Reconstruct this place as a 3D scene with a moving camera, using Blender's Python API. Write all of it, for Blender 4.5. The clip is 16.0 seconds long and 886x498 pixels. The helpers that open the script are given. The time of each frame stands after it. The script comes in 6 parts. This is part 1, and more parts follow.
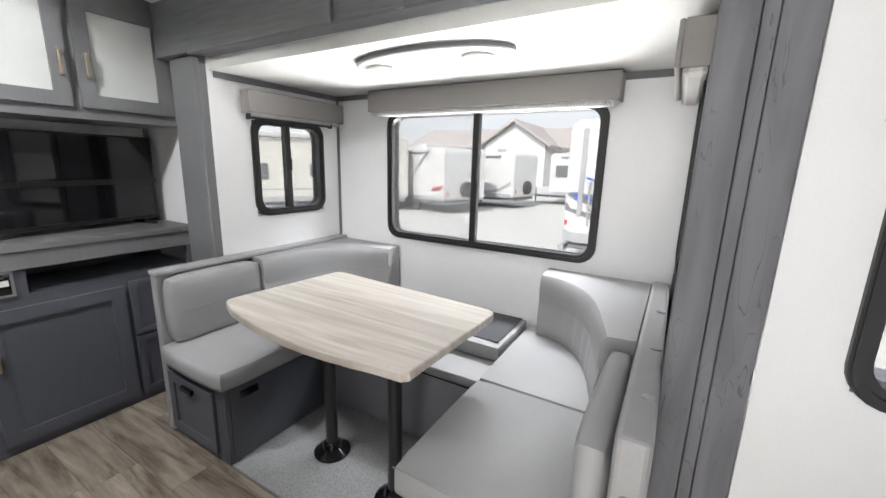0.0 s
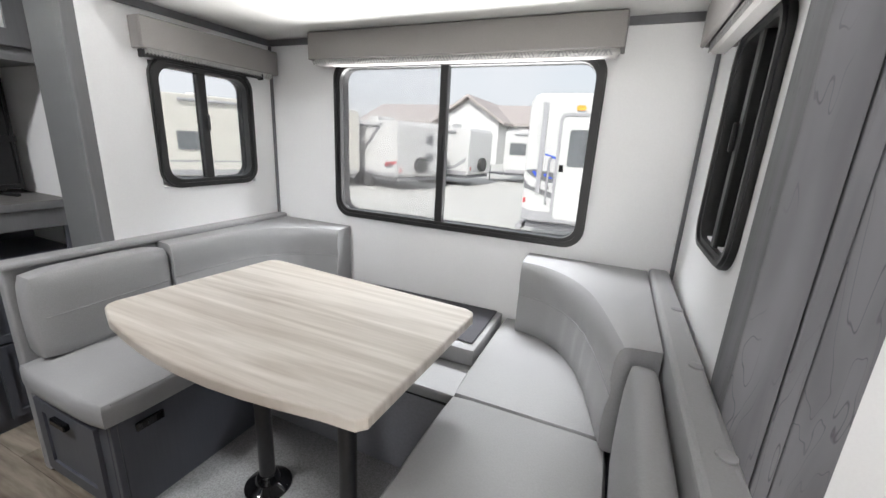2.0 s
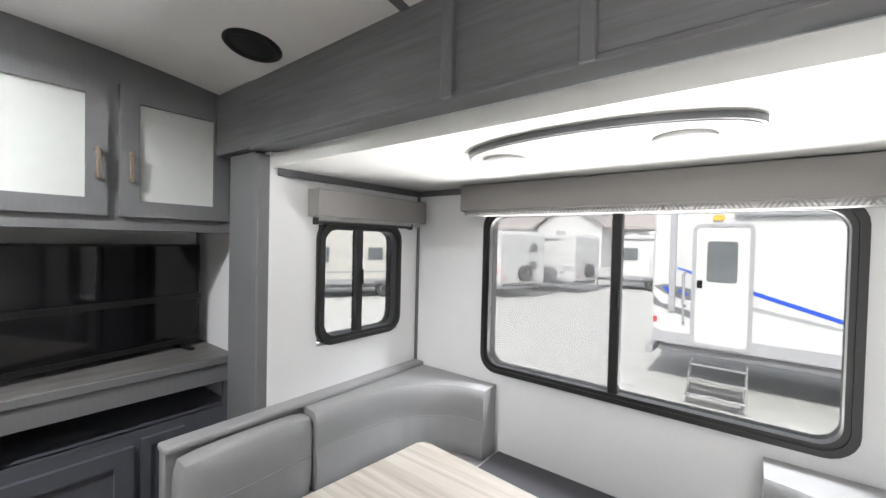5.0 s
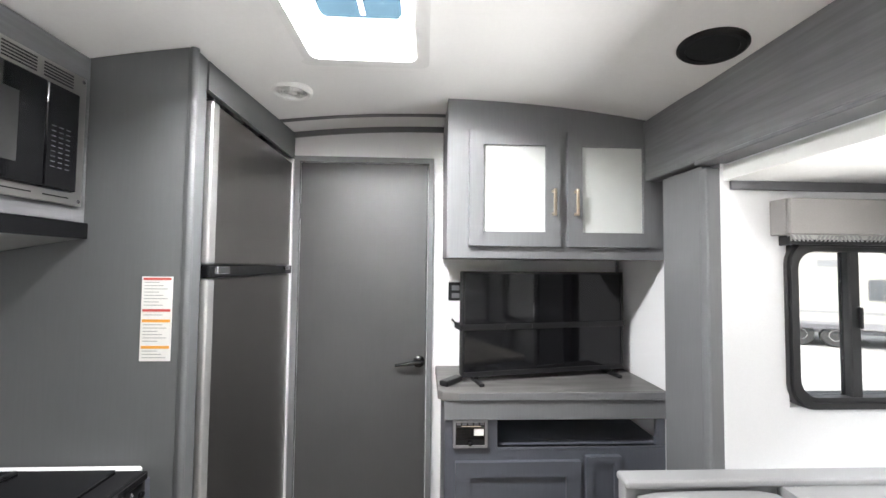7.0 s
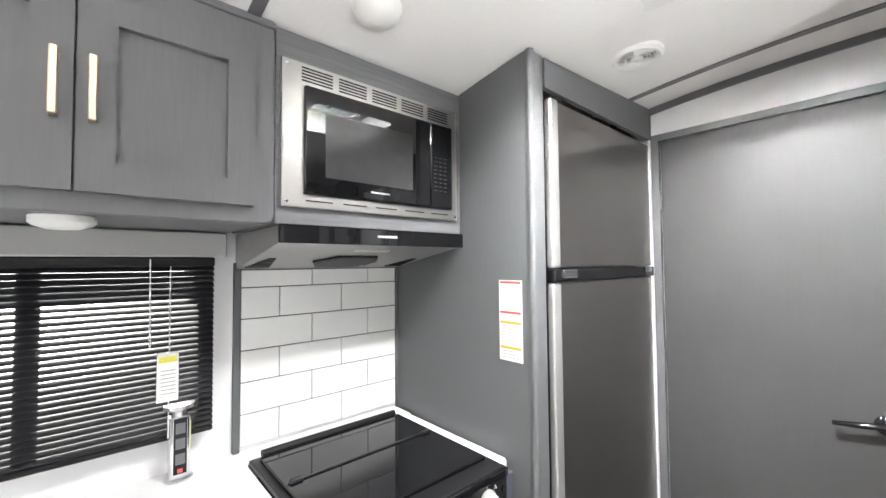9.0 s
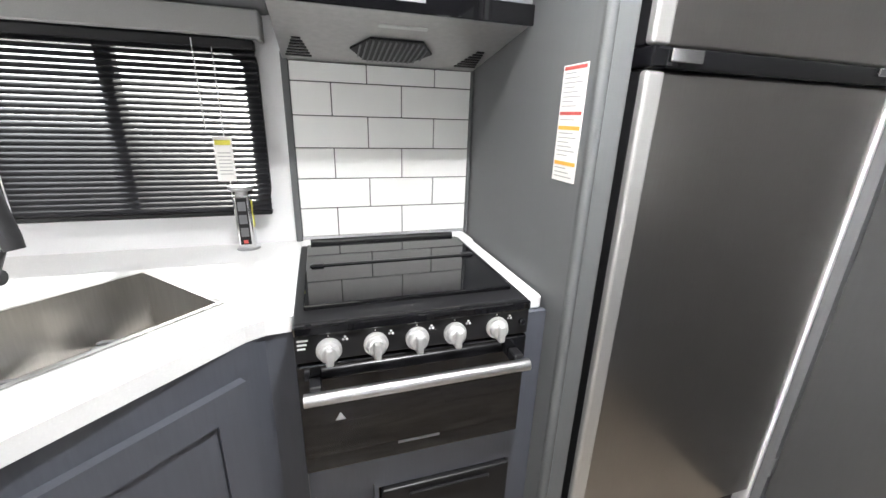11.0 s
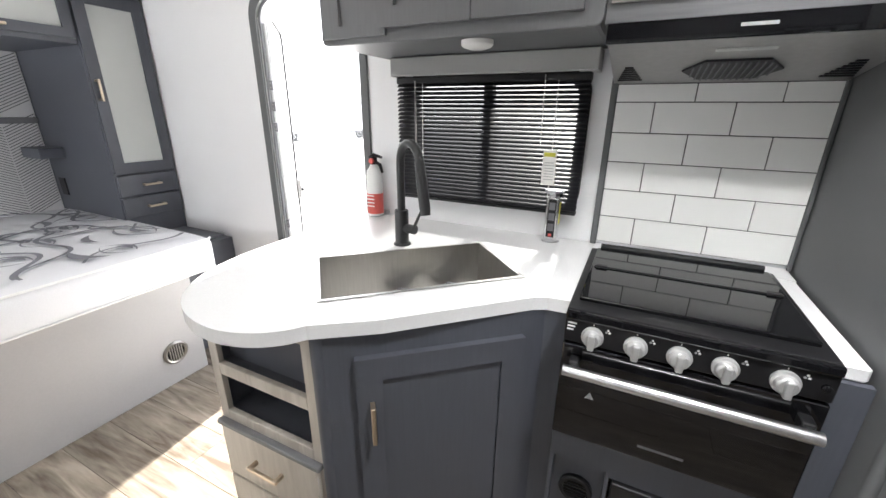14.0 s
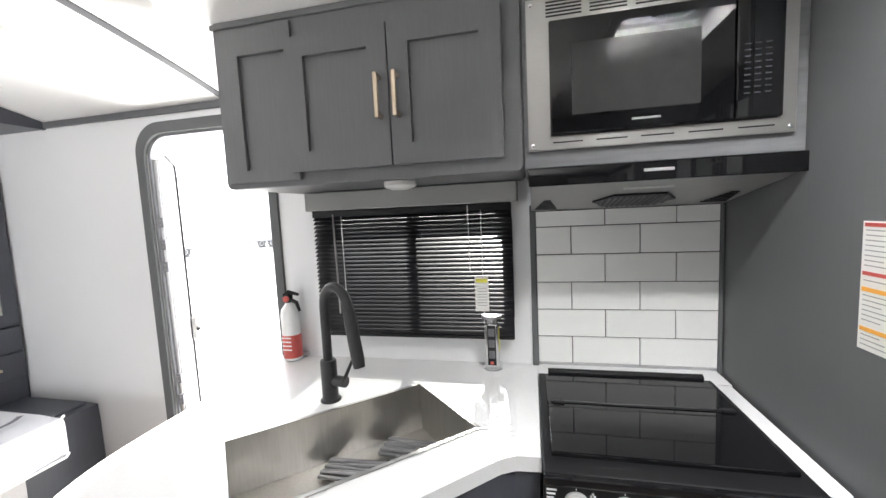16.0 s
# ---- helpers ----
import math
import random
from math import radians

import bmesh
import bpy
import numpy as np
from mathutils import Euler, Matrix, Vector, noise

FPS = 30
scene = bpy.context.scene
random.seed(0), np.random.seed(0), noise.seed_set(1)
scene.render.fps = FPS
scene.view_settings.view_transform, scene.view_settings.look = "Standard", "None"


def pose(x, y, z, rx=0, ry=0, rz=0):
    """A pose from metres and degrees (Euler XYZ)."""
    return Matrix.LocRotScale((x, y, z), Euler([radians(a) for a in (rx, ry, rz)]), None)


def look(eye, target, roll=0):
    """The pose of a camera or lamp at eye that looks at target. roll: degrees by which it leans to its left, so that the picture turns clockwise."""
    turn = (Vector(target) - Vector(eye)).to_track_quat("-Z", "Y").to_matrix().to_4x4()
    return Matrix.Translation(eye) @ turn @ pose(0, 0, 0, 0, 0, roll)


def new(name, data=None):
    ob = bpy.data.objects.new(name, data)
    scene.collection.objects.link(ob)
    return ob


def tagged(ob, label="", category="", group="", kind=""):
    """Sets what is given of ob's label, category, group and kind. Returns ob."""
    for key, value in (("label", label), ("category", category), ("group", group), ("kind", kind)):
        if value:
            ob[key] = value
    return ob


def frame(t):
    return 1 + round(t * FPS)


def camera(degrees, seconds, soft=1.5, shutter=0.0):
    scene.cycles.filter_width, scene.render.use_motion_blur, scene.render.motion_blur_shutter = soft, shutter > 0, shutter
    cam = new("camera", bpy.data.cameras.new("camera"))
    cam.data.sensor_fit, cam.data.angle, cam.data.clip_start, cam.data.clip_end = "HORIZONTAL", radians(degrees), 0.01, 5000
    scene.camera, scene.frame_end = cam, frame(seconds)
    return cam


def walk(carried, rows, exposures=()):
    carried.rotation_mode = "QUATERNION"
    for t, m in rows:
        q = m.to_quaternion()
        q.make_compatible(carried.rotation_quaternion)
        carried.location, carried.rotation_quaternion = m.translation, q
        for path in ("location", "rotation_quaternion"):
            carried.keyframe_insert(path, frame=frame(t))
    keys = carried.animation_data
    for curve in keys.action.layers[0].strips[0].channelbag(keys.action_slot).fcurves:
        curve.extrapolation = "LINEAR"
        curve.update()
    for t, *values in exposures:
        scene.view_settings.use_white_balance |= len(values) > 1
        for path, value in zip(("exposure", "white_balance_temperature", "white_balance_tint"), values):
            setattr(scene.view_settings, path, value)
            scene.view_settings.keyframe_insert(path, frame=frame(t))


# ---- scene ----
cam = camera(96.8, 16.0)
PATH = [
    (0, (-1.811, 0.376, 1.354), (-2.798, 2.062, 0.928), 1.5),
    (0.5, (-1.802, 0.412, 1.325), (-2.781, 2.09, 0.851), 1.9),
    (1, (-1.808, 0.455, 1.322), (-2.701, 2.169, 0.804), 2.3),
    (1.5, (-1.889, 0.547, 1.299), (-2.683, 2.296, 0.743), 2.6),
    (2, (-2.024, 0.663, 1.295), (-2.784, 2.436, 0.767), 3.0),
    (2.5, (-2.051, 0.77, 1.298), (-2.887, 2.519, 0.807), 3.3),
    (3, (-2.038, 0.875, 1.305), (-3.033, 2.563, 0.904), 2.9),
    (3.2, (-2.05, 0.9, 1.316), (-3.089, 2.575, 0.974), 2.6),
    (5.3, (-2.439, 0.722, 1.506), (-3.744, 2.237, 1.519), 0.3),
    (5.5, (-2.457, 0.693, 1.5), (-3.862, 2.116, 1.521), 0.3),
    (6, (-2.489, 0.644, 1.496), (-4.157, 1.747, 1.537), 0.1),
    (6.5, (-2.544, 0.612, 1.49), (-4.44, 1.245, 1.555), 0.3),
    (7, (-2.613, 0.579, 1.482), (-4.609, 0.669, 1.564), 0.6),
    (7.5, (-2.641, 0.6, 1.486), (-4.586, 0.143, 1.587), 0.3),
    (8, (-2.687, 0.589, 1.478), (-4.485, -0.279, 1.601), -0.1),
    (8.5, (-2.764, 0.552, 1.485), (-4.343, -0.67, 1.602), -0.3),
    (9, (-2.843, 0.563, 1.493), (-4.172, -0.93, 1.566), -0.5),
    (9.5, (-2.992, 0.633, 1.49), (-4.08, -1.044, 1.423), -0.2),
    (10, (-3.112, 0.599, 1.403), (-3.994, -1.176, 1.137), 0.3),
    (10.2, (-3.144, 0.56, 1.373), (-3.977, -1.221, 1.008), 0.6),
    (12.3, (-3.35, 0.665, 1.315), (-3.198, -1.18, 0.56), 2.2),
    (12.5, (-3.324, 0.679, 1.321), (-3.036, -1.15, 0.565), 2.1),
    (13, (-3.288, 0.713, 1.333), (-2.732, -1.051, 0.573), 1.8),
    (13.5, (-3.285, 0.741, 1.348), (-2.555, -0.967, 0.604), 1.1),
    (14, (-3.285, 0.758, 1.387), (-2.46, -0.941, 0.727), 0.6),
    (14.5, (-3.294, 0.753, 1.44), (-2.429, -0.976, 0.927), 0.2),
    (15, (-3.29, 0.747, 1.475), (-2.441, -1.026, 1.107), -0.2),
    (15.5, (-3.233, 0.714, 1.496), (-2.5, -1.13, 1.245), -1.2),
    (16, (-3.174, 0.654, 1.495), (-2.73, -1.287, 1.303), -2.7),
]

EXPOSURES = [(0, 3.45), (1.5, 3.35), (3.2, 3.4), (5.5, 3.35), (6.5, 3.65), (7.5, 4.45), (8, 4.6), (8.5, 4.5), (9.5, 4.8), (10, 4.65), (12.5, 4.15), (13.5, 3.85), (14.5, 3.85), (16, 3.75)]
walk(cam, [(t, look(eye, target, roll)) for t, eye, target, roll in PATH], EXPOSURES)

# ---- daylight ----
SUN_EL, SUN_AZ = 41.0, 175     # degrees; azimuth clockwise from +y
world = bpy.data.worlds.new("sky")
world.use_nodes = True
scene.world = world
wn = world.node_tree
sky = wn.nodes.new("ShaderNodeTexSky")
sky.sky_type, sky.sun_disc = "NISHITA", False
sky.sun_elevation, sky.sun_rotation = radians(SUN_EL), radians(SUN_AZ)
sky.air_density, sky.dust_density = 1.0, 2.5
wn.nodes["Background"].inputs["Strength"].default_value = 0.088
haze = wn.nodes.new("ShaderNodeHueSaturation")
haze.inputs["Saturation"].default_value = 0.35
wn.links.new(sky.outputs[0], haze.inputs["Color"])
# thin broken cloud over the whole sky
cover = wn.nodes.new("ShaderNodeTexNoise")
cover.inputs["Scale"].default_value, cover.inputs["Detail"].default_value = 3.2, 6.0
spread = wn.nodes.new("ShaderNodeMapRange")
spread.inputs["From Min"].default_value, spread.inputs["From Max"].default_value = 0.35, 0.65
spread.inputs["To Min"].default_value, spread.inputs["To Max"].default_value = 0.35, 0.95
cloud = wn.nodes.new("ShaderNodeMixRGB")
cloud.inputs["Color2"].default_value = (5.6, 5.7, 5.95, 1)
wn.links.new(cover.outputs["Fac"], spread.inputs["Value"])
wn.links.new(spread.outputs["Result"], cloud.inputs["Fac"])
wn.links.new(haze.outputs[0], cloud.inputs["Color1"])
wn.links.new(cloud.outputs[0], wn.nodes["Background"].inputs["Color"])
sun_data = bpy.data.lights.new("sun", "SUN")
sun_data.energy, sun_data.angle, sun_data.color = 2.0, radians(0.5), (1.0, 0.96, 0.9)
sun = new("sun", sun_data)
az, el = radians(SUN_AZ), radians(SUN_EL)
sun_from = Vector((math.sin(az) * math.cos(el), math.cos(az) * math.cos(el), math.sin(el)))
sun.matrix_world = look(sun_from * 30, (0, 0, 0))


# ---- materials ----
def nodes_of(name):
    m = bpy.data.materials.new(name)
    m.use_nodes = True
    t = m.node_tree
    return m, t, t.nodes["Principled BSDF"]


def surface(name, color, rough=0.5, metal=0.0, grain=(1, 1, 1), scale=30.0, vary=0.08, bump=0.0, blotch=0.04, coat=0.0, spec=0.5, piece=0.0, rvar=0.06):
    """Base colour with fine grain (stretched by grain), large soft blotches and relief."""
    m, t, b = nodes_of(name)
    co = t.nodes.new("ShaderNodeTexCoord")
    mp = t.nodes.new("ShaderNodeMapping")
    mp.inputs["Scale"].default_value = grain
    t.links.new(co.outputs["Object"], mp.inputs["Vector"])
    fine = t.nodes.new("ShaderNodeTexNoise")
    fine.inputs["Scale"].default_value, fine.inputs["Detail"].default_value = scale, 6.0
    t.links.new(mp.outputs[0], fine.inputs["Vector"])
    big = t.nodes.new("ShaderNodeTexNoise")
    big.inputs["Scale"].default_value, big.inputs["Detail"].default_value = 2.3, 3.0
    t.links.new(co.outputs["Object"], big.inputs["Vector"])
    ramp = t.nodes.new("ShaderNodeValToRGB")
    ramp.color_ramp.elements[0].position, ramp.color_ramp.elements[1].position = 0.3, 0.7
    ramp.color_ramp.elements[0].color = tuple(c * (1 - vary) for c in color) + (1,)
    ramp.color_ramp.elements[1].color = tuple(min(1, c * (1 + vary)) for c in color) + (1,)
    t.links.new(fine.outputs["Fac"], ramp.inputs["Fac"])
    hsv = t.nodes.new("ShaderNodeHueSaturation")
    mr = t.nodes.new("ShaderNodeMapRange")
    mr.inputs["From Min"].default_value, mr.inputs["From Max"].default_value = 0.3, 0.7
    mr.inputs["To Min"].default_value, mr.inputs["To Max"].default_value = 1 - blotch, 1 + blotch
    t.links.new(big.outputs["Fac"], mr.inputs["Value"])
    last = mr.outputs[0]
    if piece:
        info = t.nodes.new("ShaderNodeObjectInfo")
        pr = t.nodes.new("ShaderNodeMapRange")
        pr.inputs["To Min"].default_value, pr.inputs["To Max"].default_value = 1 - piece, 1 + piece
        t.links.new(info.outputs["Random"], pr.inputs["Value"])
        mul = t.nodes.new("ShaderNodeMath")
        mul.operation = "MULTIPLY"
        t.links.new(last, mul.inputs[0])
        t.links.new(pr.outputs[0], mul.inputs[1])
        last = mul.outputs[0]
    t.links.new(last, hsv.inputs["Value"])
    t.links.new(ramp.outputs["Color"], hsv.inputs["Color"])
    t.links.new(hsv.outputs["Color"], b.inputs["Base Color"])
    b.inputs["Metallic"].default_value = metal
    b.inputs["Specular IOR Level"].default_value = spec
    b.inputs["Coat Weight"].default_value = coat
    rr = t.nodes.new("ShaderNodeMapRange")
    rr.inputs["To Min"].default_value, rr.inputs["To Max"].default_value = max(0.02, rough - rvar), min(1, rough + rvar)
    t.links.new(fine.outputs["Fac"], rr.inputs["Value"])
    t.links.new(rr.outputs[0], b.inputs["Roughness"])
    if bump:
        bp = t.nodes.new("ShaderNodeBump")
        bp.inputs["Strength"].default_value, bp.inputs["Distance"].default_value = bump, 0.002
        t.links.new(fine.outputs["Fac"], bp.inputs["Height"])
        t.links.new(bp.outputs[0], b.inputs["Normal"])
    return m


def wood(name, dark, light, grain, scale=4.0, rough=0.45, piece=0.0, bump=0.1, mid=0.5):
    """Streaky board: stretched noise warped by a second one, with fine pores."""
    m, t, b = nodes_of(name)
    co = t.nodes.new("ShaderNodeTexCoord")
    mp = t.nodes.new("ShaderNodeMapping")
    mp.inputs["Scale"].default_value = grain
    t.links.new(co.outputs["Object"], mp.inputs["Vector"])
    info = t.nodes.new("ShaderNodeObjectInfo")
    shift = t.nodes.new("ShaderNodeVectorMath")
    shift.operation = "ADD"
    sc = t.nodes.new("ShaderNodeMath")
    sc.operation = "MULTIPLY"
    sc.inputs[1].default_value = 40.0 if piece else 0.0
    t.links.new(info.outputs["Random"], sc.inputs[0])
    t.links.new(mp.outputs[0], shift.inputs[0])
    t.links.new(sc.outputs[0], shift.inputs[1])
    n = t.nodes.new("ShaderNodeTexNoise")
    n.inputs["Scale"].default_value, n.inputs["Detail"].default_value, n.inputs["Distortion"].default_value = scale, 8.0, 1.2
    t.links.new(shift.outputs[0], n.inputs["Vector"])
    pores = t.nodes.new("ShaderNodeTexNoise")
    pores.inputs["Scale"].default_value, pores.inputs["Detail"].default_value = scale * 6, 4.0
    t.links.new(shift.outputs[0], pores.inputs["Vector"])
    mixf = t.nodes.new("ShaderNodeMath")
    mixf.operation = "MULTIPLY_ADD"
    mixf.inputs[1].default_value = 0.25
    t.links.new(pores.outputs["Fac"], mixf.inputs[0])
    sub = t.nodes.new("ShaderNodeMath")
    sub.operation = "SUBTRACT"
    sub.inputs[1].default_value = 0.125
    t.links.new(n.outputs["Fac"], sub.inputs[0])
    t.links.new(sub.outputs[0], mixf.inputs[2])
    ramp = t.nodes.new("ShaderNodeValToRGB")
    ramp.color_ramp.elements[0].position, ramp.color_ramp.elements[1].position = 0.3, 0.7
    ramp.color_ramp.elements[0].color, ramp.color_ramp.elements[1].color = (*dark, 1), (*light, 1)
    e = ramp.color_ramp.elements.new(mid)
    e.color = tuple((a + c) / 2 for a, c in zip(dark, light)) + (1,)
    t.links.new(mixf.outputs[0], ramp.inputs["Fac"])
    hsv = t.nodes.new("ShaderNodeHueSaturation")
    pr = t.nodes.new("ShaderNodeMapRange")
    pr.inputs["To Min"].default_value, pr.inputs["To Max"].default_value = 1 - piece, 1 + piece
    t.links.new(info.outputs["Random"], pr.inputs["Value"])
    t.links.new(pr.outputs[0], hsv.inputs["Value"])
    t.links.new(ramp.outputs[0], hsv.inputs["Color"])
    t.links.new(hsv.outputs[0], b.inputs["Base Color"])
    b.inputs["Roughness"].default_value = rough
    bp = t.nodes.new("ShaderNodeBump")
    bp.inputs["Strength"].default_value, bp.inputs["Distance"].default_value = bump, 0.001
    t.links.new(mixf.outputs[0], bp.inputs["Height"])
    t.links.new(bp.outputs[0], b.inputs["Normal"])
    return m


def figured(name, low, high, line):
    """Printed flat-sawn grain: soft upright shading with thin dark contour lines."""
    m, t, b = nodes_of(name)
    co = t.nodes.new("ShaderNodeTexCoord")
    mp = t.nodes.new("ShaderNodeMapping")
    mp.inputs["Scale"].default_value = (12, 12, 1.5)
    t.links.new(co.outputs["Object"], mp.inputs["Vector"])
    n = t.nodes.new("ShaderNodeTexNoise")
    n.inputs["Scale"].default_value, n.inputs["Detail"].default_value, n.inputs["Distortion"].default_value = 1.7, 2.0, 0.4
    t.links.new(mp.outputs[0], n.inputs["Vector"])
    wide = t.nodes.new("ShaderNodeMath")
    wide.operation = "MULTIPLY"
    wide.inputs[1].default_value = 9.0
    t.links.new(n.outputs["Fac"], wide.inputs[0])
    pp = t.nodes.new("ShaderNodeMath")
    pp.operation = "PINGPONG"
    pp.inputs[1].default_value = 0.5
    t.links.new(wide.outputs[0], pp.inputs[0])
    edge = t.nodes.new("ShaderNodeMapRange")
    edge.inputs["From Max"].default_value = 0.035
    t.links.new(pp.outputs[0], edge.inputs["Value"])
    gap = t.nodes.new("ShaderNodeTexNoise")
    gap.inputs["Scale"].default_value = 1.1
    t.links.new(mp.outputs[0], gap.inputs["Vector"])
    keep = t.nodes.new("ShaderNodeMapRange")
    keep.inputs["From Min"].default_value, keep.inputs["From Max"].default_value = 0.42, 0.52
    t.links.new(gap.outputs["Fac"], keep.inputs["Value"])
    both = t.nodes.new("ShaderNodeMath")
    both.operation = "MAXIMUM"
    t.links.new(edge.outputs[0], both.inputs[0])
    t.links.new(keep.outputs[0], both.inputs[1])
    ramp = t.nodes.new("ShaderNodeValToRGB")
    ramp.color_ramp.elements[0].position, ramp.color_ramp.elements[1].position = 0.3, 0.7
    ramp.color_ramp.elements[0].color, ramp.color_ramp.elements[1].color = (*low, 1), (*high, 1)
    t.links.new(n.outputs["Fac"], ramp.inputs["Fac"])
    mix = t.nodes.new("ShaderNodeMix")
    mix.data_type = "RGBA"
    mix.inputs["A"].default_value = (*line, 1)
    for s in mix.inputs:
        if s.type == "RGBA" and s.name == "A":
            s.default_value = (*line, 1)
    t.links.new(both.outputs[0], mix.inputs["Factor"])
    t.links.new(ramp.outputs[0], [s for s in mix.inputs if s.type == "RGBA" and s.name == "B"][0])
    t.links.new([s for s in mix.outputs if s.type == "RGBA"][0], b.inputs["Base Color"])
    b.inputs["Roughness"].default_value = 0.6
    b.inputs["Specular IOR Level"].default_value = 0.25
    return m


def pane_glass(name, tint, rough=0.0, ior=1.02):
    m, t, b = nodes_of(name)
    b.inputs["Base Color"].default_value = (*tint, 1)
    b.inputs["Transmission Weight"].default_value, b.inputs["Roughness"].default_value, b.inputs["IOR"].default_value = 1.0, rough, ior
    return m


M = {}
M["wall"] = surface("white_wall_panel", (0.80, 0.80, 0.81), 0.42, scale=160, vary=0.015, bump=0.12, blotch=0.012)
M["ceiling"] = surface("ceiling_panel", (0.87, 0.865, 0.86), 0.4, scale=90, vary=0.012, bump=0.08, blotch=0.015)
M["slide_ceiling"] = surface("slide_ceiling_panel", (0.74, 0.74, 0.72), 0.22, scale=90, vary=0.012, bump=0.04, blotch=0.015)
M["grey"] = surface("grey_cabinet_film", (0.150, 0.152, 0.158), 0.46, grain=(16, 16, 1), scale=9, vary=0.05, bump=0.05, blotch=0.03)
M["grey_h"] = surface("grey_film_level_grain", (0.150, 0.152, 0.158), 0.46, grain=(1, 16, 16), scale=5, vary=0.17, bump=0.06, blotch=0.03)
M["slate"] = surface("slate_base_cabinet", (0.078, 0.083, 0.100), 0.42, grain=(16, 16, 1), scale=9, vary=0.05, bump=0.05, blotch=0.03)
M["panel_grey"] = surface("grey_end_panel", (0.124, 0.128, 0.130), 0.58, grain=(16, 16, 1), scale=8, vary=0.03, bump=0.05, blotch=0.03)
M["door_grey"] = surface("grey_door_skin", (0.064, 0.064, 0.065), 0.50, grain=(16, 16, 1), scale=7, vary=0.025, bump=0.008, blotch=0.08, rvar=0.015)
M["trim"] = surface("dark_trim", (0.13, 0.13, 0.14), 0.4, scale=60, vary=0.05, blotch=0.03)
M["post"] = figured("grey_figured_post", (0.125, 0.125, 0.135), (0.19, 0.19, 0.205), (0.085, 0.085, 0.095))
M["vinyl"] = surface("grey_vinyl_upholstery", (0.29, 0.29, 0.295), 0.45, scale=220, vary=0.04, bump=0.25, blotch=0.05)
M["vinyl_dark"] = surface("charcoal_fabric", (0.05, 0.05, 0.058), 0.85, scale=300, vary=0.15, bump=0.3)
M["piping"] = surface("seam_thread", (0.25, 0.25, 0.255), 0.6, scale=300)
M["table"] = wood("pale_table_laminate", (0.42, 0.372, 0.325), (0.68, 0.64, 0.59), (0.38, 7, 1), 2.4, 0.35, bump=0.03)
M["shelf_wood"] = wood("grey_shelf_laminate", (0.085, 0.081, 0.079), (0.165, 0.16, 0.156), (5, 0.7, 1), 3.0, 0.45)
M["floor"] = wood("vinyl_plank", (0.112, 0.090, 0.070), (0.325, 0.282, 0.232), (0.8, 6, 1), 2.6, 0.27, piece=0.18, bump=0.06)
M["floor_gap"] = surface("plank_joint", (0.10, 0.08, 0.06), 0.6)
M["carpet"] = surface("woven_grey_slide_floor", (0.23, 0.23, 0.235), 0.9, grain=(1, 1, 1), scale=190, vary=0.3, bump=0.8, blotch=0.06)
M["maple"] = wood("pale_shelf_front", (0.42, 0.38, 0.33), (0.58, 0.54, 0.48), (6, 6, 0.7), 3.0, 0.45)
M["valance"] = surface("taupe_valance_fabric", (0.255, 0.24, 0.235), 0.8, scale=350, vary=0.07, bump=0.3, blotch=0.02)
M["valance_grey"] = surface("grey_valance", (0.36, 0.36, 0.35), 0.7, scale=350, vary=0.04, bump=0.2, blotch=0.02)
M["slat"] = surface("black_slat", (0.022, 0.022, 0.026), 0.38, scale=90, vary=0.1)
M["black"] = surface("black_plastic", (0.010, 0.010, 0.011), 0.4, scale=90, vary=0.1)
M["black_frame"] = surface("black_window_frame", (0.014, 0.014, 0.015), 0.45, scale=90, vary=0.1)
M["gloss"] = surface("black_glass", (0.006, 0.006, 0.007), 0.03, scale=20, vary=0.05, rvar=0.012)
M["screen"] = surface("tv_screen", (0.004, 0.004, 0.005), 0.04, scale=20, vary=0.05, spec=0.34)
for dull in ("black", "panel_grey"):
    M[dull].node_tree.nodes["Principled BSDF"].inputs["Specular IOR Level"].default_value = 0.28
M["steel"] = surface("brushed_stainless", (0.40, 0.39, 0.375), 0.36, 0.92, grain=(1, 30, 30), scale=12, vary=0.015, rvar=0.015)
M["fridge"] = surface("dark_stainless_door", (0.36, 0.345, 0.33), 0.30, 1.0, grain=(30, 30, 1), scale=16, vary=0.03, rvar=0.02)
M["basin"] = surface("brushed_sink_steel", (0.54, 0.525, 0.50), 0.33, 1.0, grain=(14, 14, 1), scale=10, vary=0.06, rvar=0.04)
M["knob"] = surface("silver_painted_knob", (0.44, 0.44, 0.437), 0.36, 0.35, scale=80, vary=0.03)
M["rod"] = surface("dull_grey_rod", (0.30, 0.30, 0.31), 0.4, 0.6, scale=60, vary=0.05)
M["chrome"] = surface("chrome", (0.75, 0.75, 0.76), 0.12, 1.0, scale=30, vary=0.04)
M["fridge_edge"] = surface("bright_stainless_edge", (0.62, 0.61, 0.60), 0.38, 0.75, grain=(30, 30, 1), scale=16, vary=0.02)
# darkened aluminium: carries the shade of the entry door's frame
M["door_alu"] = surface("anodised_door_frame", (0.27, 0.27, 0.285), 0.45, 0.35, scale=60, vary=0.05)
M["alu"] = surface("satin_aluminium", (0.62, 0.62, 0.63), 0.32, 1.0, scale=60, vary=0.05)
M["brass"] = surface("champagne_handle", (0.60, 0.50, 0.38), 0.3, 1.0, grain=(20, 20, 1), scale=20, vary=0.06)
M["counter"] = surface("white_solid_counter", (0.80, 0.80, 0.80), 0.25, scale=250, vary=0.02, blotch=0.01)
M["tile"] = surface("white_gloss_tile", (0.78, 0.78, 0.765), 0.09, scale=8, vary=0.015, blotch=0.02, bump=0.02, piece=0.015)
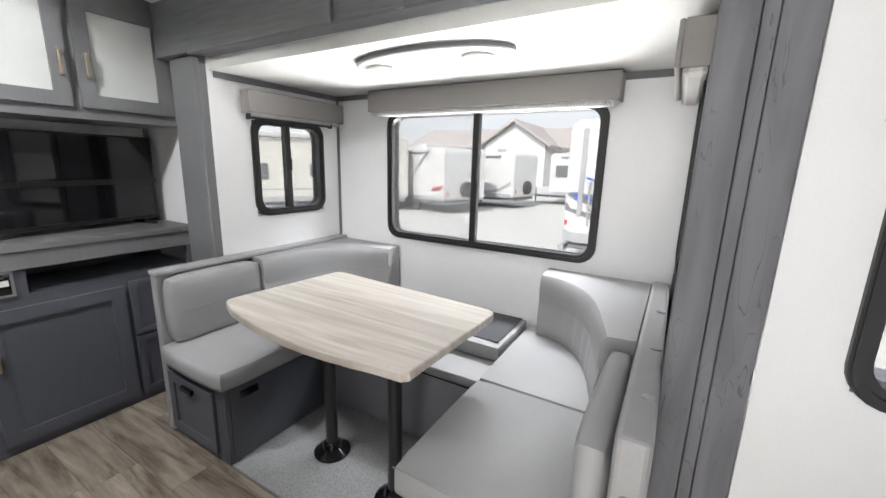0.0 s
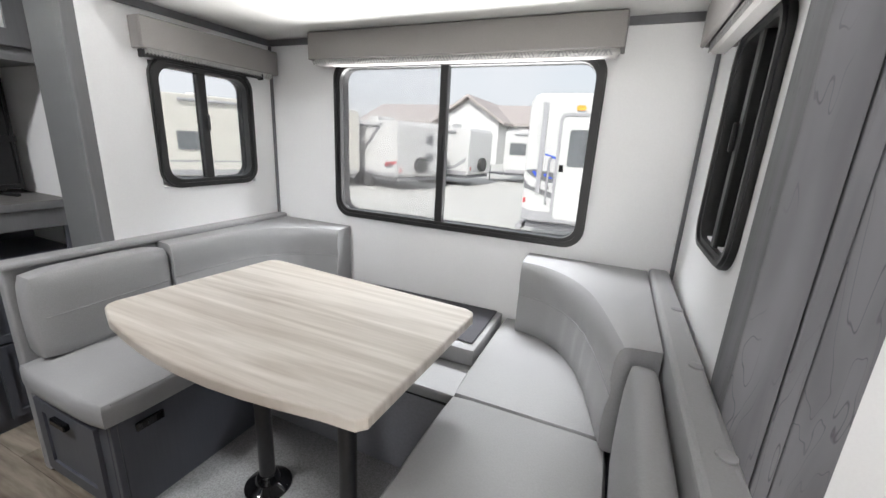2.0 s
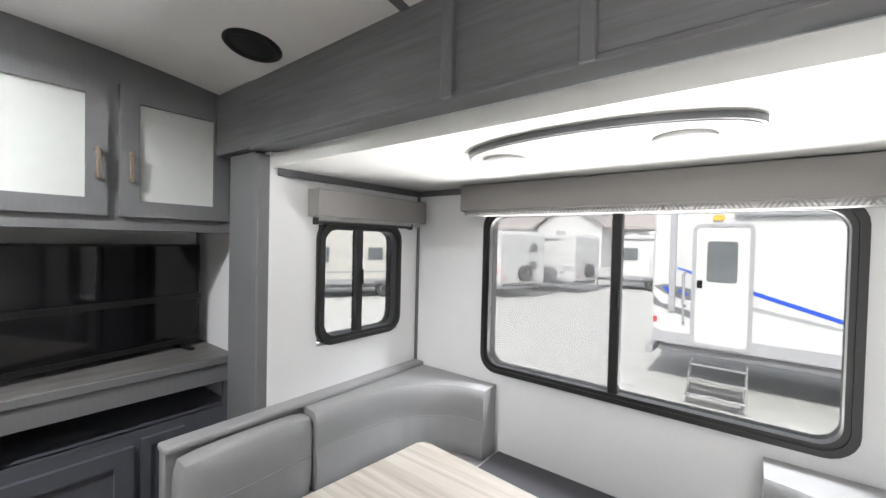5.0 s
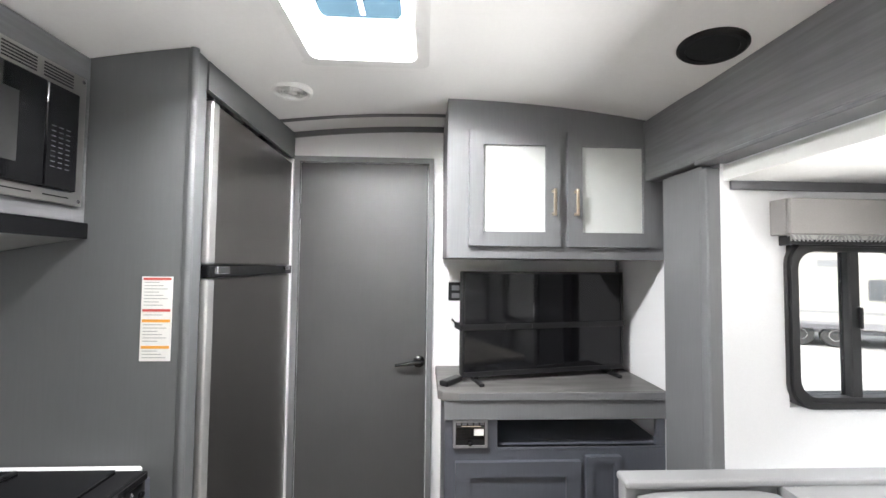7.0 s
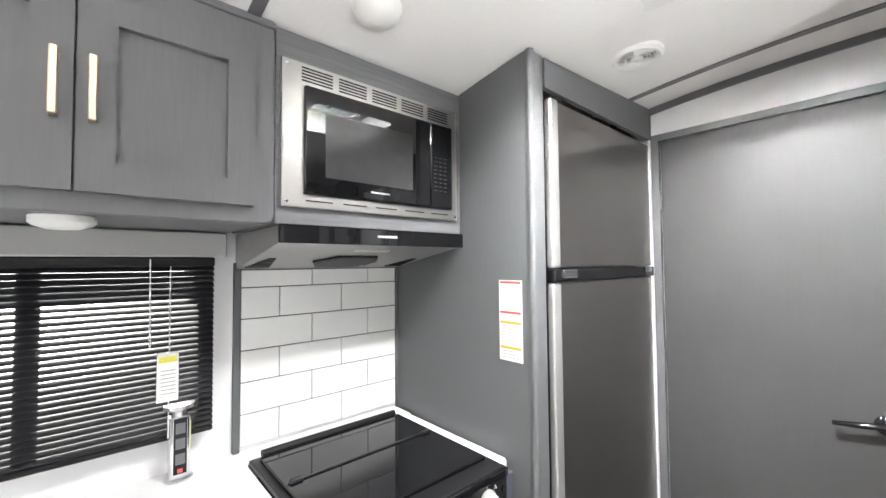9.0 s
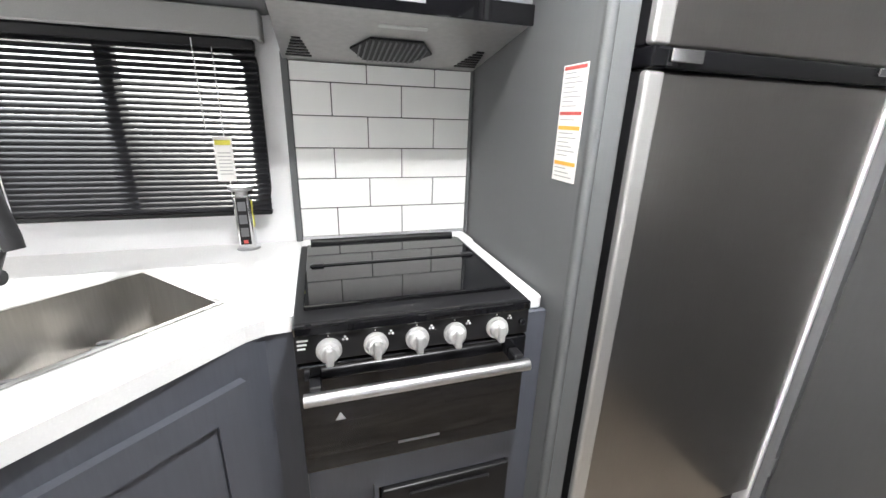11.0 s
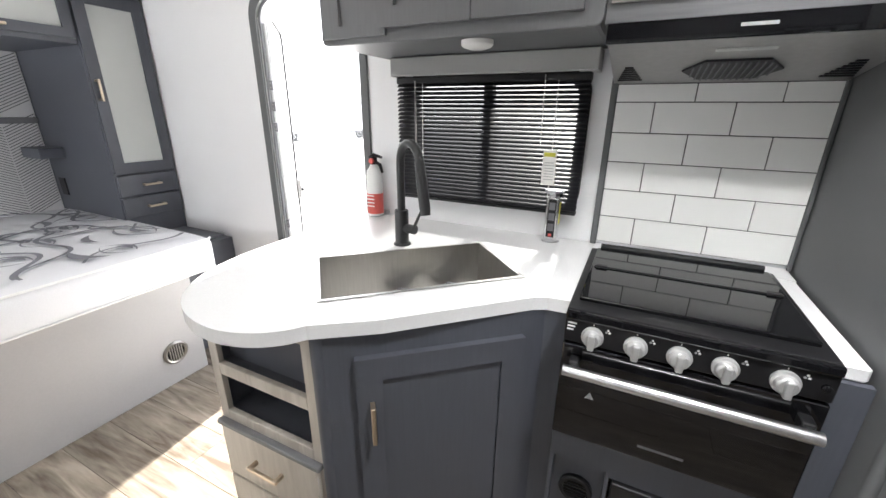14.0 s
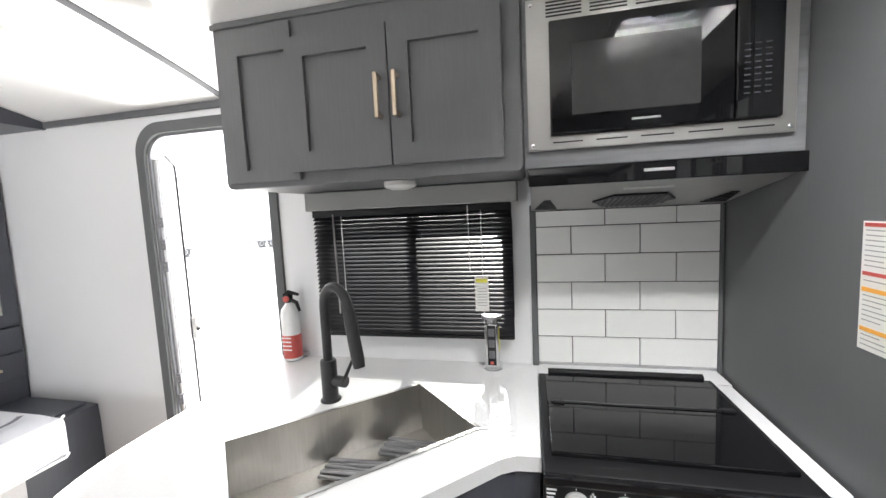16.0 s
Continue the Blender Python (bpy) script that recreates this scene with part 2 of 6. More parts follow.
M["grout"] = surface("dark_grout", (0.05, 0.05, 0.05), 0.85, scale=200, vary=0.1, bump=0.2)
M["white"] = surface("white_plastic", (0.80, 0.80, 0.79), 0.35, scale=60, vary=0.015)
M["matte_black"] = surface("matte_black_faucet", (0.028, 0.028, 0.03), 0.38, scale=80, vary=0.1)
M["frost"] = surface("frosted_white_glass", (0.56, 0.576, 0.56), 0.35, scale=40, vary=0.003, blotch=0.004)
M["shade_cloth"] = surface("chevron_shade_cloth", (0.52, 0.51, 0.50), 0.8, scale=300, vary=0.05, bump=0.2)
M["paper"] = surface("label_paper", (0.82, 0.81, 0.78), 0.6, scale=200, vary=0.02)
M["red"] = surface("red_print", (0.58, 0.09, 0.075), 0.5, scale=80)
M["orange"] = surface("orange_print", (0.85, 0.40, 0.06), 0.5, scale=80)
M["ink"] = surface("grey_print", (0.36, 0.36, 0.36), 0.6, scale=80)
M["yellow"] = surface("yellow_print", (0.80, 0.74, 0.10), 0.5, scale=80)
M["side_pane"] = pane_glass("tinted_side_pane", (0.165, 0.169, 0.171), 0.0, 1.5)
M["pane"] = pane_glass("tinted_pane", (0.165, 0.169, 0.171))
# thin tinted pane that lets striped sun through the blind
thin, thin_tree, thin_bsdf = nodes_of("thin_tinted_pane")
clear_part = thin_tree.nodes.new("ShaderNodeBsdfTransparent")
clear_part.inputs["Color"].default_value = (0.54, 0.55, 0.55, 1)
gloss_part = thin_tree.nodes.new("ShaderNodeBsdfGlossy")
gloss_part.inputs["Roughness"].default_value = 0.02
pane_mix = thin_tree.nodes.new("ShaderNodeMixShader")
pane_mix.inputs[0].default_value = 0.05
thin_tree.links.new(clear_part.outputs[0], pane_mix.inputs[1])
thin_tree.links.new(gloss_part.outputs[0], pane_mix.inputs[2])
thin_tree.links.new(pane_mix.outputs[0], thin_tree.nodes["Material Output"].inputs["Surface"])
thin_tree.nodes.remove(thin_bsdf)
M["thin_pane"] = thin
# fine insect screen: mostly open, pale threads
mesh, mesh_tree, mesh_bsdf = nodes_of("insect_screen")
mesh_open = mesh_tree.nodes.new("ShaderNodeBsdfTransparent")
mesh_mix = mesh_tree.nodes.new("ShaderNodeMixShader")
mesh_mix.inputs[0].default_value = 0.12
mesh_bsdf.inputs["Base Color"].default_value, mesh_bsdf.inputs["Roughness"].default_value = (0.45, 0.45, 0.46, 1), 0.8
mesh_tree.links.new(mesh_open.outputs[0], mesh_mix.inputs[1])
mesh_tree.links.new(mesh_bsdf.outputs[0], mesh_mix.inputs[2])
mesh_tree.links.new(mesh_mix.outputs[0], mesh_tree.nodes["Material Output"].inputs["Surface"])
M["mesh"] = mesh
M["clear"] = pane_glass("smoke_blue_dome", (0.045, 0.077, 0.096), 0.10)
M["lamp_off"] = surface("lamp_lens_unlit", (0.82, 0.81, 0.79), 0.3, scale=40, vary=0.01)
M["bed_wall"] = surface("bed_base_panel", (0.44, 0.43, 0.43), 0.45, scale=120, vary=0.02)
M["mattress"] = surface("white_mattress_cover", (0.70, 0.70, 0.72), 0.55, scale=240, vary=0.03, bump=0.3)
M["swirl"] = surface("grey_printed_swirl", (0.20, 0.20, 0.225), 0.7, scale=240, vary=0.05)
M["herring"] = surface("light_headboard_fabric", (0.56, 0.56, 0.57), 0.8, scale=300, vary=0.05, bump=0.3)


# ---- shape helpers ----
ORIGIN = {}


def thing(name, at, label, category, group="", kind=""):
    ob = new(name)
    ob.empty_display_size = 0.1
    ob.location = at
    ORIGIN[ob.name] = Vector(at)
    return tagged(ob, label, category, group, kind)


def part(name, bm, material, parent=None, label="", smooth=False):
    """Links a bmesh built in world metres as one mesh object, under a thing or a part."""
    me = bpy.data.meshes.new(name)
    bmesh.ops.recalc_face_normals(bm, faces=bm.faces[:])
    o = ORIGIN.get(parent.name, Vector((0, 0, 0))) if parent else Vector((0, 0, 0))
    if o.length:
        bmesh.ops.translate(bm, verts=bm.verts[:], vec=-o)
    if smooth:
        for f in bm.faces:
            f.smooth = True
        for e in bm.edges:
            if len(e.link_faces) == 2 and e.calc_face_angle(0) > 0.6:
                e.smooth = False
    bm.to_mesh(me)
    bm.free()
    me.materials.append(M[material] if isinstance(material, str) else material)
    ob = new(name, me)
    if parent:
        ob.parent = parent
        ORIGIN[ob.name] = o
    if label:
        ob["label"] = label
    return ob


def solid(name, bm, material, label, category="", group="", kind="", smooth=False):
    """A top-level thing of one mesh."""
    return tagged(part(name, bm, material, None, smooth=smooth), label, category, group, kind)


def bx(x0, x1, y0, y1, z0, z1, bev=0.002, seg=1, into=None):
    bm = into or bmesh.new()
    m = Matrix.Translation(((x0 + x1) / 2, (y0 + y1) / 2, (z0 + z1) / 2)) @ Matrix.Diagonal((abs(x1 - x0), abs(y1 - y0), abs(z1 - z0), 1))
    r = bmesh.ops.create_cube(bm, size=1, matrix=m)
    if bev:
        es = list({e for v in r["verts"] for e in v.link_edges})
        bmesh.ops.bevel(bm, geom=es, offset=bev, segments=seg, profile=0.5, affect="EDGES", clamp_overlap=True)
    return bm


def prism(pts, lo, hi, axis="z", bev=0.0, seg=1, into=None):
    """Extrudes a polygon (u, v) along an axis: z -> (u, v, w), y -> (u, w, v), x -> (w, u, v)."""
    bm = into or bmesh.new()
    put = {"z": lambda u, v, w: (u, v, w), "y": lambda u, v, w: (u, w, v), "x": lambda u, v, w: (w, u, v)}[axis]
    a = [bm.verts.new(put(u, v, lo)) for u, v in pts]
    b = [bm.verts.new(put(u, v, hi)) for u, v in pts]
    fs = [bm.faces.new(a), bm.faces.new(b)]
    n = len(pts)
    sides = [bm.faces.new((a[i], a[(i + 1) % n], b[(i + 1) % n], b[i])) for i in range(n)]
    bmesh.ops.recalc_face_normals(bm, faces=fs + sides)
    if bev:
        es = list({e for f in fs for e in f.edges})
        bmesh.ops.bevel(bm, geom=es, offset=bev, segments=seg, profile=0.5, affect="EDGES", clamp_overlap=True)
    return bm


def rounded(u0, u1, v0, v1, r, n=6):
    pts = []
    for cu, cv, a0 in ((u1 - r, v1 - r, 0), (u0 + r, v1 - r, 90), (u0 + r, v0 + r, 180), (u1 - r, v0 + r, 270)):
        for i in range(n + 1):
            a = radians(a0 + 90 * i / n)
            pts.append((cu + r * math.cos(a), cv + r * math.sin(a)))
    return pts


def ring(outer, inner, lo, hi, axis="y", into=None):
    """A flat frame between two outlines of equal length."""
    bm = into or bmesh.new()
    put = {"z": lambda u, v, w: (u, v, w), "y": lambda u, v, w: (u, w, v), "x": lambda u, v, w: (w, u, v)}[axis]
    vs = [[bm.verts.new(put(u, v, w)) for u, v in p] for p, w in ((outer, lo), (outer, hi), (inner, hi), (inner, lo))]
    n = len(outer)
    for k in range(4):
        for i in range(n):
            bm.faces.new((vs[k][i], vs[k][(i + 1) % n], vs[(k + 1) % 4][(i + 1) % n], vs[(k + 1) % 4][i]))
    return bm


def tube(pts, r, n=10, into=None, caps=True):
    bm = into or bmesh.new()
    pts = [Vector(p) for p in pts]
    rings, up = [], None
    for i, p in enumerate(pts):
        d = (pts[min(i + 1, len(pts) - 1)] - pts[max(i - 1, 0)]).normalized()
        if up is None:
            up = d.orthogonal().normalized()
        up = (up - d * up.dot(d)).normalized()
        side = d.cross(up)
        rr = r[i] if isinstance(r, (list, tuple)) else r
        rings.append([bm.verts.new(p + rr * (math.cos(2 * math.pi * k / n) * up + math.sin(2 * math.pi * k / n) * side)) for k in range(n)])
    for a, b in zip(rings, rings[1:]):
        for k in range(n):
            bm.faces.new((a[k], a[(k + 1) % n], b[(k + 1) % n], b[k]))
    if caps:
        bm.faces.new(rings[0])
        bm.faces.new(rings[-1])
    return bm


def lathe(profile, at, axis="z", n=24, into=None, sx=1.0, sy=1.0):
    """Turns (radius, height) pairs round an axis through at."""
    bm = into or bmesh.new()
    put = {"z": lambda c, s, h: (c, s, h), "y": lambda c, s, h: (c, h, s), "x": lambda c, s, h: (h, c, s)}[axis]
    rings = []
    for r, h in profile:
        rings.append([bm.verts.new(Vector(at) + Vector(put(sx * max(r, 1e-5) * math.cos(2 * math.pi * k / n), sy * max(r, 1e-5) * math.sin(2 * math.pi * k / n), h))) for k in range(n)])
    for a, b in zip(rings, rings[1:]):
        for k in range(n):
            bm.faces.new((a[k], a[(k + 1) % n], b[(k + 1) % n], b[k]))
    bm.faces.new(rings[0])
    bm.faces.new(rings[-1])
    return bm


def spun(bm, m):
    bmesh.ops.transform(bm, matrix=m, verts=bm.verts[:])
    return bm


def arc_pts(pts, n=24):
    """Evenly spaced points on a smooth curve through pts."""
    P = [Vector(p) for p in pts]
    out = []
    for k in range(n + 1):
        u = k / n * (len(P) - 1)
        i = min(int(u), len(P) - 2)
        t, p0, p1, p2, p3 = u - i, P[max(i - 1, 0)], P[i], P[i + 1], P[min(i + 2, len(P) - 1)]
        out.append(0.5 * (2 * p1 + (p2 - p0) * t + (2 * p0 - 5 * p1 + 4 * p2 - p3) * t * t + (3 * p1 - p0 - 3 * p2 + p3) * t ** 3))
    return out


def ceil_z(y, x=0.0):
    """Height of the shallow arched ceiling, which rises a little towards the bathroom wall."""
    return 2.160 - 0.088 * (y - 0.62) ** 2 + 0.06 * max(0.0, -3.88 - x)


# ---- the shell ----
XW, YK, YB = -4.66, -0.775, 1.60      # bathroom wall, kitchen wall, slide-side body wall
XH = 0.10                             # headboard wall
SX0, SX1, SY, SZ = -3.86, -1.765, 2.415, 1.77   # slide-out room


def wall_y(name, y0, y1, x0, x1, z0, z1, holes, label):
    """A wall across y with square-edged openings (x0, x1, z0, z1) cut through."""
    bm = bmesh.new()
    xs = sorted({x0, x1, *[h[0] for h in holes], *[h[1] for h in holes]})
    for a, b in zip(xs, xs[1:]):
        cuts = sorted((h[2], h[3]) for h in holes if h[0] <= a + 1e-6 and h[1] >= b - 1e-6)
        z = z0
        for c0, c1 in cuts:
            if c0 > z:
                bx(a, b, y0, y1, z, c0, 0, into=bm)
            z = c1
        if z1 > z:
            bx(a, b, y0, y1, z, z1, 0, into=bm)
    return solid(name, bm, "wall", label, "wall", kind="structure")


def wall_x(name, x0, x1, y0, y1, z0, z1, holes, label):
    bm = bmesh.new()
    ys = sorted({y0, y1, *[h[0] for h in holes], *[h[1] for h in holes]})
    for a, b in zip(ys, ys[1:]):
        cuts = sorted((h[2], h[3]) for h in holes if h[0] <= a + 1e-6 and h[1] >= b - 1e-6)
        z = z0
        for c0, c1 in cuts:
            if c0 > z:
                bx(x0, x1, a, b, z, c0, 0, into=bm)
            z = c1
        if z1 > z:
            bx(x0, x1, a, b, z, z1, 0, into=bm)
    return solid(name, bm, "wall", label, "wall", kind="structure")


KWIN = (-3.08, -2.38, 1.06, 1.50)
EDOOR = (-2.135, -1.54, 0.02, 1.885)
BWIN = (-3.41, -2.14, 0.90, 1.645)
SWIN = (1.77, 2.26, 1.03, 1.56)
RWIN = (1.70, 2.03, 1.07, 1.58)
DWIN = (-1.44, -0.60, 0.90, 1.46)
wall_y("wall_kitchen", YK - 0.06, YK, XW - 0.06, XH + 0.06, -0.02, 2.2, [KWIN, EDOOR], "white textured wall panel behind the kitchen counter")
wall_y("wall_slide_side_left", YB, YB + 0.06, XW - 0.06, SX0 - 0.05, -0.02, 2.2, [], "white wall panel beside the television nook")
wall_y("wall_slide_side_right", 1.475, YB + 0.06, -1.60, XH + 0.06, -0.02, 2.2, [DWIN], "white wall panel with a dark framed window")
wall_y("wall_above_slide", 1.56, YB + 0.06, SX0 - 0.05, -1.60, 1.83, 2.2, [], "wall strip above the slide-out opening")
wall_y("wall_slide_back", SY, SY + 0.05, SX0 - 0.05, SX1 + 0.05, -0.02, SZ + 0.06, [BWIN], "white slide-out wall behind the dinette")
wall_x("wall_slide_left", SX0 - 0.05, SX0, 1.55, SY, -0.02, SZ + 0.06, [SWIN], "white slide-out end wall with a small window")
wall_x("wall_slide_right", SX1, SX1 + 0.05, 1.55, SY, -0.02, SZ + 0.06, [RWIN], "white slide-out end wall with a narrow window")
wall_x("wall_bath", XW - 0.06, XW, YK, YB, -0.02, 2.24, [], "white bulkhead wall round the bathroom door")
wall_x("wall_headboard", XH, XH + 0.06, YK, 1.52, -0.02, 2.2, [], "white wall behind the bed")

# ceiling: a shallow arch, with the roof vent's opening cut through
VENT = (-3.88, -3.50, 0.20, 0.55)


def arch(x0, x1, y0, y1, into, n=20, thick=0.05):
    ys = [y0 + (y1 - y0) * i / n for i in range(n + 1)]
    pts = [(y, ceil_z(y)) for y in ys] + [(y, ceil_z(y) + thick) for y in reversed(ys)]
    had = set(into.verts)
    prism(pts, x0, x1, "x", into=into)
    for v in into.verts:
        if v not in had:
            v.co.z += ceil_z(0, v.co.x) - ceil_z(0)
    return into


bm = bmesh.new()
arch(XW - 0.06, VENT[0], YK - 0.06, YB + 0.06, bm)
arch(VENT[1], XH + 0.06, YK - 0.06, YB + 0.06, bm)
arch(VENT[0], VENT[1], YK - 0.06, VENT[2], bm, 8)
arch(VENT[0], VENT[1], VENT[3], YB + 0.06, bm, 8)
solid("ceiling", bm, "ceiling", "off-white arched ceiling panels", "ceiling", kind="structure")
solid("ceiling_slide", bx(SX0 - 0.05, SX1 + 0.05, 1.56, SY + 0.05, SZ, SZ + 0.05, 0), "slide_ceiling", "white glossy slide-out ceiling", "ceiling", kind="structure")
for i, x in enumerate((-4.455, -3.11, -1.975, -0.77)):
    bm = bmesh.new()
    ys = [YK + (1.5 - YK) * k / 20 for k in range(21)]
    prism([(y, ceil_z(y, x) - 0.005) for y in ys] + [(y, ceil_z(y, x) + 0.01) for y in reversed(ys)], x - 0.014, x + 0.014, "x", into=bm)
    solid("trim_ceiling_%d" % (i + 1), bm, "trim", "dark grey ceiling seam strip", "trim", kind="structure")
bm = bmesh.new()
prism([(y, ceil_z(y, XW) - 0.028) for y in ys] + [(y, ceil_z(y, XW) + 0.002) for y in reversed(ys)], XW, XW + 0.012, "x", into=bm)
solid("trim_bath_wall", bm, "trim", "dark grey strip where wall meets ceiling", "trim", kind="structure")
solid("trim_kitchen_wall", bx(-2.26, XH, YK, YK + 0.012, ceil_z(YK) - 0.028, ceil_z(YK), 0.002), "trim", "dark grey strip where wall meets ceiling", "trim", kind="structure")
for nm, b in (("trim_slide_back", bx(SX0, SX1, SY - 0.012, SY, SZ - 0.03, SZ, 0.002)), ("trim_slide_left", bx(SX0, SX0 + 0.012, 1.58, SY - 0.012, SZ - 0.03, SZ, 0.002)),
              ("trim_slide_right", bx(SX1 - 0.012, SX1, 1.58, SY - 0.012, SZ - 0.03, SZ, 0.002)), ("trim_slide_corner_left", bx(SX0, SX0 + 0.014, SY - 0.014, SY, 0.4, SZ - 0.03, 0.002)),
              ("trim_slide_corner_right", bx(SX1 - 0.014, SX1, SY - 0.014, SY, 0.4, SZ - 0.03, 0.002))):
    solid(nm, b, "trim", "dark grey slide-out corner strip", "trim", kind="structure")

# floor
floor = solid("floor", bx(XW - 0.06, XH + 0.06, YK - 0.06, YB + 0.06, -0.05, -0.003, 0), "floor_gap", "vinyl plank floor in grey-brown oak", "floor", kind="structure")
solid("floor_slide", bx(SX0 - 0.05, SX1 + 0.05, 1.21, SY + 0.05, -0.002, 0.018, 0.004), "carpet", "grey woven slide-out floor", "floor", kind="structure")

# slide-out surround: post, beam, right-hand post
post = thing("slide_post", (-4.0, 1.53, 0), "dark grey post between television nook and dinette", "post", kind="structure")
part("post_board", bx(-4.12, -3.90, 1.515, 1.58, 0, 1.83, 0.004), "grey", post)
part("post_edge", bx(-3.90, -3.862, 1.505, 1.56, 0.0, 1.815, 0.006, 2), "grey", post)
beam = thing("slide_beam", (-2.9, 1.52, 1.83), "dark grey beam above the dinette opening", "beam", kind="structure")
part("beam_board", bx(-4.23, -1.605, 1.50, 1.56, 1.842, 2.10, 0.004), "grey_h", beam)
part("beam_lip", bx(-3.90, -1.60, 1.49, 1.575, 1.828, 1.842, 0.003), "trim", beam)
for x in (-2.962, -2.64, -2.1):
    part("strap", bx(x - 0.016, x + 0.016, 1.482, 1.50, 1.83, 2.098, 0.004, 2), "grey", beam)
rpost = thing("grained_post", (-1.68, 1.52, 0), "dark grey wood-grained post beside the dinette", "post", kind="structure")
for x0, x1, y0 in ((-1.784, -1.7115, 1.455), (-1.7095, -1.6815, 1.453), (-1.6795, -1.606, 1.455)):
    part("board", bx(x0, x1, y0, 1.56, 0.0, 1.83, 0.003, 2), "post", rpost)


# ---- windows ----
def window(name, axis, w, inward, u0, u1, v0, v1, mull, label, r=0.075, depth=0.06, face=0.038, glass="pane"):
    """A sliding window with a rounded black frame. w: the wall's inner face; inward: +1 or -1 along the axis."""
    c = ((u0 + u1) / 2, w, v0) if axis == "y" else (w, (u0 + u1) / 2, v0)
    win = thing(name, c, label, "window", kind="structure")
    o, i = rounded(u0, u1, v0, v1, r), rounded(u0 + face, u1 - face, v0 + face, v1 - face, r - face * 0.55)
    lo, hi = sorted((w - inward * depth, w + inward * 0.014))
    part("window_frame", ring(o, i, lo, hi, axis), "black_frame", win, smooth=True)
    o2, i2 = rounded(u0 + 0.006, u1 - 0.006, v0 + 0.006, v1 - 0.006, r - 0.004), rounded(u0 + face * 0.6, u1 - face * 0.6, v0 + face * 0.6, v1 - face * 0.6, r - face * 0.4)
    lo2, hi2 = sorted((w + inward * 0.014, w + inward * 0.022))
    part("frame_lip", ring(o2, i2, lo2, hi2, axis), "black_frame", win, smooth=True)
    lo3, hi3 = sorted((w - inward * 0.03, w + inward * 0.010))
    mk = (lambda a, b, c0, c1, d0, d1, bev: bx(a, b, d0, d1, c0, c1, bev)) if axis == "y" else (lambda a, b, c0, c1, d0, d1, bev: bx(d0, d1, a, b, c0, c1, bev))
    part("mullion", mk(mull - 0.019, mull + 0.019, v0 + face * 0.6, v1 - face * 0.6, lo3, hi3, 0.004), "black_frame", win)
    # latch on the mullion
    vm = (v0 + v1) / 2 + 0.02
    l0, l1 = sorted((w + inward * 0.010, w + inward * 0.022))
    part("latch", mk(mull + 0.004, mull + 0.016, vm - 0.035, vm + 0.035, l0, l1, 0.003), "black", win)
    for a, b, k in ((u0 + face * 0.5, mull, 0.012), (mull, u1 - face * 0.5, 0.022)):
        g0, g1 = sorted((w - inward * k, w - inward * (k + 0.004)))
        p = part("pane", mk(a, b, v0 + face * 0.5, v1 - face * 0.5, g0, g1, 0), glass, win)
        p.visible_shadow = glass == "thin_pane"
    return win


big_window = window("window_1", "y", SY, -1, -3.424, -2.124, 0.874, 1.660, -2.81, "large black framed slider window over the dinette", r=0.085)
window("window_2", "x", SX0, 1, 1.76, 2.268, 1.028, 1.578, 1.995, "small black framed slider window beside the dinette", r=0.08)
window("window_3", "x", SX1, -1, 1.67, 2.06, 1.035, 1.605, 1.865, "black framed slider window beside the dinette", r=0.08, face=0.030, glass="side_pane")
window("window_4", "y", 1.475, -1, -1.458, -0.575, 0.875, 1.480, -1.02, "black framed window beside the bed", r=0.085)
window("window_5", "y", YK, 1, -3.105, -2.355, 1.035, 1.525, -2.73, "black framed window behind the kitchen blind", r=0.07, glass="thin_pane")


def valance(axis, w, inward, u0, u1, v0, v1, depth, label, material="valance", pattern=True):
    c = ((u0 + u1) / 2, w, v0) if axis == "y" else (w, (u0 + u1) / 2, v0)
    va = thing("window_valance", c, label, "valance", "window valances")
    d0, d1 = sorted((w + inward * 0.001, w + inward * depth))
    f = w + inward * depth
    t = 0.014
    mk = (lambda a, b, c0, c1, e0, e1, bev: bx(a, b, min(e0, e1), max(e0, e1), c0, c1, bev)) if axis == "y" else (lambda a, b, c0, c1, e0, e1, bev: bx(min(e0, e1), max(e0, e1), a, b, c0, c1, bev))
    part("front_board", mk(u0, u1, v0, v1, f - inward * t, f, 0.004), material, va)
    part("end_board", mk(u0, u0 + t, v0, v1, w + inward * 0.001, f - inward * t, 0.002), material, va)
    part("end_board", mk(u1 - t, u1, v0, v1, w + inward * 0.001, f - inward * t, 0.002), material, va)
    part("top_board", mk(u0 + t, u1 - t, v1 - t, v1, w + inward * 0.001, f - inward * t, 0.002), material, va)
    if pattern:
        # rolled shade with a light chevron print hanging just below the board
        part("shade_roll", mk(u0 + 0.015, u1 - 0.015, v0 - 0.022, v0 + 0.02, w + inward * 0.02, f - inward * 0.022, 0.012), "shade_cloth", va, "pale roller shade fabric with a chevron print")
        bm = bmesh.new()
        n = int((u1 - u0 - 0.04) / 0.014)
        for k in range(n):
            a = u0 + 0.02 + k * 0.014
            lean = 0.012 if (k // 6) % 2 else -0.012
            q = [(a, v0 - 0.020), (a + 0.006, v0 - 0.020), (a + 0.006 + lean, v0 - 0.001), (a + lean, v0 - 0.001)]
            prism(q, f - inward * 0.022, f - inward * 0.020, axis, into=bm)
        part("shade_print", bm, "ink", va)
    return va


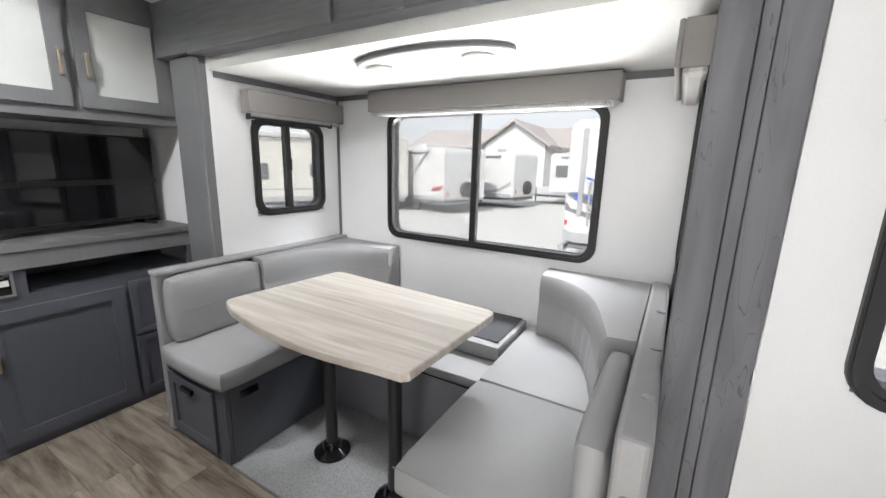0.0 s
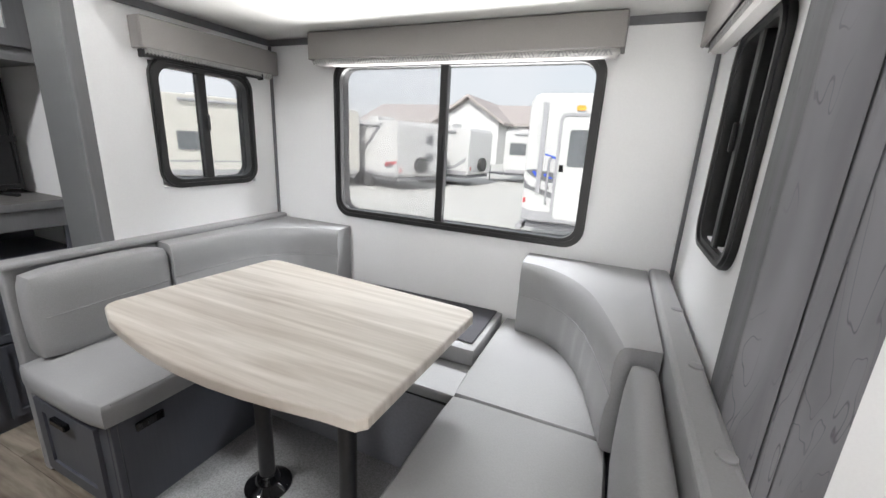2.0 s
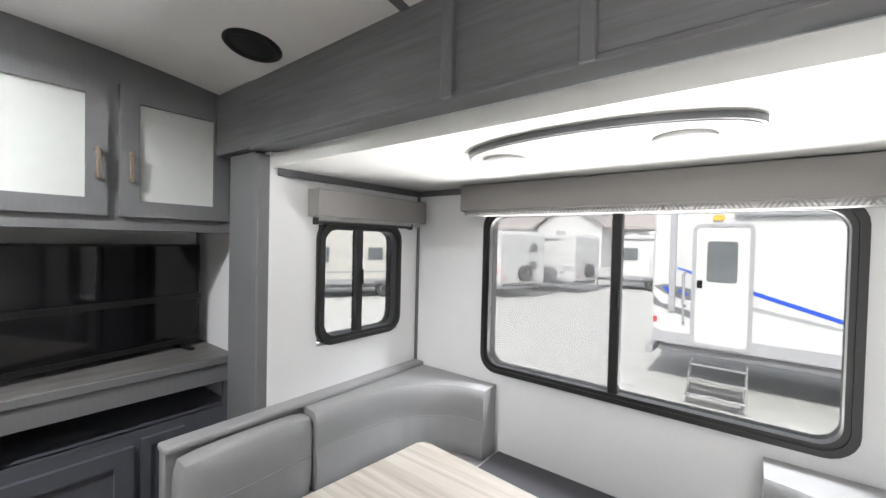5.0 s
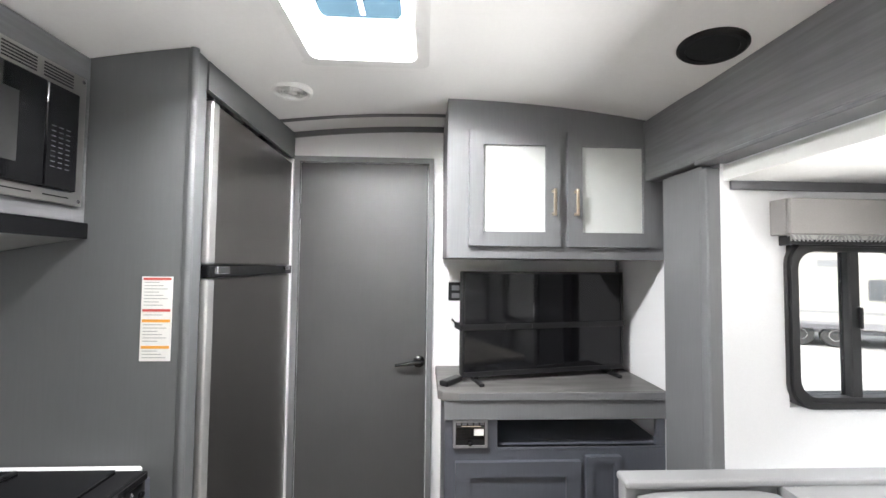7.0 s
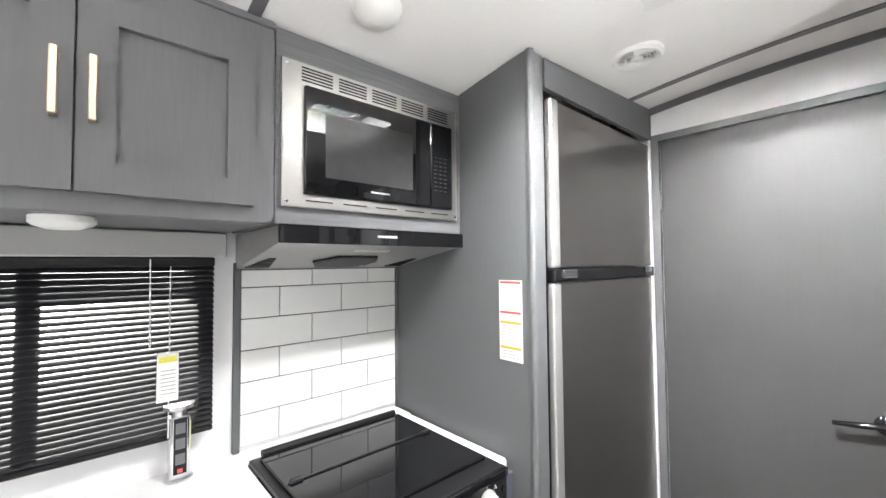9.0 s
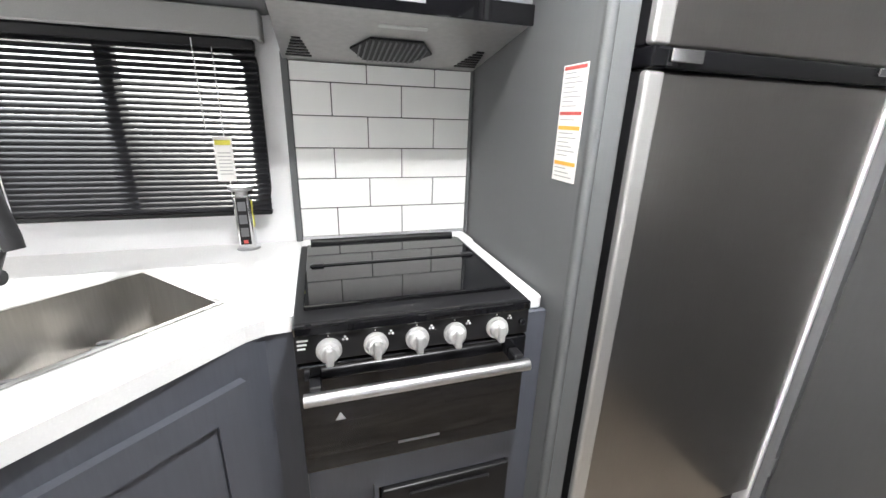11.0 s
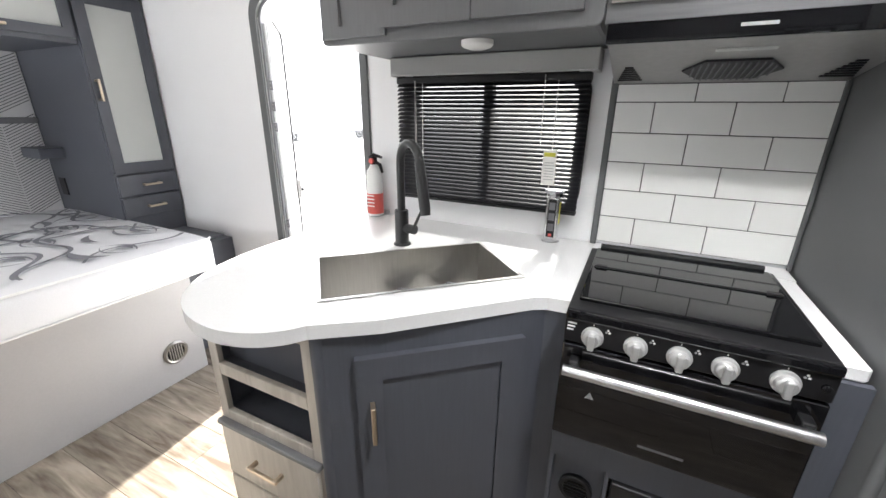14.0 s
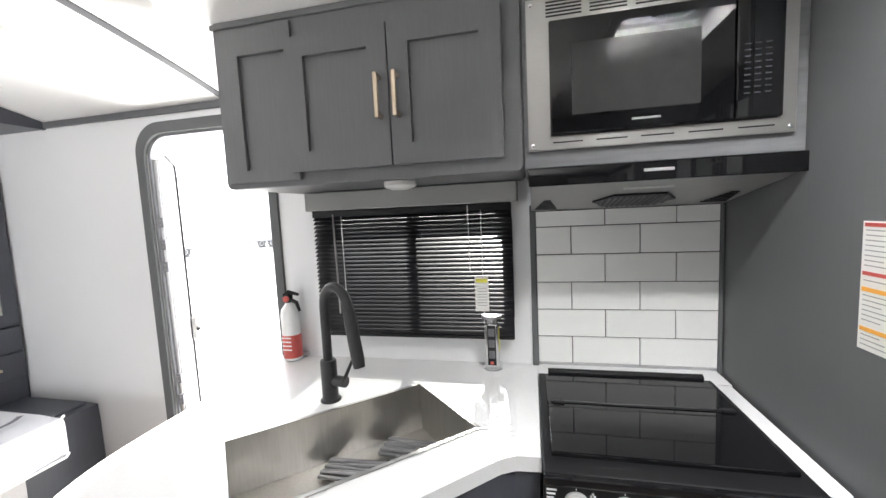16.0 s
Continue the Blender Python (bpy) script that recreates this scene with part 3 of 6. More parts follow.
screen = part("insect_screen", bx(-3.39, -2.83, SY + 0.004, SY + 0.005, 0.91, 1.625, 0), "mesh", big_window, "fine grey insect screen")
screen.visible_shadow = False
valance("y", SY, -1, -3.495, -2.075, 1.645, 1.765, 0.115, "taupe fabric valance box above the large window")
valance("x", SX0, 1, 1.715, 2.395, 1.59, 1.705, 0.075, "taupe fabric valance box above the small window")
valance("x", SX1, -1, 1.595, 2.17, 1.605, 1.72, 0.095, "taupe fabric valance box beside the dinette post")
valance("y", 1.475, -1, -1.49, -0.54, 1.452, 1.575, 0.05, "taupe fabric valance box near the bed")
valance("y", YK, 1, -3.128, -2.343, 1.516, 1.584, 0.092, "plain grey valance board above the kitchen blind", "valance_grey", False)

# roller shade bars under the small window's valance
sb = thing("shade_rail", (SX0 + 0.04, 2.02, 1.57), "black rail of a raised shade at the small window", "shade rail")
part("rail", tube([(SX0 + 0.038, 1.735, 1.572), (SX0 + 0.038, 2.30, 1.572)], 0.012), "black", sb, smooth=True)
part("rail_cap", bx(SX0 + 0.02, SX0 + 0.056, 1.725, 1.735, 1.556, 1.588, 0.003), "black", sb)
part("rail_cap", bx(SX0 + 0.02, SX0 + 0.056, 2.30, 2.31, 1.556, 1.588, 0.003), "black", sb)

# ---- kitchen blind ----
blind = thing("venetian_blind", (-2.73, -0.735, 1.03), "black venetian blind, slats tilted half open", "blind")
part("head_rail", bx(-3.105, -2.35, -0.752, -0.716, 1.49, 1.516, 0.003), "black", blind)
nsl = 29
slat = None
for k in range(nsl):
    z = 1.052 + k * (1.485 - 1.052) / (nsl - 1)
    if slat is None:
        bm = bmesh.new()
        m = Matrix.Translation((-2.7275, -0.733, z)) @ Matrix.Rotation(radians(-30), 4, "X")
        prism([(-0.0135, 0.0), (-0.006, 0.0016), (0.0, 0.0022), (0.006, 0.0016), (0.0135, 0.0), (0.0135, 0.0008), (0.006, 0.0024), (0.0, 0.003), (-0.006, 0.0024), (-0.0135, 0.0008)], -0.3775, 0.3775, "x", into=bm)
        spun(bm, m)
        slat = part("slat", bm, "slat", blind)
        z00 = z
    else:
        s2 = slat.copy()
        scene.collection.objects.link(s2)
        s2.location.z += z - z00
part("bottom_rail", bx(-3.105, -2.35, -0.748, -0.720, 1.028, 1.042, 0.003), "black", blind)
for x in (-3.0, -2.47):
    part("lift_cord", tube([(x, -0.7185, 1.035), (x, -0.7185, 1.50)], 0.0016, 6), "white", blind)
part("tilt_cord", tube([(-2.955, -0.712, 1.51), (-2.957, -0.712, 1.28)], 0.0018, 6), "white", blind)
part("tilt_wand", tube([(-2.44, -0.712, 1.50), (-2.445, -0.708, 1.12)], 0.0035, 6), "steel", blind)
tag = thing("hang_tag", (-2.99, -0.70, 1.13), "white safety tag with a yellow band on the blind cord", "tag")
part("card", bx(-3.02, -2.972, -0.708, -0.7065, 1.135, 1.262, 0.0005), "paper", tag)
part("band", bx(-3.016, -2.976, -0.7065, -0.7060, 1.238, 1.252, 0), "yellow", tag)
for k in range(7):
    part("text_line", bx(-3.014, -2.98, -0.7065, -0.7060, 1.155 + k * 0.010, 1.1575 + k * 0.010, 0), "ink", tag)


# ---- cabinet doors and handles ----
def bar_handle(parent, axis, w, out, u, v0, v1, wide=0.012, level=False):
    """A square bar pull on two feet, standing out from plane w."""
    f0, f1 = sorted((w, w + out * 0.03))
    g0, g1 = sorted((w + out * 0.022, w + out * 0.032))
    h0, h1 = sorted((w, w + out * 0.024))
    bm = bmesh.new()
    def mk(a, b, c0, c1, d0, d1, bev):
        bx(a, b, d0, d1, c0, c1, bev, into=bm) if axis == "y" else bx(d0, d1, a, b, c0, c1, bev, into=bm)
    if level:
        mk(v0, v1, u - wide / 2, u + wide / 2, g0, g1, 0.002)
        for a in (v0 + 0.008, v1 - 0.008):
            mk(a - 0.005, a + 0.005, u - wide / 2, u + wide / 2, h0, h1, 0)
    else:
        mk(u - wide / 2, u + wide / 2, v0, v1, g0, g1, 0.002)
        for a in (v0 + 0.008, v1 - 0.008):
            mk(u - wide / 2, u + wide / 2, a - 0.005, a + 0.005, h0, h1, 0)
    return part("handle", bm, "brass", parent, "champagne metal bar handle")


def shaker(parent, axis, w, out, u0, u1, v0, v1, material, rail=0.055, thick=0.02, inset=None, name="door"):
    """A framed door standing proud of plane w by thick, with a recessed panel or glass."""
    a0, a1 = sorted((w, w + out * thick))
    o = [(u0, v0), (u1, v0), (u1, v1), (u0, v1)]
    i = [(u0 + rail, v0 + rail), (u1 - rail, v0 + rail), (u1 - rail, v1 - rail), (u0 + rail, v1 - rail)]
    bm = ring(o, i, a0, a1, axis)
    es = [e for e in bm.edges if e.calc_face_angle(0) > 1.0]
    bmesh.ops.bevel(bm, geom=es, offset=0.003, segments=2, profile=0.5, affect="EDGES", clamp_overlap=True)
    d = part(name, bm, material, parent)
    p0, p1 = sorted((w + out * 0.001, w + out * (thick * 0.4)))
    c = i
    part("glass" if inset else "panel", prism([(c[0][0] - 0.001, c[0][1] - 0.001), (c[1][0] + 0.001, c[1][1] - 0.001), (c[2][0] + 0.001, c[2][1] + 0.001), (c[3][0] - 0.001, c[3][1] + 0.001)], p0, p1, axis), inset or material, d, "white frosted glass" if inset else "")
    return d


# ---- kitchen wall cabinet ----
KC = -0.385
kc = thing("wall_cabinet", (-2.95, -0.58, 1.59), "grey overhead cabinet above the kitchen window", "cabinet")
ztop = ceil_z(-0.4) - 0.004
part("body", prism(rounded(-3.158, -2.272, 1.588, ztop + 0.02, 0.02, 3), YK + 0.002, KC, "y", bev=0.003), "grey", kc)
part("crown", bx(-3.158, -2.268, KC - 0.001, KC + 0.008, 2.05, ztop, 0.002), "grey_h", kc)
o = [(-2.512, 1.64), (-2.356, 1.64), (-2.356, 1.966), (-2.512, 1.966)]
part("side_panel", ring([(-2.53, 1.605), (-2.285, 1.605), (-2.285, 2.04), (-2.53, 2.04)], o, KC, KC + 0.012, "y"), "grey", kc)
d1 = shaker(kc, "y", KC, 1, -2.812, -2.513, 1.625, 1.992, "grey")
d2 = shaker(kc, "y", KC, 1, -3.110, -2.816, 1.625, 1.992, "grey")
bar_handle(d1, "y", KC + 0.02, 1, -2.788, 1.745, 1.86)
bar_handle(d2, "y", KC + 0.02, 1, -2.838, 1.745, 1.86)
ul = thing("under_cabinet_light", (-2.80, -0.46, 1.575), "round white light under the overhead cabinet", "light")
part("lens", lathe([(0.001, -0.013), (0.025, -0.012), (0.042, -0.006), (0.048, 0.0), (0.048, 0.012)], (-2.80, -0.46, 1.575)), "lamp_off", ul, smooth=True)

# microwave housing
mb = thing("microwave_housing", (-3.46, -0.58, 1.59), "grey cabinet surround holding the microwave", "cabinet")
part("body", bx(-3.768, -3.160, YK + 0.002, KC - 0.016, 1.590, ztop, 0.002), "grey_h", mb)
part("face_board", bx(-3.768, -3.160, KC - 0.016, KC - 0.002, 1.590, ztop, 0.002), "grey_h", mb)
mw = thing("microwave", (-3.456, -0.39, 1.633), "black microwave in a vented stainless trim frame", "microwave")
o = [(-3.741, 1.633), (-3.171, 1.633), (-3.171, 1.99), (-3.741, 1.99)]
i = [(-3.712, 1.665), (-3.224, 1.665), (-3.224, 1.935), (-3.712, 1.935)]
tf = part("trim_frame", ring(o, i, KC - 0.002, KC + 0.010, "y"), "steel", mw)
for g in range(5):
    gx = -3.70 + g * 0.1
    for r in range(5):
        part("louvre", bx(gx, gx + 0.082, KC + 0.010, KC + 0.0108, 1.945 + r * 0.008, 1.949 + r * 0.008, 0), "black", tf)
for g in range(5):
    gx = -3.70 + g * 0.1
    part("slot", bx(gx, gx + 0.07, KC + 0.010, KC + 0.0115, 1.648, 1.651, 0), "black", tf)
for sx, sz in ((-3.730, 1.645), (-3.182, 1.645), (-3.730, 1.978), (-3.182, 1.978)):
    part("screw", lathe([(0.005, 0.0), (0.005, 0.002), (0.002, 0.003)], (sx, KC + 0.010, sz), "y", 10), "chrome", tf)
dr = part("door", bx(-3.618, -3.224, KC - 0.004, KC + 0.022, 1.667, 1.933, 0.004, 2), "gloss", mw)
part("viewing_window", bx(-3.55, -3.275, KC + 0.022, KC + 0.0228, 1.71, 1.875, 0), surface("microwave_window", (0.05, 0.05, 0.05), 0.13, scale=20, spec=0.16), dr)
part("maker_mark", bx(-3.468, -3.407, KC + 0.022, KC + 0.0226, 1.686, 1.691, 0), "ink", dr)
pn = part("control_panel", bx(-3.712, -3.620, KC - 0.004, KC + 0.020, 1.667, 1.933, 0.004, 2), "gloss", mw)
for r in range(9):
    for c in range(3):
        x = -3.687 + c * 0.02
        part("key_print", bx(x, x + 0.012, KC + 0.020, KC + 0.0204, 1.72 + r * 0.013, 1.7225 + r * 0.013, 0), "vinyl_dark", pn)

# range hood: black front, sloping grey underside with filter
hood = thing("range_hood", (-3.47, -0.58, 1.475), "black range hood with grey slatted underside", "range hood")
pts = [(YK + 0.003, 1.478), (-0.40, 1.545), (-0.388, 1.549), (-0.388, 1.588), (YK + 0.003, 1.588)]
part("body", prism(pts, -3.768, -3.172, "x", bev=0.002), surface("hood_grey", (0.42, 0.415, 0.41), 0.38, 0.7, scale=60), hood)
part("front_strip", bx(-3.772, -3.168, -0.388, -0.378, 1.545, 1.590, 0.002), "gloss", hood)
part("maker_mark", bx(-3.503, -3.437, -0.378, -0.3774, 1.566, 1.573, 0), "ink", hood)
slope = math.atan2(1.545 - 1.478, -0.40 - (YK + 0.003))
hm = Matrix.Translation((-3.47, -0.625, 1.5046)) @ Matrix.Rotation(slope, 4, "X")
f = part("filter", spun(prism([(-0.115, 0.0), (-0.07, 0.085), (0.07, 0.085), (0.115, 0.0), (0.07, -0.085), (-0.07, -0.085)], -0.006, 0.0, "z", bev=0.001), hm), "black", hood)
for k in range(13):
    x = -0.09 + k * 0.015
    h = 0.08 if abs(x) < 0.07 else 0.08 * (0.115 - abs(x)) / 0.045
    part("filter_rib", spun(bx(x - 0.002, x + 0.002, -h, h, -0.010, -0.006, 0), hm), "trim", f)
for sx in (-1, 1):
    for k in range(7):
        part("vent_slit", spun(bx(sx * 0.25 - 0.035 + k * 0.004, sx * 0.25 + 0.035 - k * 0.004, -0.10 + k * 0.022, -0.090 + k * 0.022, -0.003, 0.0, 0), hm), "black", hood)
part("hood_light", spun(bx(-0.06, 0.06, 0.155, 0.17, -0.004, 0.0, 0.001), hm), "frost", hood)

# ---- backsplash ----
splash = solid("backsplash", bx(-3.764, -3.186, YK + 0.001, YK + 0.006, 0.934, 1.479, 0), "grout", "white glossy subway tile backsplash in running bond", "backsplash", kind="structure")
ORIGIN[splash.name] = Vector((0, 0, 0))
rows = [(0.935, 0), (1.0325, 1), (1.13, 0), (1.2275, 1), (1.325, 0), (1.4225, 1)]
g = 0.0015
for z0, odd in rows:
    z1 = min(z0 + 0.0975, 1.478)
    js = [-3.186, -3.414, -3.634, -3.764] if odd else [-3.186, -3.304, -3.524, -3.764]
    for a, b in zip(js, js[1:]):
        part("tile", bx(b + g, a - g, YK + 0.004, YK + 0.012, z0 + g, z1 - g, 0.0012), "tile", splash)
solid("trim_tile_left", bx(-3.186, -3.166, YK, YK + 0.016, 0.922, 1.50, 0.002), "panel_grey", "grey strip edging the tiles", "trim", kind="structure")
solid("trim_tile_right", bx(-3.768, -3.757, YK + 0.013, YK + 0.025, 0.922, 1.478, 0.002), "panel_grey", "grey strip edging the tiles", "trim", kind="structure")

# ---- counter with sink cut-out ----
CT, CB = 0.922, 0.885
curve = [(-2.66, 0.185), (-2.63, 0.225), (-2.58, 0.262), (-2.52, 0.284), (-2.46, 0.290), (-2.38, 0.278), (-2.30, 0.245), (-2.23, 0.19), (-2.175, 0.11), (-2.14, 0.02), (-2.122, -0.09), (-2.118, -0.22), (-2.124, -0.40)]
outline = [(-3.182, YK + 0.001), (-3.182, -0.222), (-3.125, -0.218), (-3.09, -0.20)] + [(-2.80, 0.083)] + [tuple(p) for p in arc_pts(curve, 40)] + [(-2.135, YK + 0.001)]
# sink hole: a square-cornered basin turned to the diagonal front
SA = math.atan2(0.415, 0.44)          # direction of the diagonal front
sc = Vector((-2.70, -0.24))
su, sv = Vector((math.cos(SA), math.sin(SA))), Vector((-math.sin(SA), math.cos(SA)))
SHW, SHD = 0.29, 0.165
bm = bmesh.new()
hole = [sc + su * a + sv * b for a, b in ((-SHW, -SHD), (SHW, -SHD), (SHW, SHD), (-SHW, SHD))]
n_o = len(outline)
k_far = min(range(n_o), key=lambda k: (Vector(outline[k]) - Vector((-2.46, 0.29))).length)
for_top = []
for z in (CT, CB):
    vo = [bm.verts.new((x, y, z)) for x, y in outline]
    vh = [bm.verts.new((p.x, p.y, z)) for p in hole]
    # two faces that meet along the lines from opposite basin corners to the outline
    bm.faces.new(vo[0:k_far + 1] + [vh[2], vh[3], vh[0]])
    bm.faces.new(vo[k_far:] + [vo[0], vh[0], vh[1], vh[2]])
    for_top.append((vo, vh))
for A, B in zip(for_top[0], for_top[1]):
    for k in range(len(A)):
        bm.faces.new((A[k], A[(k + 1) % len(A)], B[(k + 1) % len(A)], B[k]))
counter = solid("countertop", bm, "counter", "white solid-surface kitchen counter with rounded end", "countertop")
part("rear_strip", bx(-3.760, -3.1825, YK + 0.001, -0.664, CB, CT, 0), "counter", counter)
part("side_strip", bx(-3.760, -3.702, -0.664, -0.19, CB, CT, 0.006), "counter", counter)

sink = thing("sink", (sc.x, sc.y, CT - 0.19), "stainless steel undermount sink basin", "sink")
sm = Matrix.Translation((sc.x, sc.y, 0)) @ Matrix.Rotation(SA, 4, "Z")
D = 0.118
part("basin_floor", spun(bx(-SHW + 0.001, SHW - 0.001, -SHD + 0.001, SHD - 0.001, CB - D, CB - D + 0.004, 0), sm), "basin", sink)
for a in ((-SHW + 0.0005, -SHW + 0.004, -SHD + 0.0005, SHD - 0.0005), (SHW - 0.004, SHW - 0.0005, -SHD + 0.0005, SHD - 0.0005), (-SHW + 0.004, SHW - 0.004, -SHD + 0.0005, -SHD + 0.004), (-SHW + 0.004, SHW - 0.004, SHD - 0.004, SHD - 0.0005)):
    part("basin_wall", spun(bx(*a, CB - D + 0.0045, CT + 0.002, 0), sm), "basin", sink)
part("rim", spun(ring([(-SHW - 0.006, -SHD - 0.006), (SHW + 0.006, -SHD - 0.006), (SHW + 0.006, SHD + 0.006), (-SHW - 0.006, SHD + 0.006)], [(-SHW + 0.005, -SHD + 0.005), (SHW - 0.005, -SHD + 0.005), (SHW - 0.005, SHD - 0.005), (-SHW + 0.005, SHD - 0.005)], CT + 0.002, CT + 0.004, "z"), sm), "steel", sink)
part("drain", spun(lathe([(0.045, 0.004), (0.045, 0.007), (0.03, 0.007), (0.028, 0.003)], (0, 0.02, CB - D), n=20), sm), "chrome", sink, smooth=True)
# two roll-up drying racks lying in the basin
for cx, cy, turn in ((-0.019, -0.060, -43), (-0.195, -0.058, -48)):
    rm = sm @ Matrix.Translation((cx, cy, CB - D + 0.016)) @ Matrix.Rotation(radians(turn), 4, "Z")
    rack = thing("sink_rack", rm.translation, "folded bundle of grey rods with black ends in the sink", "sink rack", "racks in the sink")
    for k in range(7):
        part("rod", spun(tube([(-0.08 + 0.003 * (k % 2), -0.045 + k * 0.014, 0.004 * (k % 3)), (0.09, -0.04 + k * 0.013, 0.004 * (k % 2))], 0.0055, 8), rm), "rod", rack)
    part("end_clip", spun(bx(-0.092, -0.078, -0.05, 0.05, -0.008, 0.010, 0.003), rm), "black", rack)

# ---- faucet ----
fb = Vector((-2.545, -0.42, CT))
fa = thing("faucet", fb, "matte black gooseneck kitchen faucet with side lever", "faucet")
part("base_plate", lathe([(0.032, 0.0), (0.032, 0.004), (0.028, 0.008)], fb), "matte_black", fa, smooth=True)
part("body", lathe([(0.025, 0.006), (0.025, 0.125), (0.023, 0.13)], fb), "matte_black", fa, smooth=True)
fd = Vector((-0.86, 0.50, 0)).normalized()
R = 0.066
neck = [fb + Vector((0, 0, 0.12)), fb + Vector((0, 0, 0.20)), fb + Vector((0, 0, 0.30))]
for k in range(1, 13):
    a = math.pi * k / 12 * 0.97
    neck.append(fb + Vector((0, 0, 0.30)) + fd * R * (1 - math.cos(a)) + Vector((0, 0, R * math.sin(a))))
part("neck", tube(neck, 0.0145, 14), "matte_black", fa, smooth=True)
e = neck[-1]
dn = (neck[-1] - neck[-2]).normalized()
part("spray_head", tube([e - dn * 0.01, e + dn * 0.05, e + dn * 0.14, e + dn * 0.165], [0.0155, 0.0185, 0.0185, 0.016], 14), "matte_black", fa, smooth=True)
lv = Vector((-0.92, 0.15, 0)).normalized()
part("lever_hub", tube([fb + Vector((0, 0, 0.065)), fb + Vector((0, 0, 0.065)) + lv * 0.062], 0.017, 14), "matte_black", fa, smooth=True)
part("lever", tube([fb + Vector((0, 0, 0.07)) + lv * 0.055, fb + Vector((0, 0, 0.155)) + lv * 0.10], [0.006, 0.0045], 10), "matte_black", fa, smooth=True)

# ---- pop-up outlet tower ----
tp = Vector((-3.025, -0.722, CT))
tw = thing("outlet_tower", tp, "silver pop-up outlet tower raised from the counter", "outlet")
part("collar", lathe([(0.034, 0.0), (0.034, 0.004), (0.03, 0.006)], tp), "alu", tw, smooth=True)
part("column", bx(tp.x - 0.024, tp.x + 0.024, tp.y - 0.024, tp.y + 0.024, CT + 0.004, CT + 0.17, 0.008, 3), "chrome", tw)
fp = part("socket_face", bx(tp.x - 0.015, tp.x + 0.015, tp.y + 0.024, tp.y + 0.0255, CT + 0.02, CT + 0.165, 0), "black", tw)
for z in (0.045, 0.085, 0.125):
    part("socket", bx(tp.x - 0.011, tp.x + 0.011, tp.y + 0.0255, tp.y + 0.0265, CT + z, CT + z + 0.028, 0.001), "trim", fp)
part("red_switch", bx(tp.x - 0.006, tp.x + 0.006, tp.y + 0.0255, tp.y + 0.027, CT + 0.024, CT + 0.034, 0), "red", fp)
part("label", bx(tp.x - 0.0255, tp.x - 0.0243, tp.y - 0.012, tp.y + 0.014, CT + 0.07, CT + 0.15, 0), "yellow", tw)
part("cap", lathe([(0.016, 0.165), (0.018, 0.18), (0.036, 0.188), (0.036, 0.198), (0.02, 0.201)], tp), "alu", tw, smooth=True)

# ---- base cabinets ----
base = thing("sink_cabinet", (-2.75, -0.35, 0), "slate grey sink base cabinet with one door", "cabinet")
face_a, face_b = Vector((-3.095, -0.205)), Vector((-2.665, 0.165))
plan = [(-3.178, YK + 0.002), (-3.178, -0.228), (-3.12, -0.225), (face_a.x, face_a.y), (face_b.x, face_b.y), (-2.655, 0.155), (-2.655, -0.30), (-2.655, YK + 0.002)]
t = 0.016
def board(p, q, z0, z1, inner, into):
    p, q, c = Vector(p), Vector(q), Vector(inner)
    n = Vector((-(q - p).y, (q - p).x)).normalized()
    if n.dot(c - p) < 0:
        n = -n
    prism([tuple(p), tuple(q), tuple(q + n * t), tuple(p + n * t)], z0, z1, "z", into=into)
mid = (-2.9, -0.5)
for p, q in ((plan[1], plan[2]), (plan[2], plan[3]), (plan[3], plan[4]), ((-3.178, YK + 0.002), (-3.178, -0.244)), ((-2.671, YK + 0.002), (-2.671, 0.12))):
    bm = bmesh.new()
    board(p, q, 0.0, 0.68 if q == (-2.671, 0.12) else CB, mid, bm)
    part("board", bm, "slate", base)
du = (face_b - face_a).normalized()
dn2 = Vector((-du.y, du.x))
if dn2.dot(Vector((-1, 1))) < 0:
    dn2 = -dn2
dm = Matrix(((du.x, dn2.x, 0, face_a.x), (du.y, dn2.y, 0, face_a.y), (0, 0, 1, 0), (0, 0, 0, 1)))
L = (face_b - face_a).length
bm = ring([(0.03, 0.06), (L - 0.085, 0.06), (L - 0.085, 0.815), (0.03, 0.815)], [(0.095, 0.125), (L - 0.15, 0.125), (L - 0.15, 0.75), (0.095, 0.75)], 0.001, 0.021, "y")
sd = part("door", spun(bm, dm), "slate", base)
part("panel", spun(bx(0.094, L - 0.149, 0.001, 0.012, 0.124, 0.751, 0.002), dm), "slate", sd)
hb = bmesh.new()
bx(L - 0.128, L - 0.116, 0.043, 0.053, 0.575, 0.69, 0.002, into=hb)
for z in (0.583, 0.682):
    bx(L - 0.128, L - 0.116, 0.021, 0.045, z - 0.005, z + 0.005, 0, into=hb)
part("handle", spun(hb, dm), "brass", sd, "champagne metal bar handle")
part("corner_stile", tube([(face_b.x + 0.008, face_b.y - 0.01, 0.0), (face_b.x + 0.008, face_b.y - 0.01, CB)], 0.018, 12), "slate", base, smooth=True)

# open shelf and drawer end under the rounded counter end
sh = thing("end_shelf_cabinet", (-2.44, 0.0, 0), "pale wood cabinet with two open shelves over two drawers", "cabinet")
YF = 0.165
x0, x1 = -2.645, -2.235
bm = bmesh.new()
for a in ((x0, x0 + 0.035, 0.0, CB), (x1 - 0.035, x1, 0.0, CB)):
    bx(a[0], a[1], YF - 0.018, YF, a[2], a[3], 0.002, into=bm)
for z0, z1 in ((0.845, CB), (0.645, 0.685), (0.47, 0.515), (0.0, 0.05)):
    bx(x0 + 0.035, x1 - 0.035, YF - 0.018, YF, z0, z1, 0.002, into=bm)
part("face_frame", bm, "maple", sh)
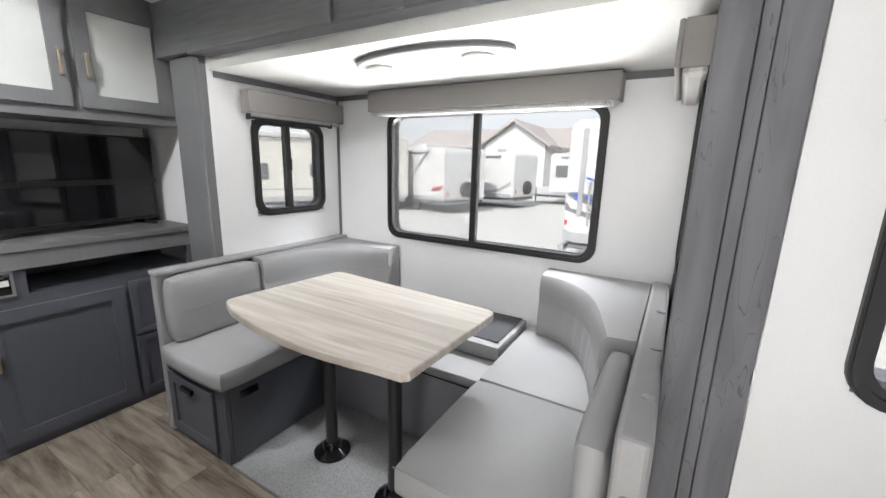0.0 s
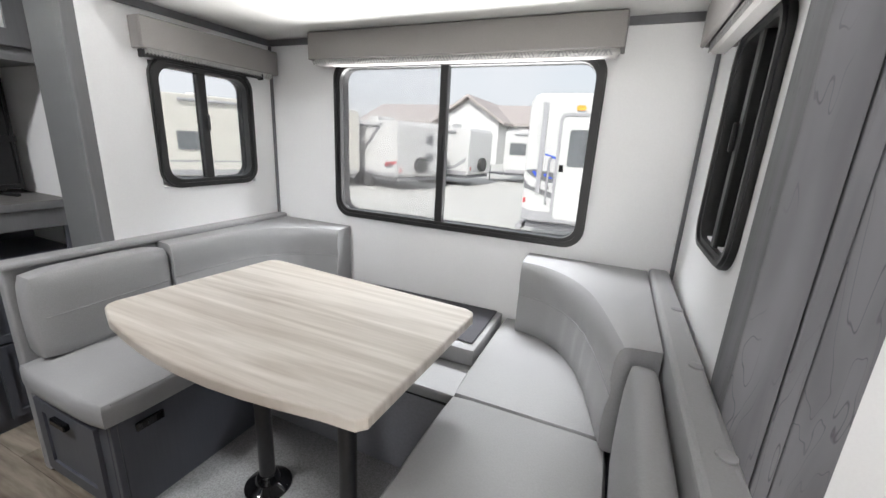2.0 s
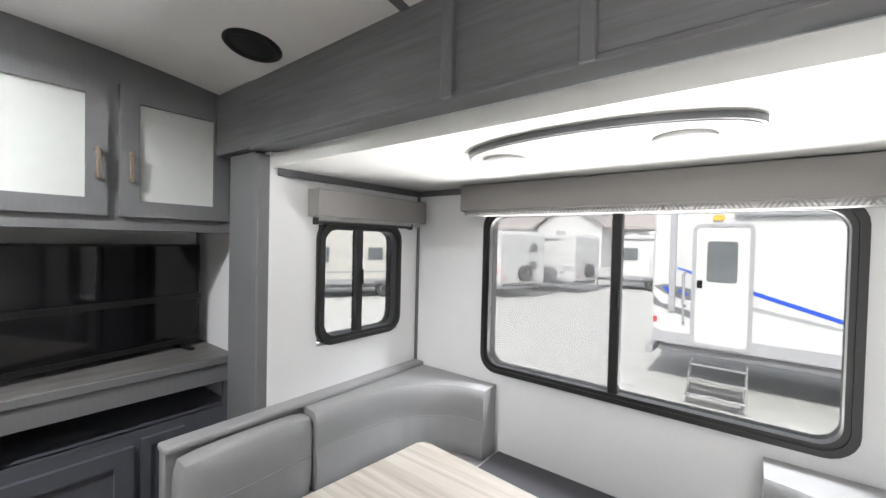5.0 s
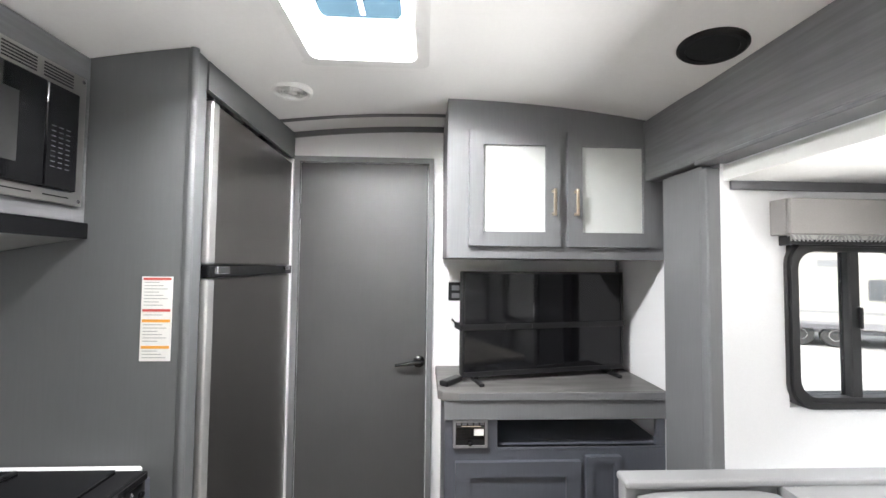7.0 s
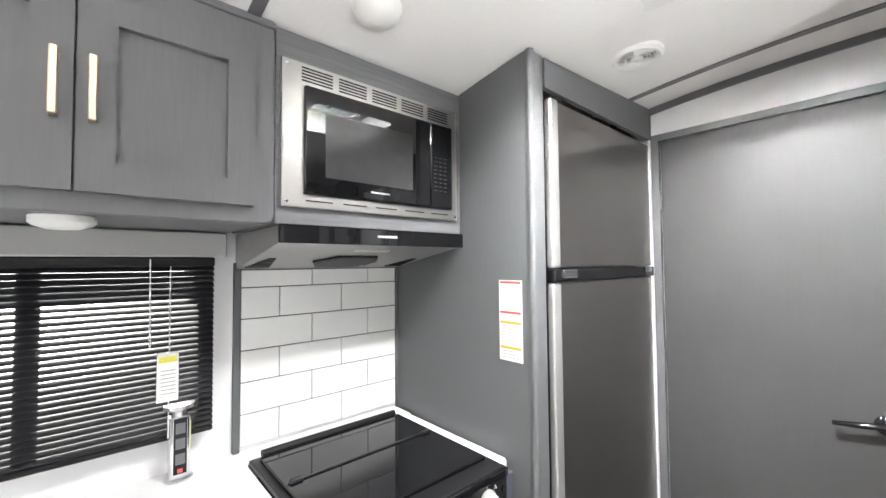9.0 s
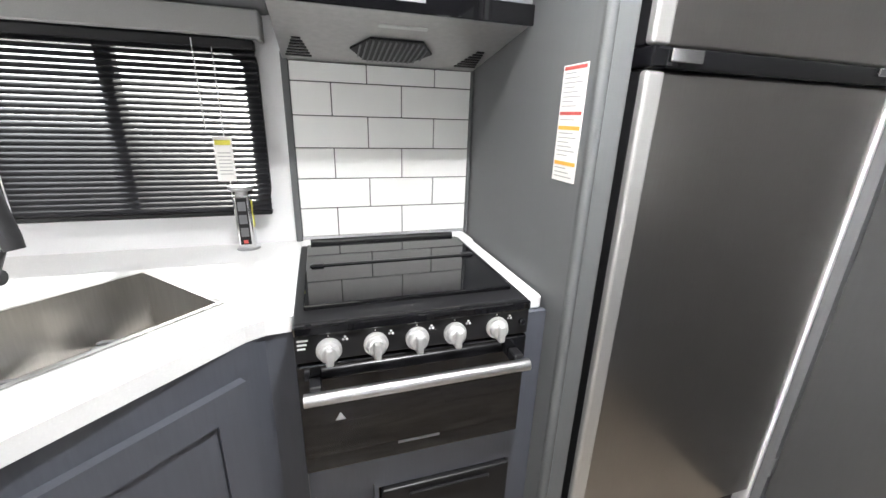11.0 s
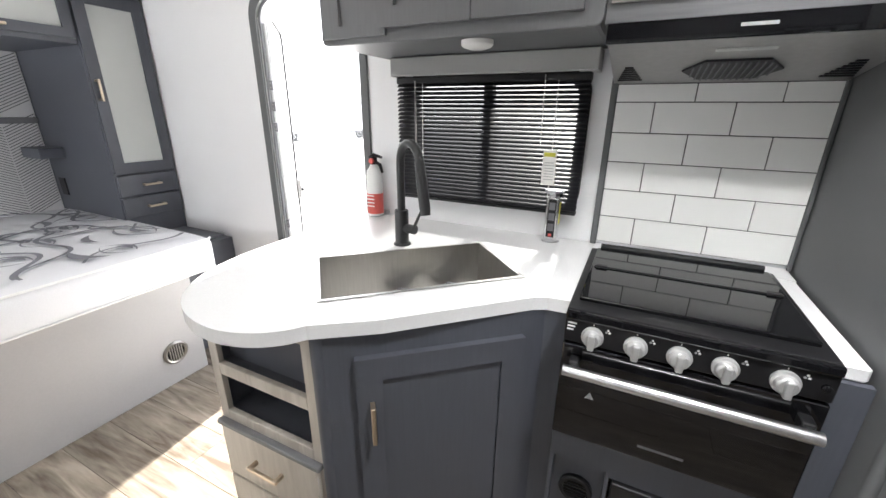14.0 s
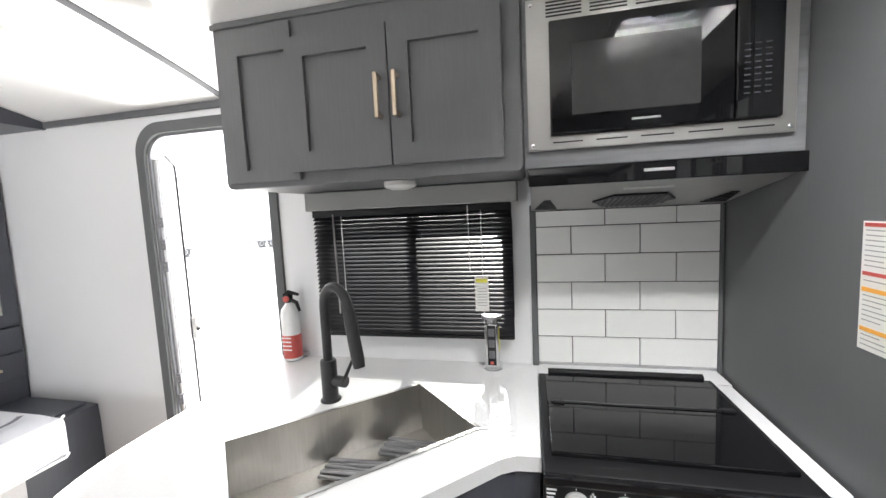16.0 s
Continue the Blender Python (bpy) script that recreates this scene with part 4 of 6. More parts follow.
part("side", bx(x1 - 0.016, x1, YK + 0.002, YF - 0.018, 0.0, CB, 0), "slate", sh)
part("side", bx(x0, x0 + 0.008, -0.25, YF - 0.018, 0.0, 0.66, 0), "slate", sh)
part("side", bx(x0, x0 + 0.008, 0.115, YF - 0.018, 0.66, CB, 0), "slate", sh)
part("upper_back", bx(x0 + 0.008, x1 - 0.016, 0.10, 0.112, 0.674, CB, 0), "slate", sh)
for z in (0.66, 0.49):
    part("shelf", bx(x0 + 0.008, x1 - 0.016, -0.25, YF - 0.018, z, z + 0.014, 0.001), "slate", sh)
part("back", bx(x0 + 0.008, x1 - 0.016, -0.27, -0.25, 0.0, 0.66, 0), "slate", sh)
for z0, z1 in ((0.275, 0.465), (0.06, 0.265)):
    dw = part("drawer_front", bx(x0 + 0.012, x1 - 0.012, YF, YF + 0.018, z0, z1, 0.003, 2), "maple", sh)
    bar_handle(dw, "y", YF + 0.018, 1, (z0 + z1) / 2 + 0.01, -2.50, -2.38, level=True)
part("ledge", bx(x0, x1, YF - 0.002, YF + 0.022, 0.466, 0.482, 0.003), "grey", sh)
part("toe_return", bx(-2.655, -2.647, -0.2, YF - 0.005, 0, 0.66, 0), "slate", sh)

# ---- range ----
RX0, RX1, RF = -3.700, -3.184, -0.150
rg = thing("gas_range", (-3.44, -0.42, 0.55), "black gas range with silver knobs and glass cover", "range")
part("oven_body", bx(RX0 + 0.006, RX1 - 0.006, -0.66, RF - 0.03, 0.56, CB - 0.002, 0.002), "black", rg)
bm = bx(RX0, RX1, -0.660, RF, 0.923, 0.938, 0.004, 2)
part("cooktop_frame", bm, "black", rg)
gc = part("glass_cover", bx(RX0 + 0.02, RX1 - 0.02, -0.628, RF - 0.055, 0.938, 0.950, 0.003, 2), "gloss", rg)
part("cover_hinge", tube([(RX0 + 0.03, -0.642, 0.952), (RX1 - 0.03, -0.642, 0.952)], 0.011, 10), "black", gc, smooth=True)
part("cover_seam", bx(RX0 + 0.03, RX1 - 0.03, -0.441, -0.435, 0.950, 0.9545, 0.001), "black", gc)
for x in (RX0 + 0.05, RX1 - 0.05):
    part("latch", bx(x - 0.016, x + 0.016, -0.446, -0.430, 0.950, 0.9575, 0.002), "black", gc)
part("front_rail", bx(RX0, RX1, RF - 0.002, RF + 0.012, 0.915, 0.937, 0.004, 2), "gloss", rg)
cp = part("control_panel", bx(RX0, RX1, RF - 0.03, RF + 0.006, 0.852, 0.914, 0.003, 2), "black", rg)
for k, x in enumerate((-3.250, -3.344, -3.432, -3.517, -3.618)):
    kn = part("knob", lathe([(0.0245, 0.0), (0.0255, 0.006), (0.0255, 0.010), (0.0205, 0.012), (0.0195, 0.024), (0.016, 0.028)], (x, RF + 0.006, 0.880), "y", 28), "knob", rg, smooth=True)
    part("grip", bx(x - 0.0075, x + 0.0075, RF + 0.022, RF + 0.044, 0.858, 0.898, 0.004, 2), "knob", kn)
    part("pointer_print", bx(x - 0.001, x + 0.001, RF + 0.006, RF + 0.0066, 0.9075, 0.911, 0), "white", cp)
    for du, dv in ((-0.036, 0.897), (-0.029, 0.897), (-0.0325, 0.903)):
        part("burner_print", lathe([(0.0027, 0.0), (0.0027, 0.0006), (0.0001, 0.0006)], (x + du, RF + 0.006, dv), "y", 10), "ink" if du > -0.03 else "white", cp)
for k in range(3):
    part("print_bar", bx(-3.205 - 0.003 * k, -3.190, RF + 0.006, RF + 0.0066, 0.884 + 0.009 * k, 0.888 + 0.009 * k, 0), "white", cp)
part("igniter", lathe([(0.008, 0), (0.008, 0.006), (0.005, 0.008)], (-3.682, RF + 0.006, 0.885), "y", 14), "gloss", cp)
od = part("oven_door", bx(RX0, RX1, RF - 0.03, RF + 0.006, 0.566, 0.846, 0.004, 2), "gloss", rg)
part("maker_mark", bx(-3.49, -3.39, RF + 0.006, RF + 0.0066, 0.602, 0.609, 0), "trim", od)
part("warning_print", prism([(-3.275, 0.70), (-3.253, 0.70), (-3.264, 0.72)], RF + 0.006, RF + 0.0066, "y"), "ink", od)
part("handle", tube([(RX1 - 0.012, RF + 0.048, 0.795), (RX0 + 0.012, RF + 0.048, 0.795)], 0.0135, 14), "alu", od, smooth=True)
for x in (RX1 - 0.035, RX0 + 0.035):
    part("handle_bracket", bx(x - 0.012, x + 0.012, RF + 0.006, RF + 0.042, 0.79, 0.818, 0.003), "black", od)

# cabinet front below the oven
rb = thing("oven_plinth", (-3.47, -0.19, 0), "slate grey cabinet front below the oven", "cabinet")
bm = bmesh.new()
F0, F1 = RF - 0.045, RF - 0.028
for a in ((-3.768, -3.702, 0.0, CB), (-3.702, -3.345, 0.44, 0.562), (-3.702, -3.345, 0.0, 0.13), (-3.345, -3.184, 0.455, 0.562), (-3.345, -3.184, 0.0, 0.15), (-3.345, -3.335, 0.15, 0.455), (-3.194, -3.184, 0.15, 0.455)):
    bx(min(a[:2]), max(a[:2]), F0, F1, a[2], a[3], 0, into=bm)
part("face_frame", bm, "slate", rb)
part("recess_back", bx(-3.335, -3.194, F0 - 0.02, F0 - 0.012, 0.15, 0.455, 0), "slate", rb)
vv = part("air_outlet", lathe([(0.046, 0.0), (0.048, 0.014), (0.044, 0.018), (0.036, 0.018), (0.034, 0.006)], (-3.264, F0 - 0.012, 0.335), "y", 28), "black", rb, smooth=True)
for k in range(5):
    part("blade", bx(-3.264 - 0.032, -3.264 + 0.032, F0 + 0.0, F0 + 0.004, 0.313 + k * 0.011, 0.317 + k * 0.011, 0), "gloss", vv)
pd = part("black_drawer", bx(-3.700, -3.352, F0, F1 + 0.014, 0.13, 0.437, 0.005, 2), "black", rb)
part("grip", bx(-3.64, -3.42, F1 + 0.014, F1 + 0.022, 0.405, 0.42, 0.003), "black", pd)

# ---- tall end panel and refrigerator ----
PX = -3.770
tall = thing("fridge_enclosure", (-4.2, -0.45, 0), "tall grey enclosure panel round the refrigerator", "cabinet")
ys2 = [YK + 0.002 + (-0.118 - YK) * k / 8 for k in range(9)]
part("end_panel", prism([(YK + 0.002, 0.0), (-0.118, 0.0)] + [(y, ceil_z(y) - 0.002) for y in reversed(ys2)], PX - 0.016, PX, "x"), "panel_grey", tall)
part("stile", bx(-3.838, PX + 0.002, -0.118, -0.098, 0.0, ceil_z(-0.11) - 0.002, 0.006, 3), "panel_grey", tall)
part("stile_bead", tube([(PX - 0.008, -0.104, 0), (PX - 0.008, -0.104, ceil_z(-0.11) - 0.002)], 0.012, 12), "panel_grey", tall, smooth=True)
part("header", prism([(-4.655, 2.02), (-3.848, 2.02), (-3.848, ceil_z(-0.11) - 0.002), (-3.88, ceil_z(-0.11) - 0.002), (-4.655, ceil_z(-0.11, -4.655) - 0.002)], -0.118, -0.100, "y"), "panel_grey", tall)
part("far_side", bx(-4.655, -4.640, YK + 0.002, -0.10, 0.0, 2.02, 0.001), "wall", tall)
part("back_panel", bx(-4.64, PX - 0.016, YK + 0.002, YK + 0.01, 0, 2.02, 0), "panel_grey", tall)
fr = thing("refrigerator", (-4.26, -0.4, 0.05), "tall two-door refrigerator in dark brushed stainless", "refrigerator")
part("body", bx(-4.635, -3.872, -0.70, -0.172, 0.06, 2.005, 0.003), "slat", fr)
part("base_grille", bx(-4.63, -3.90, -0.17, -0.14, 0.02, 0.09, 0.002), "black", fr)
for z0, z1 in ((0.10, 1.430), (1.475, 2.0)):
    dd = part("door", bx(-4.645, -3.919, -0.165, -0.108, z0, z1, 0.006, 2), "fridge", fr)
    part("edge_trim", bx(-3.922, -3.876, -0.124, -0.100, z0, z1, 0.008, 3), "fridge_edge", dd, "bright stainless edge trim")
    part("door_side", bx(-3.919, -3.880, -0.168, -0.124, z0, z1, 0.002), "black", dd)
    part("gasket", bx(-4.615, -3.905, -0.172, -0.165, z0 + 0.004, z1 - 0.004, 0), "black", dd)
part("handle_band", bx(-4.643, -3.876, -0.16, -0.096, 1.432, 1.473, 0.006, 2), "gloss", fr)
part("hinge_cap", bx(-4.60, -4.54, -0.096, -0.090, 1.452, 1.470, 0.002), "chrome", fr)
part("hinge_cap", bx(-4.0, -3.92, -0.096, -0.090, 1.445, 1.470, 0.002), "chrome", fr)
part("top_hinge", bx(-3.96, -3.90, -0.16, -0.11, 2.001, 2.014, 0.002), "black", fr)
lab = thing("warning_label", (PX + 0.001, -0.18, 1.2), "white warning label with red and orange bands", "label")
part("sheet", bx(PX, PX + 0.0012, -0.222, -0.137, 1.203, 1.441, 0), "paper", lab)
for z, c, h in ((1.431, "red", 0.007), (1.342, "red", 0.007), (1.312, "orange", 0.008), (1.238, "orange", 0.008)):
    part("band", bx(PX + 0.0012, PX + 0.0018, -0.218, -0.141, z, z + h, 0), c, lab)
for k in range(24):
    z = 1.212 + k * 0.0092
    if min(abs(z - q) for q in (1.434, 1.345, 1.316, 1.242)) > 0.008:
        part("text_line", bx(PX + 0.0012, PX + 0.0016, -0.215, -0.150 - 0.012 * (k % 3), z, z + 0.002, 0), "ink", lab)

# ---- bathroom door ----
bd = thing("door_1", (XW, 0.26, 0), "closed plain grey bathroom door with dark lever handle", "door", kind="structure")
part("door_leaf", bx(XW - 0.005, XW + 0.012, -0.062, 0.588, 0.015, 2.005, 0.003), "door_grey", bd)
part("door_frame", ring([(-0.095, 0.0), (0.62, 0.0), (0.62, 2.035), (-0.095, 2.035)], [(-0.066, 0.0), (0.592, 0.0), (0.592, 2.008), (-0.066, 2.008)], XW + 0.0, XW + 0.022, "x"), "grey", bd)
h = part("door_handle", lathe([(0.030, 0.0), (0.030, 0.008), (0.022, 0.014), (0.012, 0.018), (0.012, 0.045)], (XW + 0.012, 0.553, 0.99), "x", 24), "gloss", bd, smooth=True)
part("lever", tube([(XW + 0.052, 0.56, 0.99), (XW + 0.056, 0.53, 0.992), (XW + 0.058, 0.48, 0.985), (XW + 0.054, 0.435, 0.978)], [0.011, 0.010, 0.009, 0.007], 12), "gloss", h, smooth=True)
for z in (0.25, 1.75):
    part("hinge", bx(XW + 0.012, XW + 0.026, -0.066, -0.058, z - 0.04, z + 0.04, 0.002), "grey", bd)


# ---- television nook ----
TX = -4.235
tc = thing("glass_door_cabinet", (-4.45, 1.12, 1.51), "grey wall cabinet with two frosted glass doors", "cabinet")
ys3 = [0.668 + (1.598 - 0.668) * k / 10 for k in range(11)]
part("body", prism([(0.668, 1.513), (1.598, 1.513)] + [(y, ceil_z(y, TX) + 0.004) for y in reversed(ys3)], XW + 0.002, TX, "x"), "grey", tc)
for a, b, hy in ((0.757, 1.138, 1.108), (1.172, 1.552, 1.202)):
    d = shaker(tc, "x", TX, 1, a, b, 1.563, 2.045, "grey", 0.060, inset="frost")
    bar_handle(d, "x", TX + 0.02, 1, hy, 1.69, 1.80)
lc = thing("media_cabinet", (-4.45, 1.13, 0), "dark grey media cabinet with open slot and doors", "cabinet")
y0, y1 = 0.668, 1.598
F = -4.255
for a in ((y0, 0.70, 0, 0.85), (0.70, 0.885, 0.0, 0.735), (0.845, 0.885, 0.735, 0.85), (0.885, 1.50, 0.0, 0.735), (1.50, y1, 0.0, 0.735), (1.56, y1, 0.735, 0.85)):
    part("face_board", bx(F - 0.018, F, a[0], a[1], a[2], a[3], 0), "slate", lc)
part("side_board", bx(XW + 0.002, F - 0.018, y0, y0 + 0.016, 0, 0.85, 0), "slate", lc)
part("slot_floor", bx(XW + 0.002, F + 0.002, 0.885, y1 - 0.002, 0.722, 0.735, 0.001), "slate", lc)
part("slot_back", bx(XW + 0.002, XW + 0.01, 0.885, y1 - 0.002, 0.735, 0.85, 0), "slate", lc)
part("apron", bx(F - 0.02, F + 0.018, y0 - 0.005, y1, 0.85, 0.930, 0.003), "grey", lc)
d = shaker(lc, "x", F, 1, 0.712, 1.228, 0.05, 0.682, "slate", 0.06)
bar_handle(d, "x", F + 0.02, 1, 0.742, 0.42, 0.53)
d = shaker(lc, "x", F, 1, 1.252, 1.40, 0.40, 0.70, "slate", 0.03, name="end_panel")
d = shaker(lc, "x", F, 1, 1.252, 1.40, 0.05, 0.385, "slate", 0.03, name="end_panel")
ms = thing("media_shelf", (-4.4, 1.13, 0.94), "grey wood-look shelf top under the television", "shelf")
part("top", prism([(XW + 0.002, y0 - 0.03), (-4.26, y0 - 0.03), (-4.235, y0 - 0.01), (-4.228, 0.72), (-4.228, y1 - 0.002), (XW + 0.002, y1 - 0.002)], 0.93, 0.966, "z", bev=0.005, seg=2), "shelf_wood", ms)
part("front_edge", bx(-4.229, -4.226, 0.725, y1 - 0.004, 0.933, 0.963, 0.001), "grey", ms, "grey edge banding")
solid("trim_nook_corner", bx(XW, XW + 0.014, YB - 0.014, YB, 0.966, 1.513, 0.002), "trim", "dark grey corner strip in the television nook", "trim", kind="structure")
rd = thing("stereo", (-4.26, 0.772, 0.735), "black car-style stereo with a disc slot", "stereo")
part("face", bx(F - 0.06, F + 0.008, 0.702, 0.843, 0.738, 0.849, 0.003), "black", rd)
part("bezel", ring(rounded(0.702, 0.843, 0.738, 0.849, 0.004, 3), rounded(0.712, 0.833, 0.747, 0.840, 0.003, 3), F + 0.008, F + 0.014, "x"), "rod", rd, "dark satin bezel")
part("display", bx(F + 0.008, F + 0.0095, 0.714, 0.831, 0.772, 0.82, 0.001), "gloss", rd)
part("disc_slot", bx(F + 0.0095, F + 0.0105, 0.735, 0.815, 0.822, 0.8255, 0), "chrome", rd, "chrome disc slot lip")
# pale patch added to mimic a white reflection in the display
part("reflection_patch", bx(F + 0.0095, F + 0.0103, 0.788, 0.827, 0.786, 0.812, 0), "paper", rd, "pale patch in place of a white reflection")
part("knob", lathe([(0.010, 0), (0.010, 0.008), (0.007, 0.010)], (F + 0.008, 0.772, 0.756), "x", 16), "gloss", rd, smooth=True)
for k in range(5):
    part("button", bx(F + 0.008, F + 0.011, 0.716 + k * 0.024, 0.734 + k * 0.024, 0.828, 0.838, 0.001), "trim", rd)

# television, turned a little on its stand
tv_l, tv_r = Vector((-4.352, 0.745)), Vector((-4.505, 1.545))
tvd = (tv_r - tv_l).normalized()
tvm = Matrix(((tvd.x, tvd.y, 0, tv_l.x), (tvd.y, -tvd.x, 0, tv_l.y), (0, 0, 1, 0), (0, 0, 0, 1)))
W = (tv_r - tv_l).length
tv = thing("television", ((tv_l + tv_r) / 2).to_3d() + Vector((0, 0, 0.966)), "black flat television on low feet, strapped down", "television")
part("casing", spun(bx(0, W, -0.045, -0.003, 0.992, 1.456, 0.006, 2), tvm), "black", tv)
part("screen", spun(bx(0.010, W - 0.010, -0.003, 0.0, 1.012, 1.446, 0.0), tvm), "screen", tv)
part("bezel", spun(ring([(0, 0.992), (W, 0.992), (W, 1.456), (0, 1.456)], [(0.011, 1.012), (W - 0.011, 1.012), (W - 0.011, 1.446), (0.011, 1.446)], -0.003, 0.005, "y"), tvm), "black", tv)
part("strap", spun(bx(-0.006, W + 0.006, 0.006, 0.009, 1.195, 1.222, 0.001), tvm), "black", tv)
part("strap_side", spun(bx(-0.010, -0.004, -0.09, 0.009, 1.195, 1.222, 0.001), tvm), "black", tv)
part("strap_buckle", spun(bx(0.20, 0.33, 0.009, 0.018, 1.198, 1.222, 0.003), tvm), "black", tv)
for u in (0.07, W - 0.07):
    part("foot", spun(bx(u - 0.012, u + 0.012, -0.10, 0.075, 0.966, 0.980, 0.004), tvm), "black", tv)
    part("foot_stem", spun(bx(u - 0.010, u + 0.010, -0.035, -0.005, 0.978, 0.994, 0.002), tvm), "black", tv)
rc = thing("remote_control", (-4.29, 0.71, 0.966), "black remote lying on the shelf", "remote")
part("body", spun(bx(-0.022, 0.022, -0.06, 0.06, 0.967, 0.99, 0.006, 2), Matrix.Translation((-4.35, 0.70, 0)) @ Matrix.Rotation(radians(50), 4, "Z")), "black", rc)
ot = thing("wall_outlet", (XW, 0.735, 1.35), "black double wall outlet beside the television", "outlet")
pl = part("plate", bx(XW, XW + 0.007, 0.702, 0.775, 1.30, 1.395, 0.003), "black", ot)
for z in (1.325, 1.365):
    part("socket", bx(XW + 0.007, XW + 0.010, 0.718, 0.759, z - 0.013, z + 0.013, 0.002), "trim", pl)
cx = thing("cable_jack", (XW, 0.725, 1.21), "small antenna jack with a short cable", "jack")
part("jack", lathe([(0.009, 0), (0.009, 0.012), (0.004, 0.03)], (XW, 0.722, 1.205), "x", 12), "chrome", cx, smooth=True)
part("cable", tube([(XW + 0.03, 0.722, 1.205), (XW + 0.05, 0.735, 1.19), (XW + 0.055, 0.76, 1.19)], 0.004, 8), "black", cx)

# ---- dinette ----
tb = thing("dinette_table", (-2.83, 1.5, 0.02), "pale wood-look dinette table with bowed front on black posts", "table")
front = [(-3.345, 1.245)] + [(-3.345 + 0.945 * k / 10, 1.245 - 0.075 * math.sin(math.pi * (0.06 + 0.90 * k / 10)) - 0.004 * k) for k in range(1, 10)] + [(-2.412, 1.185), (-2.394, 1.205)]
back = [(-2.374, 1.745), (-2.384, 1.77), (-2.41, 1.785), (-3.27, 1.848), (-3.30, 1.842), (-3.318, 1.82), (-3.372, 1.29), (-3.365, 1.262)]
part("tabletop", prism(front + back, 0.744, 0.776, "z", bev=0.006, seg=3), "table", tb)
for x, y in ((-3.05, 1.512), (-2.635, 1.45)):
    lg = part("pedestal", tube([(x, y, 0.03), (x, y, 0.738)], 0.028, 20), "matte_black", tb, smooth=True)
    pf = part("foot_flange", lathe([(0.083, 0.0), (0.083, 0.008), (0.07, 0.016), (0.045, 0.03), (0.036, 0.055), (0.03, 0.06)], (x, y, 0.018), n=32), "gloss", tb, smooth=True)
    for k in range(6):
        a = k * math.pi / 3 + 0.3
        part("screw", lathe([(0.006, 0.008), (0.005, 0.013)], (x + 0.071 * math.cos(a), y + 0.071 * math.sin(a), 0.018), n=8), "chrome", pf)
    part("top_flange", lathe([(0.03, 0.70), (0.08, 0.735), (0.08, 0.744)], (x, y, 0.0), n=24), "black", tb, smooth=True)


def soft_box(x0, x1, y0, y1, z0, z1, r=0.022, puff=0.0, cuts=6):
    """A cushion: rounded box, slightly swollen in the middle of each face."""
    bm = bx(x0, x1, y0, y1, z0, z1, 0)
    bmesh.ops.subdivide_edges(bm, edges=bm.edges[:], cuts=cuts, use_grid_fill=True)
    c = Vector(((x0 + x1) / 2, (y0 + y1) / 2, (z0 + z1) / 2))
    h = Vector(((x1 - x0) / 2, (y1 - y0) / 2, (z1 - z0) / 2))
    for v in bm.verts:
        d = v.co - c
        u = Vector((d.x / h.x, d.y / h.y, d.z / h.z))
        q = Vector([math.copysign(max(abs(d[k]) - (h[k] - r), 0), d[k]) for k in range(3)])
        core = Vector([max(-(h[k] - r), min(h[k] - r, d[k])) for k in range(3)])
        if q.length > 1e-6:
            n = q.normalized()
            v.co = c + core + n * min(q.length, r)
            m = max(range(3), key=lambda k: abs(u[k]))
            e = [1 - u[k] ** 2 for k in range(3) if k != m]
            v.co[m] += math.copysign(puff * e[0] * e[1], d[m])
    return bm


FZ = 0.018
# bench bases
bl = thing("dinette_bench", (-3.6, 1.6, FZ), "grey dinette bench base with a small end door", "bench", "dinette benches")
part("front_panel", bx(-3.375, -3.355, 1.225, 1.93, FZ, 0.375, 0.003), "slate", bl)
bm = bmesh.new()
bx(-3.375, -3.355, 1.205, 1.2245, FZ, 0.375, 0.002, into=bm)
bx(-3.43, -3.378, 1.205, 1.222, FZ, 0.375, 0.002, into=bm)
bx(-3.845, -3.80, 1.205, 1.222, FZ, 0.375, 0.002, into=bm)
bx(-3.80, -3.43, 1.205, 1.222, 0.335, 0.375, 0.002, into=bm)
bx(-3.80, -3.43, 1.205, 1.222, FZ, 0.06, 0.002, into=bm)
part("end_frame", bm, "slate", bl)
ed = shaker(bl, "y", 1.205, -1, -3.80, -3.43, 0.05, 0.35, "slate", 0.045, 0.014)
part("pull", bx(-3.66, -3.57, 1.172, 1.19, 0.30, 0.325, 0.003), "gloss", ed)
part("seat_board", bx(-3.845, -3.352, 1.215, 2.41, 0.375, 0.388, 0.001), "slate", bl)
part("back_panel", bx(-3.858, -3.815, 1.195, 2.405, FZ, 0.825, 0.008, 3), "vinyl", bl, "grey vinyl-covered back panel")
part("back_cap", bx(-3.862, -3.79, 1.19, 2.41, 0.815, 0.84, 0.010, 3), "vinyl", bl, "grey vinyl-covered top cap")
part("socket_plate", bx(-3.355, -3.345, 1.27, 1.36, 0.315, 0.35, 0.004), "gloss", bl)
part("socket_plate", bx(-3.353, -3.340, 1.285, 1.305, 0.322, 0.343, 0.002), "black", bl)
bb = thing("dinette_bench", (-2.85, 2.1, FZ), "grey back bench base under the window", "bench", "dinette benches")
part("front_panel", bx(-3.355, -2.42, 1.80, 1.82, FZ, 0.375, 0.002), surface("back_bench_panel", (0.22, 0.225, 0.25), 0.45, scale=80), bb)
part("seat_board", bx(-3.352, -2.42, 1.80, 2.41, 0.375, 0.385, 0.001), "black", bb)
br = thing("dinette_bench", (-2.1, 1.7, FZ), "grey dinette bench base beside the post", "bench", "dinette benches")
part("front_panel", bx(-2.42, -2.40, 1.20, 2.41, FZ, 0.38, 0.003), "slate", br)
